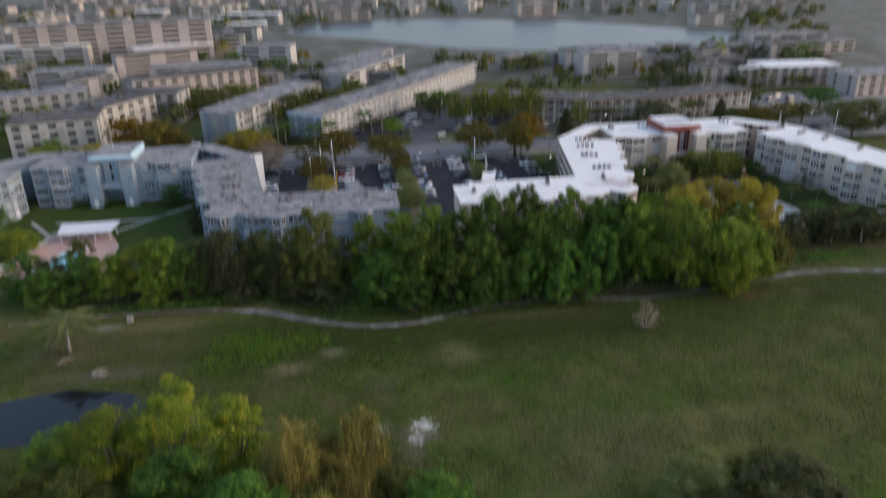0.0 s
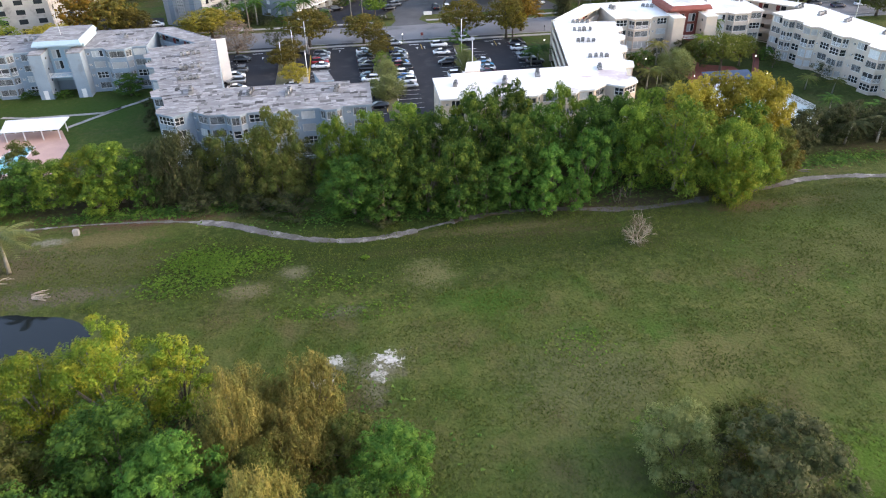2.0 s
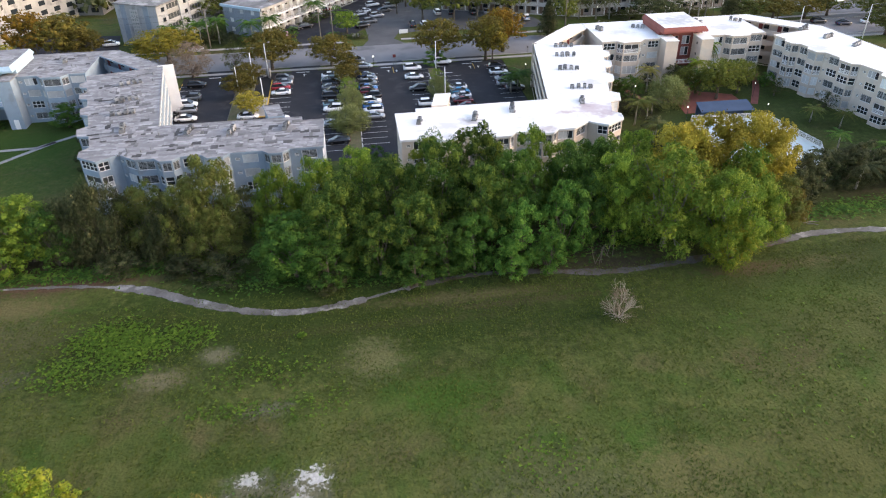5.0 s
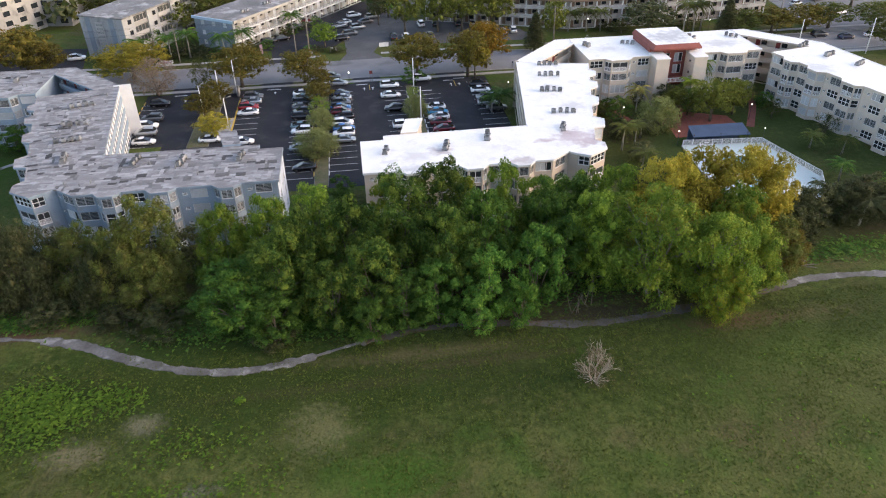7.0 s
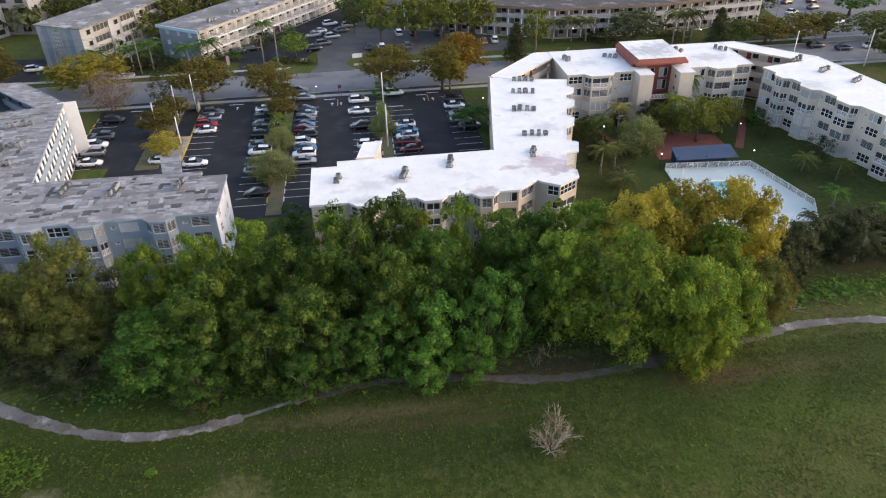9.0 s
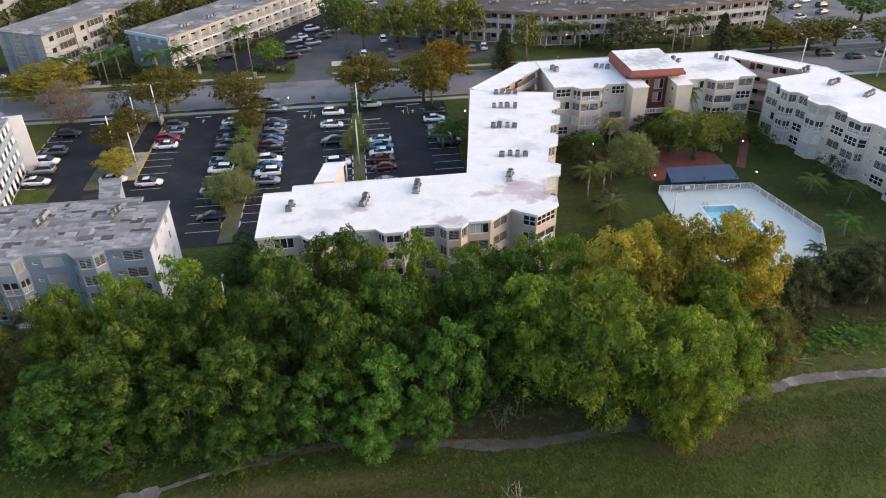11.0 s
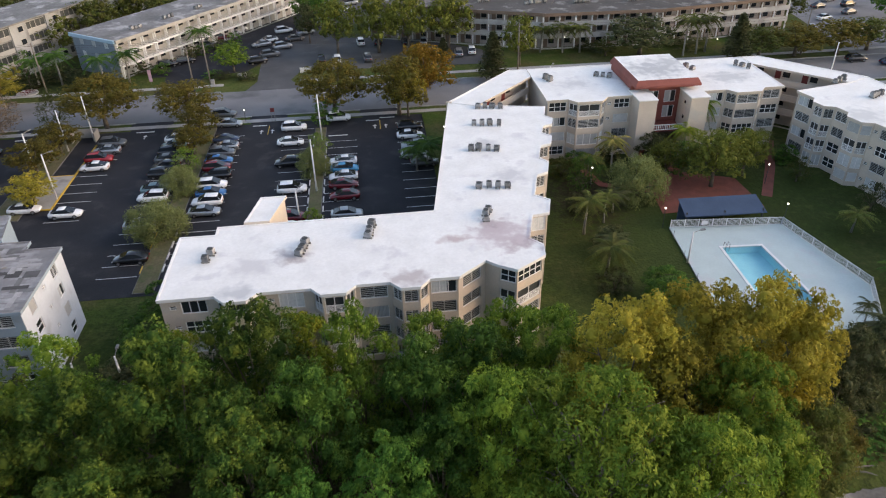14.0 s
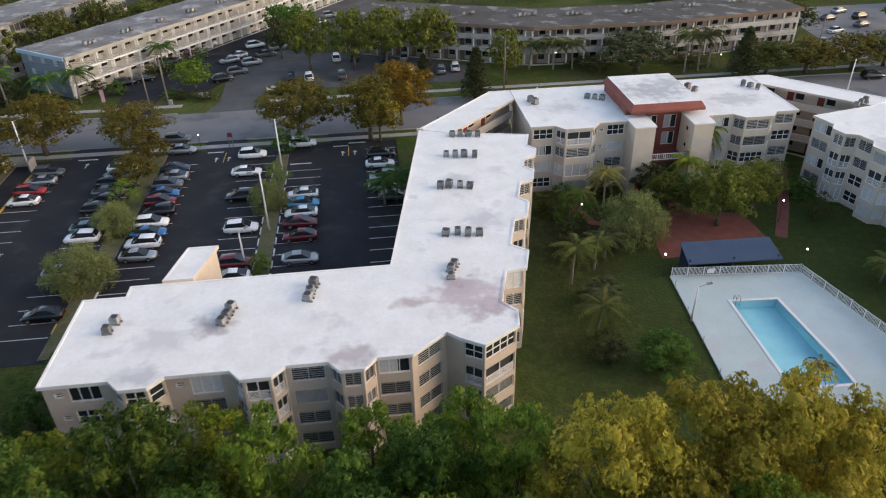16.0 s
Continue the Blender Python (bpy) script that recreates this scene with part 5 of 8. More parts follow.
def balcony_block(cx, cy, length, depth, storeys, turn, label, step=2.7):
    """A grey block with plain projecting bays and stacks of screened balconies between them, and a stair end with dark stripes."""
    building = thing("apartment_building", label, "apartment building", "apartment blocks beyond the street", (cx, cy, 0), radians(turn))
    top = storeys * step + 0.5
    s = Shape()
    s.box(0, 0.6, 0, length, depth - 1.2, top - 0.25)
    part("wall", s.mesh("wall", GREYWALL), building)
    s = Shape()
    s.box(0, -0.3, top - 0.25, length + 0.7, depth + 1.6, 0.3)
    part("roof", s.mesh("roof", OLD_MEMBRANE), building)
    for y in (-3.6, 3.9):
        s = Shape()
        s.box(-length / 2 - 0.06, y, 0, 0.14, 1.6, top - 0.3)
        part("wall_stripe", s.mesh("wall_stripe", BLUEWALL), building)
    s = Shape()
    lattice(s, [-1.2, -1.05, -0.4, -0.25, 0.25, 0.4, 1.05, 1.2], [q * 0.5 for q in range(20)], -0.06, 0.06)
    o = part("stair_screen", s.mesh("stair_screen", OFFWHITE), building, "pale pierced stair screen")
    o.location, o.rotation_euler = (-length / 2 - 0.16, 0.4, 0.4), (0, 0, radians(-90))
    front = -depth / 2
    x = -length / 2
    k = 0
    while x < length / 2 - 6:
        s = Shape()
        s.box(x + 2.2, front + 0.3, 0, 4.4, 1.8, top - 0.25)
        part("bay_wall", s.mesh("bay_wall", GREYWALL), building)
        for floor in range(storeys):
            pane, frame_mesh = far_window(1.3, 1.1, GLASS)
            o = part("window", pane, building)
            o.location = (x + 2.6, front - 0.6, floor * step + 1.1)
            part("window_frame", frame_mesh, o)
            z = floor * step
            s = Shape()
            s.box(0, 0.45, 0, 5.4, 1.4, 0.16)
            s.box(0, -0.2, 0.16, 5.4, 0.08, 0.75)
            o = part("balcony", s.mesh("balcony", OFFWHITE), building)
            o.location = (x + 7.1, front - 0.1, z + 0.05)
            s = Shape()
            lattice(s, [-2.7, -2.6, -1.4, -1.3, -0.05, 0.05, 1.3, 1.4, 2.6, 2.7], [0.9, 1.0, 2.45, 2.55], -0.04, 0.04)
            part("screen_frame", s.mesh("screen_frame", OFFWHITE), o).location = (0, -0.18, 0)
            s = Shape()
            s.box(0, 0, 0.9, 5.3, 0.03, 1.65)
            part("screen", s.mesh("screen", SCREEN), o).location = (0, -0.1, 0)
        x += 9.8
        k += 1
    return building


balcony_block(-30.6, 260.2, 57, 13, 4, 63.6, "grey four-storey block with screened balconies and projecting bays")

# ---- plants ----
def leaf_mesh(name, centres, normals, size, material, rng, droop=0.3, slim=0.55):
    """One mesh of many small leaf blades: a pointed blade at each centre, facing roughly its normal."""
    n = len(centres)
    nrm = normals + rng.normal(0, 0.28, (n, 3))
    nrm /= np.linalg.norm(nrm, axis=1, keepdims=True) + 1e-9
    along = rng.normal(0, 1, (n, 3))
    along[:, 2] -= droop * 2
    along -= (along * nrm).sum(1, keepdims=True) * nrm
    along /= np.linalg.norm(along, axis=1, keepdims=True) + 1e-9
    across = np.cross(nrm, along)
    length = (size * rng.uniform(0.6, 1.3, n))[:, None]
    v = np.empty((n, 3, 3))
    v[:, 0] = centres - along * length * 0.4 + across * length * slim * 0.5
    v[:, 1] = centres + along * length * 0.6
    v[:, 2] = centres - along * length * 0.4 - across * length * slim * 0.5
    m = bpy.data.meshes.new(name)
    m.vertices.add(3 * n), m.loops.add(3 * n), m.polygons.add(n)
    m.vertices.foreach_set("co", v.ravel())
    m.loops.foreach_set("vertex_index", np.arange(3 * n, dtype=np.int32))
    m.polygons.foreach_set("loop_start", np.arange(0, 3 * n, 3, dtype=np.int32))
    m.update(calc_edges=True)
    m.materials.append(material)
    return m


def lobe_places(rng, radius, low, high, lobes, flat_z):
    """Middles and sizes of the leafy lobes that make up a dome-shaped crown."""
    out = []
    for i in range(lobes):
        a = 2.39996 * i + rng.uniform(-0.5, 0.5)
        u = (i + 0.5) / lobes
        size = radius * rng.uniform(0.14, 0.27) * (1.0 - 0.15 * u)
        spread = math.sqrt(max(0.06, 1 - (max(0.0, u - 0.22) / 0.8) ** 3.2)) * (0.72 + 0.28 * min(1, u / 0.22))
        r = radius * spread * (rng.uniform(0.74, 1.04) if i % 3 else rng.uniform(0.2, 0.75)) - size * 0.5
        z = low + (high - low) * u + rng.uniform(-0.5, 0.5) - size * flat_z * 0.8
        out.append((np.array([max(r, 0.0) * math.cos(a), max(r, 0.0) * math.sin(a), z]), size))
    return out


def ball_faces():
    """A twenty-sided ball cut once: 42 corners and 80 faces."""
    bm = bmesh.new()
    bmesh.ops.create_icosphere(bm, subdivisions=2, radius=1.0)
    v = np.array([p.co[:] for p in bm.verts])
    f = np.array([[q.index for q in p.verts] for p in bm.faces])
    bm.free()
    return v, f


BALL = ball_faces()


def crown_mesh(rng, lobes, leaf, tufts, per_tuft, weep, flat_z, slim, core, material):
    """Each lobe is a dense inner mass covered with puffs, and each puff is a spray of small pointed leaves."""
    verts, faces, total = [], [], 0
    centres, normals = [], []
    for mid, size in lobes:
        k = max(4, int(tufts * (0.6 + 0.4 * size / 1.1) * rng.uniform(0.85, 1.15)))
        j = np.arange(k) + rng.uniform(0, 1)
        z = 1 - 1.5 * (j / k)
        ring = np.sqrt(np.maximum(0, 1 - z * z))
        d = np.column_stack([ring * np.cos(j * 2.39996), ring * np.sin(j * 2.39996), z]) + rng.normal(0, 0.13, (k, 3))
        d /= np.linalg.norm(d, axis=1, keepdims=True)
        puff = size * rng.uniform(0.3, 0.62, (k, 1))
        t = d * (size - puff * rng.uniform(0.0, 0.6, (k, 1)))
        d, t, puff = np.repeat(d, per_tuft, 0), np.repeat(t, per_tuft, 0), np.repeat(puff, per_tuft, 0)
        e = rng.normal(0, 1, d.shape) + d * 0.9 + np.array([0, 0, 0.5])
        e /= np.linalg.norm(e, axis=1, keepdims=True)
        p = t + e * puff * rng.uniform(0.7, 1.12, (len(e), 1))
        if weep:
            p[:, 2] -= weep * size * rng.uniform(0, 1, len(p)) ** 2 * 1.6
        centres.append(mid + p * np.array([1, 1, flat_z]))
        normals.append(e * 0.75 + d * 0.45)
        if core:
            v, f = BALL
            lump = core * size * (1 + rng.normal(0, 0.1, (len(v), 1)))
            verts.append(mid + v * lump * np.array([1, 1, flat_z]) - np.array([0, 0, 0.08 * size]))
            faces.append(f + total)
            total += len(v)
    c, n = np.concatenate(centres), np.concatenate(normals)
    count = len(c)
    n = n + rng.normal(0, 0.62, n.shape)
    n /= np.linalg.norm(n, axis=1, keepdims=True) + 1e-9
    along = rng.normal(0, 1, n.shape)
    along[:, 2] -= 1.0 + 1.5 * weep
    along -= (along * n).sum(1, keepdims=True) * n
    along /= np.linalg.norm(along, axis=1, keepdims=True) + 1e-9
    across = np.cross(n, along)
    length = (leaf * rng.uniform(0.6, 1.35, count))[:, None]
    v = np.empty((count, 3, 3))
    stretch = np.array([1, 1, flat_z])
    v[:, 0] = c + (-along * 0.4 + across * slim * 0.5) * length * stretch
    v[:, 1] = c + along * 0.6 * length * stretch
    v[:, 2] = c + (-along * 0.4 - across * slim * 0.5) * length * stretch
    verts.append(v.reshape(-1, 3))
    faces.append(np.arange(3 * count).reshape(-1, 3) + total)
    v, f = np.concatenate(verts), np.concatenate(faces).astype(np.int32)
    m = bpy.data.meshes.new("crown")
    m.vertices.add(len(v)), m.loops.add(f.size), m.polygons.add(len(f))
    m.vertices.foreach_set("co", v.ravel())
    m.loops.foreach_set("vertex_index", f.ravel())
    m.polygons.foreach_set("loop_start", np.arange(0, f.size, 3, dtype=np.int32))
    m.update(calc_edges=True)
    m.materials.append(material)
    return m


def wood_mesh(rng, height, base, middles, trunks=1, limbs=14, bark=None):
    s = Shape()
    fork = Vector((0, 0, base))
    for k in range(trunks):
        a = rng.uniform(0, 6.28)
        foot = Vector((0.5 * k * math.cos(a), 0.5 * k * math.sin(a), -0.1))
        r = 0.028 * height / (1 + 0.35 * (trunks - 1))
        s.limb([foot, foot * 0.6 + fork * 0.5, fork], [r * 1.35, r, r * 0.8], 8)
    order = sorted(range(len(middles)), key=lambda i: rng.uniform())[:limbs]
    for i in order:
        mid, size = middles[i]
        end = Vector(mid)
        start = fork * rng.uniform(0.75, 1.0)
        bend = start.lerp(end, 0.5) + Vector((rng.uniform(-0.4, 0.4), rng.uniform(-0.4, 0.4), rng.uniform(0.2, 0.9)))
        r = (0.015 if limbs > 20 else 0.011) * height
        s.limb([start, bend, end], [r, r * 0.6, r * 0.22], 5)
        for _ in range(2):
            tip = end + Vector(rng.normal(0, size * 0.7, 3))
            s.tube(bend.lerp(end, 0.6), tip, r * 0.3, r * 0.08, 4)
    return s.mesh("trunk", bark or BARK, smooth=True)


tree_cache = {}


def tree_meshes(kind, variant, tone, leaf, lobes, tufts, per_tuft, weep, low, flat_z, core, slim=0.55):
    """Meshes of a tree ten metres high with a crown five metres in radius."""
    key = (kind, variant, tone)
    if key not in tree_cache:
        rng = np.random.default_rng(abs(sum(map(ord, kind)) * 31 + variant))
        places = lobe_places(rng, 5.0, low, 9.8, lobes, flat_z)
        wood = wood_mesh(rng, 10, max(1.2, low * 0.75), places, 3 if kind == "weeping" else 1, 26 if kind == "spreading" else 10, LIMB_BARK if kind == "spreading" else None)
        tree_cache[key] = wood, crown_mesh(rng, places, leaf, tufts, per_tuft, weep, flat_z, slim, core, LEAF[tone])
    return tree_cache[key]


KINDS = {  # leaf, lobes, puffs a lobe, leaves a puff, weep, low, flattening, inner mass
    "broad": (0.285, 60, 18, 16, 0.1, 1.6, 0.68, 0.5),
    "spreading": (0.3, 52, 22, 21, 0.55, 2.0, 0.72, 0.0, 0.4),
    "weeping": (0.27, 58, 19, 16, 0.8, 1.4, 0.75, 0.55),
    "feathery": (0.36, 64, 18, 16, 0.9, 1.2, 1.25, 0.3, 0.28),
    "round": (0.34, 54, 12, 14, 0.0, 4.2, 0.95, 0.42),
    "airy": (0.32, 26, 12, 14, 0.3, 2.4, 0.9, 0.0),
    "shrub": (0.4, 26, 14, 12, 0.1, 0.8, 0.9, 0.55),
    "far": (1.0, 18, 6, 6, 0.0, 1.6, 0.8, 0.0),
    "bare": (0.27, 60, 14, 11, 0.1, 2.0, 0.9, 0.0),
}
TREE_LABEL = {
    "green": "leafy mid-green tree", "bright": "leafy bright green tree", "dark": "dense dark green tree", "yellow": "golden-green tree", "lime": "yellow-green tree", "soft": "soft yellow-green drooping tree", "fresh": "leafy fresh green tree", "moss": "moss-green broad-crowned tree",
    "olive": "olive-green tree", "grey": "soft grey-green tree", "mottled": "dark tree with golden tips", "orange": "tree with orange foliage", "bronze": "bronze-green umbrella-shaped tree", "tan": "tan-green feathery tree", "dry": "bare brown twiggy tree",
}


def tree(kind, tone, x, y, height, radius, variant=0, where="", group="", z=0.0, name="tree"):
    leaf, lobes, tufts, per_tuft, *rest = KINDS[kind]
    if y > 222 and kind != "far":  # far from the path: fewer, larger leaves
        kind, leaf, tufts, per_tuft = kind + "_coarse", leaf * 1.5, tufts // 1.6, int(per_tuft // 1.7)
    elif radius < 4.2 and kind in ("broad", "round"):
        kind, leaf, lobes = kind + "_small", leaf * 1.15, int(lobes * 0.72)
    wood, crown = tree_meshes(kind, variant, tone, leaf, lobes, tufts, per_tuft, *rest)
    t = thing(name, f"{TREE_LABEL[tone]} {where}".strip(), "shrub" if name == "shrub" else "tree", group, (x, y, z), (x * 7.3 + y * 3.1) % 6.28)
    t.scale = (radius / 5, radius / 5, height / 10)
    part("trunk", wood, t)
    part("crown", crown, t)
    return t


BAND = [  # kind, tone, x, y, height, radius
    # the tall middle of the belt
    ("broad", "mottled", 25.0, 121.5, 17.2, 5.2), ("broad", "mottled", 31.6, 125.0, 17.0, 5.0), ("broad", "mottled", 18.0, 120.5, 15.0, 4.6), ("broad", "bright", 40.5, 123.4, 16.6, 3.7), ("broad", "green", 36.6, 119.0, 15.2, 4.2), ("broad", "green", 45.6, 121.0, 14.6, 4.3), ("broad", "bright", 14.0, 127.4, 13.6, 3.8), ("weeping", "soft", 7.6, 124.8, 13.6, 4.8), ("broad", "mottled", 11.6, 119.8, 14.0, 4.2), ("broad", "green", 51.0, 124.0, 13.8, 4.2),
    # its front row, stepping down to the path
    ("broad", "fresh", 3.4, 113.8, 10.0, 5.6), ("broad", "mottled", 9.2, 115.2, 13.6, 4.8), ("broad", "mottled", 21.2, 113.4, 12.6, 4.2), ("broad", "mottled", 31.6, 116.4, 14.6, 4.4), ("broad", "fresh", 29.2, 111.6, 9.4, 3.5), ("broad", "fresh", 36.2, 111.2, 10.8, 3.4), ("broad", "fresh", 42.4, 112.4, 13.0, 3.9), ("broad", "fresh", 39.6, 109.0, 7.0, 2.6), ("broad", "green", 25.2, 110.6, 8.6, 3.2), ("broad", "mottled", 15.6, 112.2, 10.4, 3.9), ("broad", "green", 8.4, 110.8, 7.6, 3.6), ("broad", "fresh", 34.0, 108.4, 6.6, 2.8), ("broad", "green", 46.6, 115.2, 12.0, 3.4), ("broad", "green", 20.4, 108.8, 6.6, 2.8), ("weeping", "soft", 1.2, 123.6, 13.4, 4.4),
    # the big spreading tree and its golden neighbours
    ("spreading", "soft", 58.6, 113.2, 16.4, 7.8), ("broad", "bright", 51.6, 116.0, 15.4, 4.3), ("spreading", "soft", 66.0, 110.4, 13.6, 5.8), ("weeping", "soft", 71.6, 111.6, 11.8, 4.8), ("weeping", "lime", 65.6, 106.8, 8.4, 3.6), ("weeping", "olive", 77.6, 114.8, 9.6, 3.6), ("broad", "yellow", 63.4, 121.0, 17.0, 5.8), ("broad", "yellow", 69.6, 121.6, 17.4, 6.0), ("broad", "yellow", 76.0, 121.4, 17.0, 5.6), ("broad", "soft", 71.6, 116.4, 14.0, 4.4), ("broad", "yellow", 79.4, 122.0, 15.0, 4.2), ("broad", "bright", 57.4, 124.6, 14.4, 4.0), ("weeping", "bronze", 80.8, 116.8, 6.0, 3.0),
    # small trees close to the blocks
    ("broad", "lime", 23.6, 128.6, 12.0, 3.6), ("broad", "lime", 35.4, 129.6, 12.0, 3.6), ("broad", "bright", 29.6, 130.0, 10.0, 3.0), ("broad", "bright", 46.8, 128.8, 11.4, 3.5), ("broad", "bright", 50.6, 127.6, 10.8, 3.0), ("broad", "bright", 54.4, 129.4, 11.6, 3.2),
    # westward
    ("broad", "olive", -8.6, 123.4, 15.8, 4.7), ("weeping", "olive", -11.8, 121.6, 12.6, 4.6), ("weeping", "olive", -8.4, 119.8, 8.6, 4.2), ("feathery", "dark", -15.2, 121.0, 9.4, 3.8), ("feathery", "dark", -25.6, 124.0, 12.8, 5.4), ("weeping", "olive", -18.6, 124.5, 11.4, 4.8), ("feathery", "dark", -29.6, 125.0, 10.6, 4.2), ("broad", "bright", -36.0, 124.4, 11.6, 4.8), ("broad", "lime", -41.0, 126.0, 9.8, 4.6), ("broad", "green", -32.0, 122.6, 9.4, 3.8), ("broad", "bright", -46.0, 124.0, 9.0, 4.2), ("broad", "bright", -38.4, 120.6, 6.6, 3.4), ("broad", "green", -51.0, 124.4, 9.0, 4.2), ("broad", "olive", -54.0, 132.5, 9.0, 3.6), ("broad", "green", -62.0, 127.0, 9.0, 4.7), ("broad", "green", -57.0, 122.4, 7.6, 4.4),
    ("shrub", "dark", 8.0, 110.4, 2.6, 3.0), ("shrub", "dark", -7.0, 115.5, 3.6, 4.0), ("shrub", "dark", -12.0, 117.6, 3.2, 4.0), ("shrub", "dark", -22.0, 119.4, 3.0, 3.6), ("shrub", "dark", -56.5, 127.0, 8.0, 5.0), ("shrub", "dark", -32.0, 128.6, 8.0, 4.6), ("shrub", "dark", -22.0, 129.6, 8.0, 4.2), ("shrub", "dark", -4.0, 129.0, 7.5, 4.0), ("shrub", "dark", 8.0, 130.0, 7.0, 3.6), ("shrub", "dark", 44.0, 128.0, 6.0, 3.4), ("shrub", "dark", 18.4, 131.4, 6.0, 3.4),
    ("shrub", "dark", 84.0, 120.5, 7.4, 3.6), ("weeping", "dark", 88.0, 125.0, 7.6, 3.6), ("shrub", "dark", 92.4, 127.2, 7.2, 3.6), ("weeping", "dark", 96.6, 126.5, 7.4, 3.6), ("shrub", "dark", 101.4, 127.8, 7.6, 3.8), ("weeping", "dark", 106.0, 127.0, 7.4, 3.8), ("shrub", "dark", 111.0, 128.0, 7.8, 4.0), ("shrub", "dark", 117.0, 128.0, 7.6, 4.4), ("shrub", "dark", 123.0, 128.0, 7.6, 4.4),
]
for i, (kind, tone, x, y, h, r) in enumerate(BAND):
    tree(kind, tone, x, y, h, r, i % 3 if kind in ("broad", "shrub") else i % 2, "in the tree belt beside the path", "trees of the belt", ground_height(x, y))
FRONT = [
    ("spreading", "lime", -23.4, 69.6, 14.4, 6.2), ("spreading", "lime", -30.0, 67.8, 13.4, 5.4), ("broad", "lime", -16.8, 71.4, 11.0, 4.0), ("feathery", "tan", -9.6, 61.2, 14.0, 4.2), ("feathery", "tan", -2.4, 66.0, 11.4, 4.2), ("feathery", "tan", -9.0, 67.4, 9.6, 4.0), ("feathery", "olive", -6.4, 55.6, 9.6, 4.0), ("feathery", "tan", -4.0, 60.4, 9.4, 3.8),
    ("broad", "fresh", 5.8, 58.4, 7.2, 4.4), ("broad", "fresh", -14.2, 55.4, 12.4, 5.0), ("feathery", "tan", -6.0, 51.0, 13.2, 3.6), ("broad", "green", -21.0, 60.6, 12.4, 5.4), ("weeping", "olive", -31.0, 59.0, 11.4, 5.8), ("weeping", "olive", -38.0, 64.0, 9.2, 5.4), ("broad", "green", -26.0, 52.0, 11.0, 5.6), ("broad", "green", 0.6, 51.0, 8.4, 4.8), ("broad", "bright", -37.0, 72.0, 8.4, 4.6), ("broad", "green", -17.0, 46.0, 9.4, 5.4), ("weeping", "olive", 1.6, 61.6, 6.6, 3.4), ("broad", "green", -36.0, 54.0, 9.4, 5.4),
]
for i, (kind, tone, x, y, h, r) in enumerate(FRONT):
    tree(kind, tone, x, y, h, r, i % 3 if kind == "broad" else i % 2, "in a thicket by the pond", "trees of the thicket")
tree("broad", "dark", 41.4, 49.6, 11.4, 6.6, 1, "standing alone on the grass")
tree("weeping", "grey", 34.6, 56.0, 8.4, 4.4, 1, "beside the lone dark tree", name="shrub")
tree("weeping", "olive", 41.6, 56.0, 8.0, 4.2, 0, "beside the lone dark tree", name="shrub")
tree("airy", "olive", 35.0, 53.0, 5.6, 4.2, 0, "beside the lone dark tree", name="shrub")
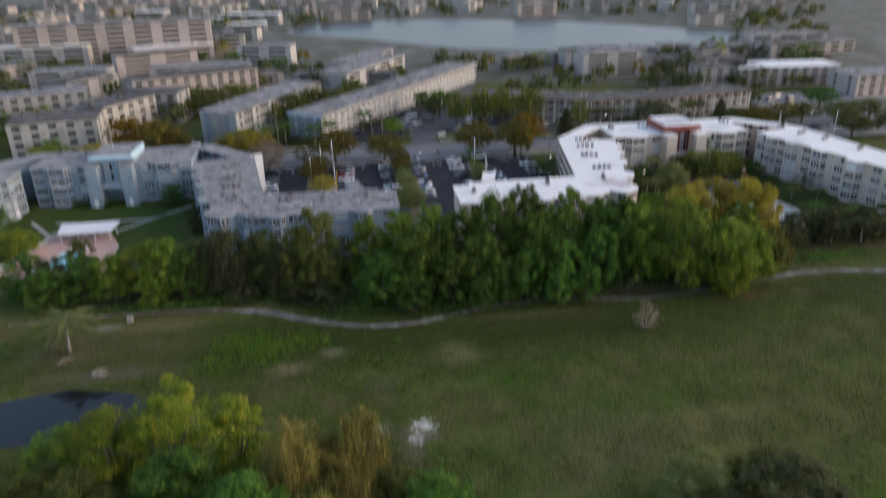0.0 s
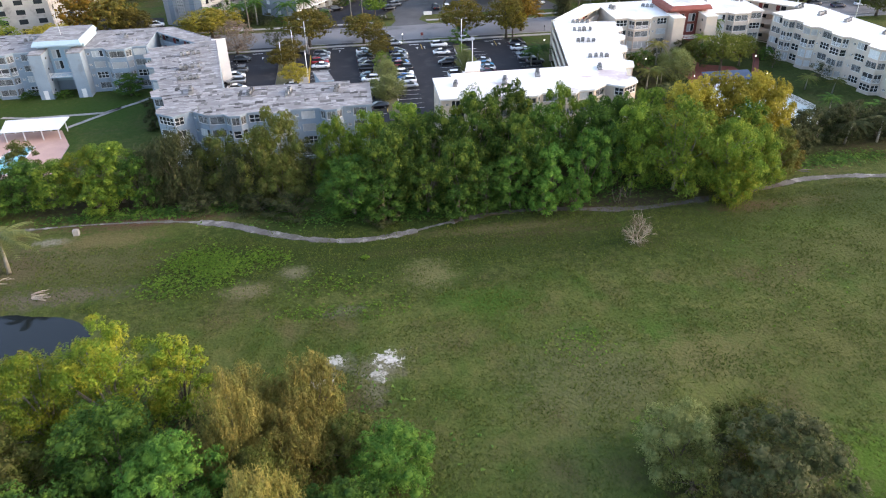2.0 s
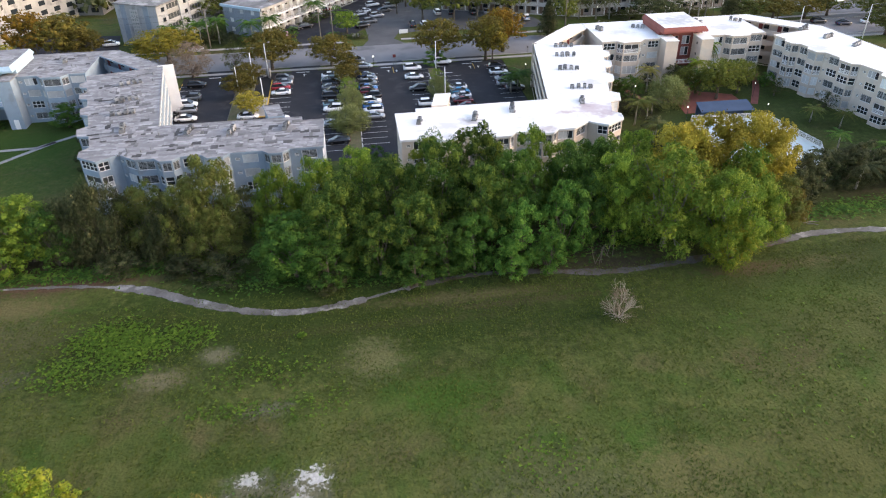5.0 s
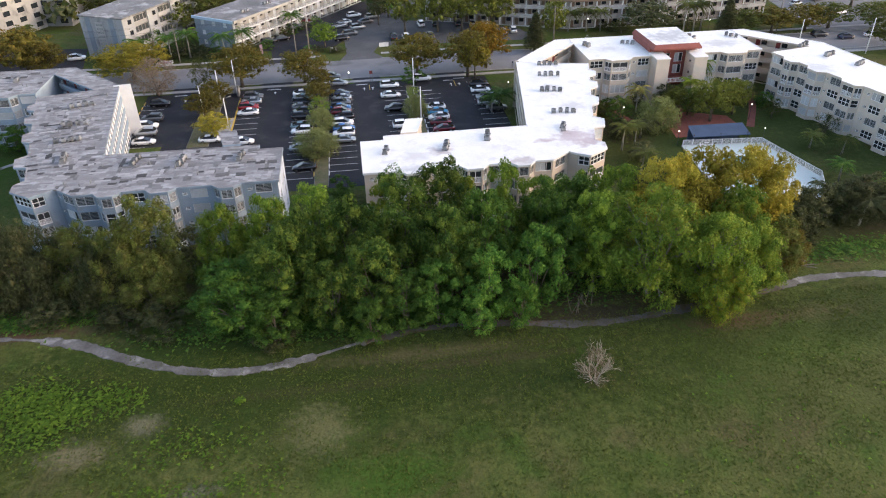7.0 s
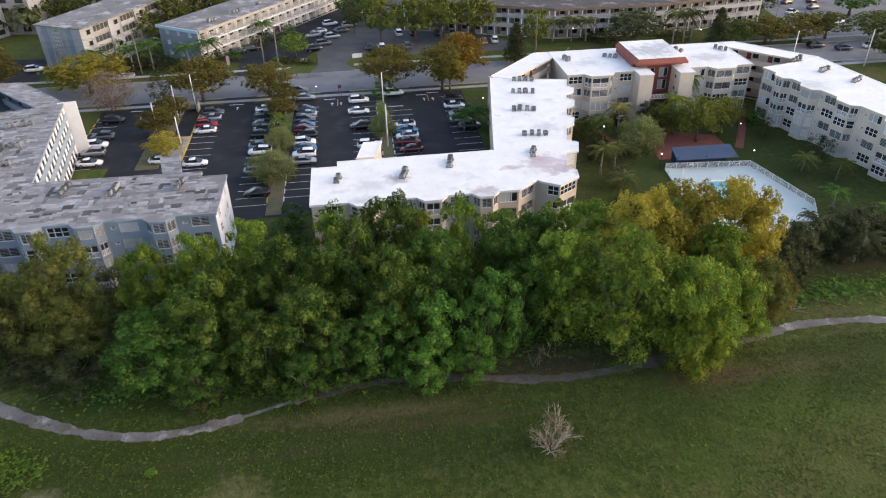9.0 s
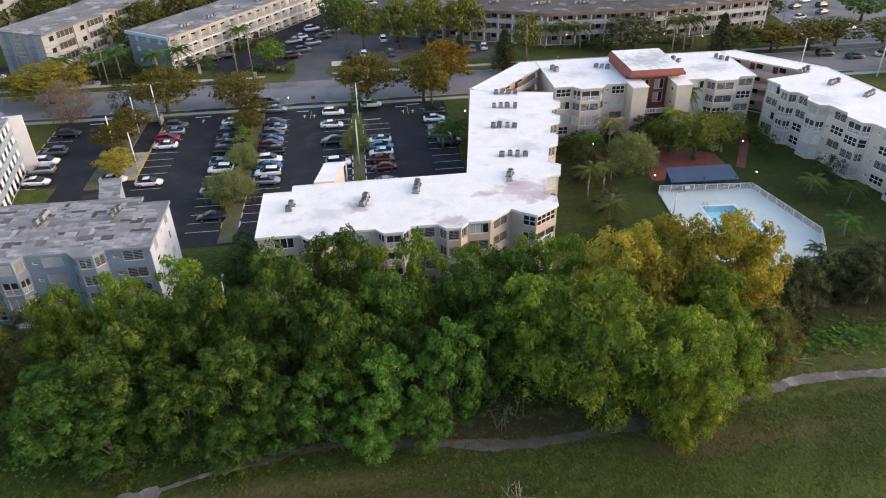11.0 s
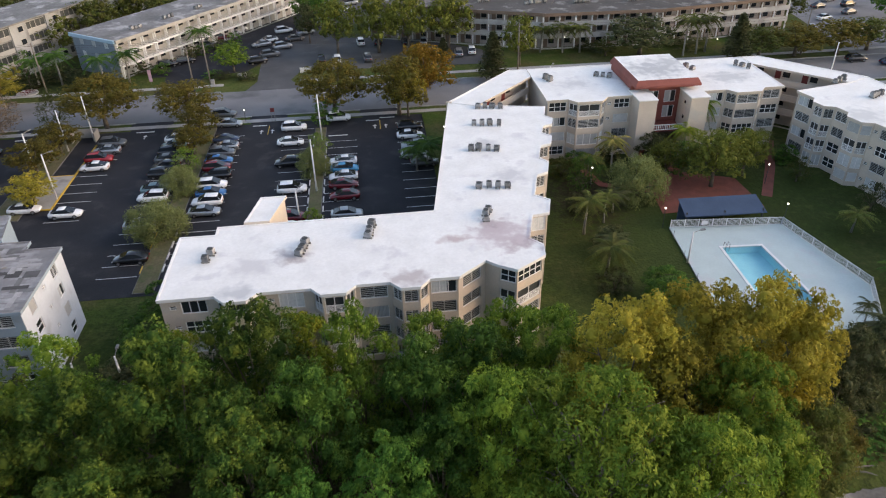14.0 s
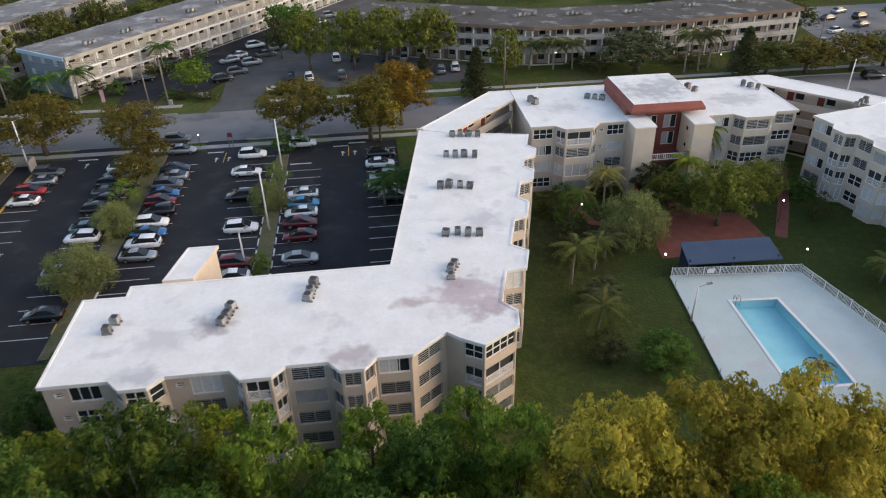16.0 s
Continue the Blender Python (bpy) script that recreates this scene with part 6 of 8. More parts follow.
STREET = [
    ("round", "bronze", -5.8, 206.8, 9.8, 7.0), ("round", "bronze", 9.0, 207.4, 7.6, 5.9), ("airy", "olive", -15.0, 209.0, 7.2, 3.4), ("bare", "dry", -25.0, 204.6, 8.6, 5.6), ("round", "bronze", 36.3, 206.8, 10.2, 6.6), ("round", "bronze", 48.4, 204.6, 10.6, 6.0), ("round", "yellow", 50.0, 203.6, 9.2, 3.6),
    ("round", "orange", 54.0, 210.5, 11.0, 6.0), ("round", "bright", 13.6, 235.5, 6.2, 4.0), ("round", "moss", 36.5, 244.0, 12.6, 5.2), ("round", "moss", 46.0, 243.5, 12.8, 5.6), ("round", "moss", 53.0, 243.0, 13.0, 5.6), ("round", "moss", 62.5, 243.5, 12.4, 5.8), ("round", "dark", 29.5, 254.0, 9.6, 3.4), ("round", "moss", 76.5, 229.0, 10.8, 3.8),
    ("round", "yellow", -8.4, 178.0, 4.6, 3.8), ("round", "bronze", -12.0, 189.0, 5.4, 4.2), ("round", "bronze", -10.6, 196.5, 5.4, 4.0), ("feathery", "grey", 12.6, 166.0, 5.2, 4.2), ("feathery", "grey", 13.2, 178.5, 4.4, 3.0), ("round", "bronze", 12.6, 199.5, 5.6, 3.6), ("round", "bronze", 12.6, 192.5, 5.0, 3.4), ("airy", "bright", 12.8, 186.0, 4.2, 2.6), ("feathery", "grey", 33.4, 182.0, 4.4, 2.8), ("shrub", "bright", 33.8, 166.0, 2.6, 1.4), ("shrub", "green", 34.8, 203.2, 4.2, 3.0), ("airy", "bright", 33.8, 190.0, 3.6, 2.2),
    ("round", "yellow", -33.0, 217.5, 8.4, 9.0), ("round", "yellow", -74.0, 212.0, 8.0, 7.4), ("round", "lime", -88.0, 213.0, 8.0, 7.4), ("round", "bronze", -60.0, 224.5, 11.6, 7.6), ("round", "orange", -69.0, 227.0, 12.4, 8.0), ("round", "bronze", -55.0, 222.0, 8.6, 6.0), ("round", "olive", -58.0, 283.0, 9.0, 9.0), ("round", "olive", -46.0, 300.0, 9.0, 9.0), ("round", "olive", -62.0, 296.0, 9.0, 8.0), ("round", "olive", -21.5, 258.5, 11.6, 7.0), ("round", "olive", -28.5, 252.0, 10.4, 6.2), ("round", "olive", -13.5, 268.5, 11.4, 6.6), ("round", "olive", -5.0, 276.0, 9.5, 7.0), ("round", "olive", 2.0, 286.0, 9.5, 7.0), ("round", "green", 28.0, 272.0, 8.0, 4.6), ("round", "green", 33.0, 262.0, 10.0, 5.0), ("airy", "olive", -8.0, 246.0, 5.0, 3.0),
    ("round", "dark", 104.8, 231.5, 8.2, 8.0), ("airy", "olive", 97.0, 232.0, 4.0, 3.6), ("round", "bronze", 138.0, 224.6, 6.8, 6.4), ("round", "olive", 130.0, 225.4, 6.4, 6.0), ("round", "bronze", 148.0, 224.6, 7.2, 6.6), ("round", "olive", 156.0, 226.0, 7.0, 6.0), ("round", "olive", 168.0, 222.0, 7.5, 7.0), ("round", "olive", 180.0, 224.0, 7.5, 7.0), ("round", "olive", 160.0, 205.0, 7.0, 6.0), ("round", "olive", 172.0, 204.0, 7.0, 6.0), ("round", "olive", 150.0, 252.0, 7.0, 5.0), ("round", "green", 176.0, 246.0, 8.0, 7.0),
    ("shrub", "dark", -19.0, 232.6, 3.0, 3.0), ("shrub", "green", -14.6, 232.0, 2.6, 2.6), ("shrub", "dark", -24.0, 236.5, 3.6, 3.4), ("shrub", "dark", -28.5, 232.6, 3.0, 3.2), ("shrub", "green", -2.0, 236.5, 2.4, 2.4), ("shrub", "dark", 2.4, 247.5, 2.6, 2.2), ("shrub", "dark", -35.0, 228.8, 2.6, 3.0), ("shrub", "green", 9.4, 232.8, 1.3, 2.2), ("shrub", "dark", -42.0, 228.5, 3.0, 3.4), ("shrub", "dark", -6.4, 237.6, 2.4, 2.2), ("shrub", "green", 4.8, 249.6, 2.6, 2.2), ("shrub", "dark", 7.8, 253.6, 2.4, 2.0), ("shrub", "green", 10.8, 258.0, 2.4, 2.2), ("shrub", "dark", 16.8, 230.2, 1.4, 2.6), ("shrub", "dark", 11.6, 231.2, 1.4, 2.4), ("airy", "green", -31.5, 239.5, 6.0, 3.4), ("shrub", "dark", 96.0, 236.8, 1.6, 5.0), ("shrub", "dark", 118.0, 236.6, 1.6, 6.0), ("shrub", "dark", 134.0, 238.6, 1.6, 5.0),
    # courtyard
    ("round", "moss", 93.6, 168.4, 8.8, 4.8), ("feathery", "grey", 81.2, 166.4, 6.8, 4.2), ("round", "moss", 99.8, 171.0, 7.6, 3.6), ("round", "moss", 87.4, 171.4, 6.4, 3.4), ("shrub", "dark", 73.0, 153.5, 3.6, 2.4), ("shrub", "dark", 71.8, 164.0, 3.2, 2.2), ("shrub", "dark", 86.5, 178.2, 1.8, 2.0), ("shrub", "dark", 99.0, 179.0, 1.8, 2.4), ("shrub", "dark", 104.5, 179.2, 2.0, 2.6), ("shrub", "green", 108.5, 174.5, 3.2, 2.2), ("round", "dark", 87.6, 177.4, 5.2, 2.8), ("airy", "olive", 105.0, 176.5, 5.2, 3.0), ("airy", "green", 74.0, 169.5, 6.0, 3.0), ("shrub", "green", 75.5, 179.0, 2.2, 2.0), ("shrub", "dark", 81.0, 179.4, 2.0, 2.4), ("airy", "green", 90.5, 172.5, 6.0, 3.0), ("shrub", "olive", 72.0, 175.0, 3.4, 2.4), ("shrub", "dark", 70.8, 144.5, 3.0, 2.4), ("broad", "green", 76.0, 142.0, 4.4, 3.0), ("airy", "dark", 112.5, 158.0, 4.4, 2.6), ("airy", "olive", 107.0, 168.0, 4.0, 2.2),
    ("broad", "green", -46.5, 177.5, 5.0, 3.4), ("shrub", "dark", -38.5, 164.0, 4.0, 2.4), ("shrub", "dark", -36.8, 156.0, 4.0, 2.2), ("shrub", "green", -62.0, 179.0, 1.6, 2.2), ("shrub", "green", -70.0, 180.0, 1.6, 2.4), ("broad", "lime", -72.0, 148.0, 6.0, 4.6), ("broad", "green", -84.0, 160.0, 8.0, 6.0),
    ("shrub", "green", 16.5, 141.0, 4.6, 3.0), ("shrub", "green", 17.0, 148.0, 4.0, 2.4), ("shrub", "dark", 15.0, 133.5, 4.6, 3.0), ("shrub", "green", 49.5, 160.0, 2.0, 1.6),
]
for i, (kind, tone, x, y, h, r) in enumerate(STREET):
    tree(kind, tone, x, y, h, r, i % 2, "among the apartment blocks", "garden and street trees", 0.1, "shrub" if kind == "shrub" else "tree")
dice = random.Random(5)
for i in range(120):
    y = dice.uniform(262, 700)
    x = dice.uniform(-0.62 * y, 0.62 * y + 30)
    if (x / 170 - 0.6) ** 2 + ((y - 520) / 135) ** 2 < 1.0 or -20 + (y - 240) * 0.62 < x < 12 + (y - 230) * 0.62 and y < 340 or 40 < x < 150 and y < 275:
        continue
    tree("far", dice.choice(("olive", "green", "dark", "lime", "green", "yellow")), x, y, dice.uniform(6, 10), dice.uniform(4, 9), i % 2, "among distant blocks", "distant trees")

# woods and garden trees of the distant town, too many to count
rng = np.random.default_rng(44)
for tone_, count_ in (("olive", 260), ("dark", 300), ("bronze", 110)):
    cs, ns = [], []
    for i in range(count_):
        y = 268 + 560 * rng.uniform() ** 1.3
        x = rng.uniform(-0.66 * y, 0.66 * y + 20)
        if (x / 175 - 0.6) ** 2 + ((y - 520) / 140) ** 2 < 1.0 or -24 + (y - 240) * 0.62 < x < 20 + (y - 230) * 0.66 and y < 345 or 36 < x < 215 and y < 285:
            continue
        r, h = rng.uniform(2.6, 6.0), rng.uniform(5, 9.5)
        d = rng.normal(0, 1, (46, 3))
        d[:, 2] = np.abs(d[:, 2])
        d /= np.linalg.norm(d, axis=1, keepdims=True)
        cs.append(np.array([x, y, h * 0.35]) + d * np.array([r, r, h * 0.65]) * rng.uniform(0.7, 1.05, (46, 1)))
        ns.append(d)
    tagged(new("distant_woods", leaf_mesh("distant_woods", np.concatenate(cs), np.concatenate(ns), 2.3, LEAF[tone_], rng, 0.2, 0.9)), f"{TREE_LABEL[tone_].replace(' tree', '')} tree crowns scattered among distant blocks", "trees", kind="stuff")

# palms
def palm_meshes(variant, tone):
    key = ("palm", variant, tone)
    if key not in tree_cache:
        rng = np.random.default_rng(70 + variant)
        s = Shape()
        s.limb([(0, 0, -0.1), (0.12, 0.05, 2.6), (0.3, 0.0, 5.0)], [0.17, 0.11, 0.085], 8)
        top = np.array([0.3, 0.0, 5.0])
        v, f = [], []
        for k in range(22):
            a, rise = 2.4 * k, 0.9 - 1.4 * (k / 22)
            length = rng.uniform(1.9, 2.5)
            for j in range(17):
                u = (j + 1) / 17
                p = top + np.array([math.cos(a) * length * u, math.sin(a) * length * u, length * (rise * u - 0.75 * u * u)])
                for side in (-1, 1):
                    d = np.array([-math.sin(a) * side, math.cos(a) * side, -0.55]) + 0.45 * np.array([math.cos(a), math.sin(a), -0.2])
                    d = d / np.linalg.norm(d) * 0.62 * (1.15 - 0.75 * abs(u - 0.4))
                    w = np.array([math.cos(a), math.sin(a), 0.0]) * 0.07
                    n = len(v)
                    v += [tuple(p - w), tuple(p + w), tuple(p + d)]
                    f.append((n, n + 1, n + 2))
        m = bpy.data.meshes.new("fronds")
        m.from_pydata(v, [], f)
        m.materials.append(LEAF[tone])
        tree_cache[key] = s.mesh("trunk", PALM_BARK, smooth=True), m
    return tree_cache[key]


PALMS = [(-47.8, 104.6, 6.8, 1.6, "grey"), (80.3, 175.6, 5.6, 1.0, "tan"), (97.0, 181.0, 8.6, 0.8, "bright"), (70.8, 147.8, 4.8, 1.1, "olive"), (70.8, 157.8, 5.4, 1.05, "olive"), (76.0, 172.0, 4.6, 0.85, "olive"), (76.5, 163.0, 3.4, 0.9, "dark"), (72.6, 152.4, 3.0, 0.9, "dark"), (74.4, 160.4, 4.2, 0.8, "olive"), (92.4, 176.4, 6.4, 0.9, "lime"), (106.5, 153.0, 3.4, 0.9, "olive"), (110.5, 149.0, 3.6, 0.85, "olive"), (104.0, 139.5, 3.6, 0.9, "green"), (95.9, 133.9, 3.6, 0.5, "dark"), (88.6, 137.0, 4.0, 0.42, "bronze"), (108.0, 131.0, 5.0, 1.2, "green"), (101.0, 130.0, 5.0, 1.2, "dark"), (94.5, 128.5, 5.4, 1.2, "dark"), (98.0, 125.0, 5.0, 1.2, "dark"), (104.5, 124.6, 5.4, 1.2, "dark"), (111.0, 125.0, 5.2, 1.2, "dark"),
         (-12.5, 230.5, 6.6, 1.3, "green"), (-8.0, 232.0, 7.0, 1.2, "green"), (-27.0, 233.0, 6.0, 1.2, "green"), (-34.0, 231.0, 6.0, 1.2, "green"), (-22.0, 232.5, 7.4, 1.2, "green"), (4.0, 250.0, 6.0, 1.2, "green"), (88.0, 236.0, 6.4, 1.2, "olive"), (92.0, 235.6, 6.4, 1.2, "olive"), (83.0, 237.0, 6.0, 1.1, "olive"), (114.0, 229.0, 8.6, 1.2, "olive"), (117.5, 230.0, 8.2, 1.2, "olive"), (120.0, 231.0, 8.4, 1.2, "olive"), (51.5, 182.0, 4.6, 1.2, "green"), (49.8, 180.8, 4.0, 1.1, "green"), (35.5, 137.0, 6.0, 0.9, "dark"), (-92.0, 226.0, 7.0, 1.2, "green"), (-68.0, 246.0, 7.0, 1.2, "olive")]
for i, (x, y, h, r, tone) in enumerate(PALMS):
    trunk, fronds = palm_meshes(i % 2, tone)
    t = thing("palm_tree", "slender palm tree with arching fronds on the lawn", "palm tree", "palms", (x, y, 0), i * 1.7)
    t.scale = (r * 1.25, r * 1.25, h / 5.3)
    part("trunk", trunk, t)
    part("fronds", fronds, t)


# conifers with level whorls
def conifer(x, y, height, radius):
    if "conifer" not in tree_cache:
        rng = np.random.default_rng(91)
        s, c, n = Shape(), [], []
        s.limb([(0, 0, -0.1), (0, 0, 5), (0, 0, 10)], [0.24, 0.14, 0.03], 8)
        for k in range(26):
            z = 1.0 + 8.8 * k / 26
            reach = 2.6 * (1 - (z / 10.4) ** 1.4)
            for j in range(7):
                a = j * 0.9 + k * 0.5
                tip = Vector((math.cos(a) * reach, math.sin(a) * reach, z + 0.1 * reach))
                s.tube((0, 0, z), tip, 0.035, 0.01, 4)
                u = rng.uniform(0.2, 1.0, (26, 1))
                c.append(u * np.array(tip) + (1 - u) * np.array([0, 0, z]) + rng.normal(0, 0.13, (26, 3)))
                n.append(rng.normal(0, 0.4, (26, 3)) + np.array([0, 0, 1]))
        tree_cache["conifer"] = s.mesh("trunk", BARK, smooth=True), leaf_mesh("needles", np.concatenate(c), np.concatenate(n), 0.42, LEAF["dark"], rng)
    trunk, needles = tree_cache["conifer"]
    t = thing("pine_tree", "dark green cone-shaped pine by the sidewalk", "tree", "pines", (x, y, 0))
    t.scale = (radius / 2.6, radius / 2.6, height / 10)
    part("trunk", trunk, t)
    part("needles", needles, t)


for x, y, h, r in ((69.0, 220.5, 10.5, 3.6), (124.0, 224.0, 10.5, 3.6), (60.0, 233.0, 6.0, 2.2)):
    conifer(x, y, h, r)

# the small dead tree in the field: bare forked branches
rng = np.random.default_rng(8)
s = Shape()


def fork(a, direction, length, r, depth):
    b = a + direction * length
    bend = a.lerp(b, 0.5) + Vector(rng.normal(0, 0.07, 3)) * length
    s.limb([a, bend, b], [r, r * 0.8, r * 0.62], 5)
    if depth:
        for _ in range(3 if depth > 1 else 2):
            fork(b, (direction + Vector(rng.normal(0, 0.42, 3)) + Vector((0, 0, 0.1))).normalized(), length * rng.uniform(0.55, 0.9), r * 0.58, depth - 1)


for k in range(5):
    fork(Vector((0, 0, -0.1)), Vector((math.cos(k * 1.26) * 0.62 + 0.1, math.sin(k * 1.26) * 0.62, 1)).normalized(), rng.uniform(1.2, 1.8), 0.12, 4)
for k in range(9):  # snapped dead shoots round the foot
    a = k * 0.7
    s.limb([(0.2 * math.cos(a), 0.2 * math.sin(a), 0.0), (0.7 * math.cos(a), 0.7 * math.sin(a), 0.35), (1.2 * math.cos(a), 1.2 * math.sin(a), rng.uniform(0.1, 0.8))], [0.07, 0.05, 0.02], 5)
dead = thing("dead_tree", "small leafless dead tree with pale forked branches on grass", "tree", at=(45.8, 97.4, -0.1))
dead.scale = (1.0, 1.0, 0.95)
wood, twigs = tree_meshes("bare_thin", 1, "dry", 0.24, 40, 11, 9, *KINDS["bare"][4:])
part("dry_twig_crown", twigs, dead).scale = (0.46, 0.46, 0.5)
part("branch_frame", s.mesh("branch_frame", PALE_BARK), dead)

# bare leaning stems at the edge of the belt
for x, y, count, tall in ((47.4, 110.2, 5, 3.4), (49.6, 111.6, 3, 3.0)):
    s = Shape()
    for k in range(count):
        a = 2.4 * k
        foot = Vector((0.5 * math.cos(a), 0.35 * math.sin(a), -0.1))
        top = foot + Vector((rng.normal(0, 0.5), rng.normal(0, 0.5), tall * rng.uniform(0.7, 1.1)))
        s.limb([foot, foot.lerp(top, 0.5) + Vector((rng.normal(0, 0.15), rng.normal(0, 0.15), 0)), top], [0.055, 0.04, 0.015], 5)
        for _ in range(3):
            start = foot.lerp(top, rng.uniform(0.45, 0.9))
            s.tube(start, start + Vector((rng.normal(0, 0.5), rng.normal(0, 0.5), rng.uniform(0.4, 0.9))), 0.02, 0.008, 4)
    stems = thing("bare_stems", "cluster of bare grey-brown stems below the trees", "tree", "bare stems", (x, y, ground_height(x, y)))
    part("stem_cluster", s.mesh("stem_cluster", BARK), stems)

# ---- grass and weeds of the field ----
rng = np.random.default_rng(3)


def blades(name, label, xy, height, width, material, lean=0.6):
    n = len(xy)
    z = np.array([ground_height(x, y) for x, y in xy]) - 0.02
    a = rng.uniform(0, 2 * math.pi, n)
    h = height * rng.uniform(0.5, 1.4, n)
    w = width * rng.uniform(0.6, 1.4, n)
    foot = np.column_stack([xy, z])
    side = np.column_stack([np.cos(a), np.sin(a), 0 * a]) * w[:, None] / 2
    tip = foot + np.column_stack([lean * h * np.cos(a * 3.7), lean * h * np.sin(a * 3.7), h])
    v = np.empty((n, 3, 3))
    v[:, 0], v[:, 1], v[:, 2] = foot - side, foot + side, tip
    m = bpy.data.meshes.new(name)
    m.vertices.add(3 * n), m.loops.add(3 * n), m.polygons.add(n)
    m.vertices.foreach_set("co", v.ravel())
    m.loops.foreach_set("vertex_index", np.arange(3 * n, dtype=np.int32))
    m.polygons.foreach_set("loop_start", np.arange(0, 3 * n, 3, dtype=np.int32))
    m.update(calc_edges=True)
    m.materials.append(material)
    tagged(new(name, m), label, "grass", kind="stuff")


def scattered(n, x0, x1, y0, y1, scale, keep):
    """Random places, denser where a slow noise is high."""
    out = []
    while len(out) < n:
        x, y = rng.uniform(x0, x1), rng.uniform(y0, y1)
        if noise.noise((x * scale, y * scale, 5.0)) + rng.uniform(-0.5, 0.5) > keep and math.hypot((x - POND[0]) / POND[2], (y - POND[1]) / POND[3]) > 1.15:
            out.append((x, y))
    return np.array(out)


blades("grass", "tufts of rough grass all over the field", scattered(110000, -60, 115, 40, 110, 0.25, -0.05), 0.2, 0.2, LEAF["grass"], 1.2)


def weeds(name, label, spots, size, material):
    c = []
    for x, y, rx, ry, n in spots:
        r = np.sqrt(rng.uniform(0, 1, n)) * (1 + 0.3 * rng.normal(0, 1, n))
        a = rng.uniform(0, 2 * math.pi, n)
        c.append(np.column_stack([x + rx * r * np.cos(a), y + ry * r * np.sin(a)]))
    c = np.concatenate(c)
    z = np.array([ground_height(x, y) for x, y in c]) + rng.uniform(0.02, 0.35, len(c))
    up = np.tile([0.0, 0.0, 1.2], (len(c), 1))
    tagged(new(name, leaf_mesh(name, np.column_stack([c, z]), up, size, material, rng, 0.0, 0.8)), label, "weeds", kind="stuff")


weeds("weeds", "broad-leaved weeds in spreading patches on the grass", [(-20, 103, 5.5, 4.0, 1300), (-17.0, 100, 4, 4.5, 900), (-11, 102.5, 4.5, 2.8, 500), (-1, 94, 7, 3.0, 200), (6, 88, 4.5, 2.6, 110), (-24, 97, 4, 3, 400), (4.5, 100.2, 0.7, 0.5, 60), (-3, 88, 6, 1.5, 160), (31, 76, 5, 4, 150), (70, 90, 14, 9, 80), (35, 62, 3, 2, 100), (60, 80, 14, 8, 60)], 0.42, LEAF["weed"])
weeds("undergrowth", "low leafy undergrowth below the tree belt", [(20, 113.5, 26, 3.2, 4200), (-25, 119.5, 24, 2.2, 2600), (92, 119, 14, 3, 1200), (60, 116, 14, 3, 1500), (-15, 64, 20, 10, 2500)], 0.5, LEAF["green"])

# ---- pools ----
def fence_run(parent, points, height, z):
    """A white pool fence: posts, rails and close pickets."""
    for i in range(len(points) - 1):
        a, b = Vector(points[i]), Vector(points[i + 1])
        length, angle = (b - a).length, math.atan2(b.y - a.y, b.x - a.x)
        n = max(1, round(length / 1.9))
        for k in range(n + 1):
            s = Shape()
            s.box(0, 0, 0, 0.07, 0.07, height + 0.05)
            p = a.lerp(b, k / n)
            part("post", s.mesh("post", WHITE), parent).location = (p.x, p.y, z)
        s = Shape()
        for h in (0.1, height - 0.08):
            s.box(length / 2, 0, h, length, 0.05, 0.06)
        for k in range(int(length / 0.16)):
            s.box(0.08 + k * 0.16, 0, 0.1, 0.06, 0.02, height - 0.15)
        o = part("fence_panel", s.mesh("fence_panel", WHITE), parent)
        o.location, o.rotation_euler = (a.x, a.y, z), (0, 0, angle)


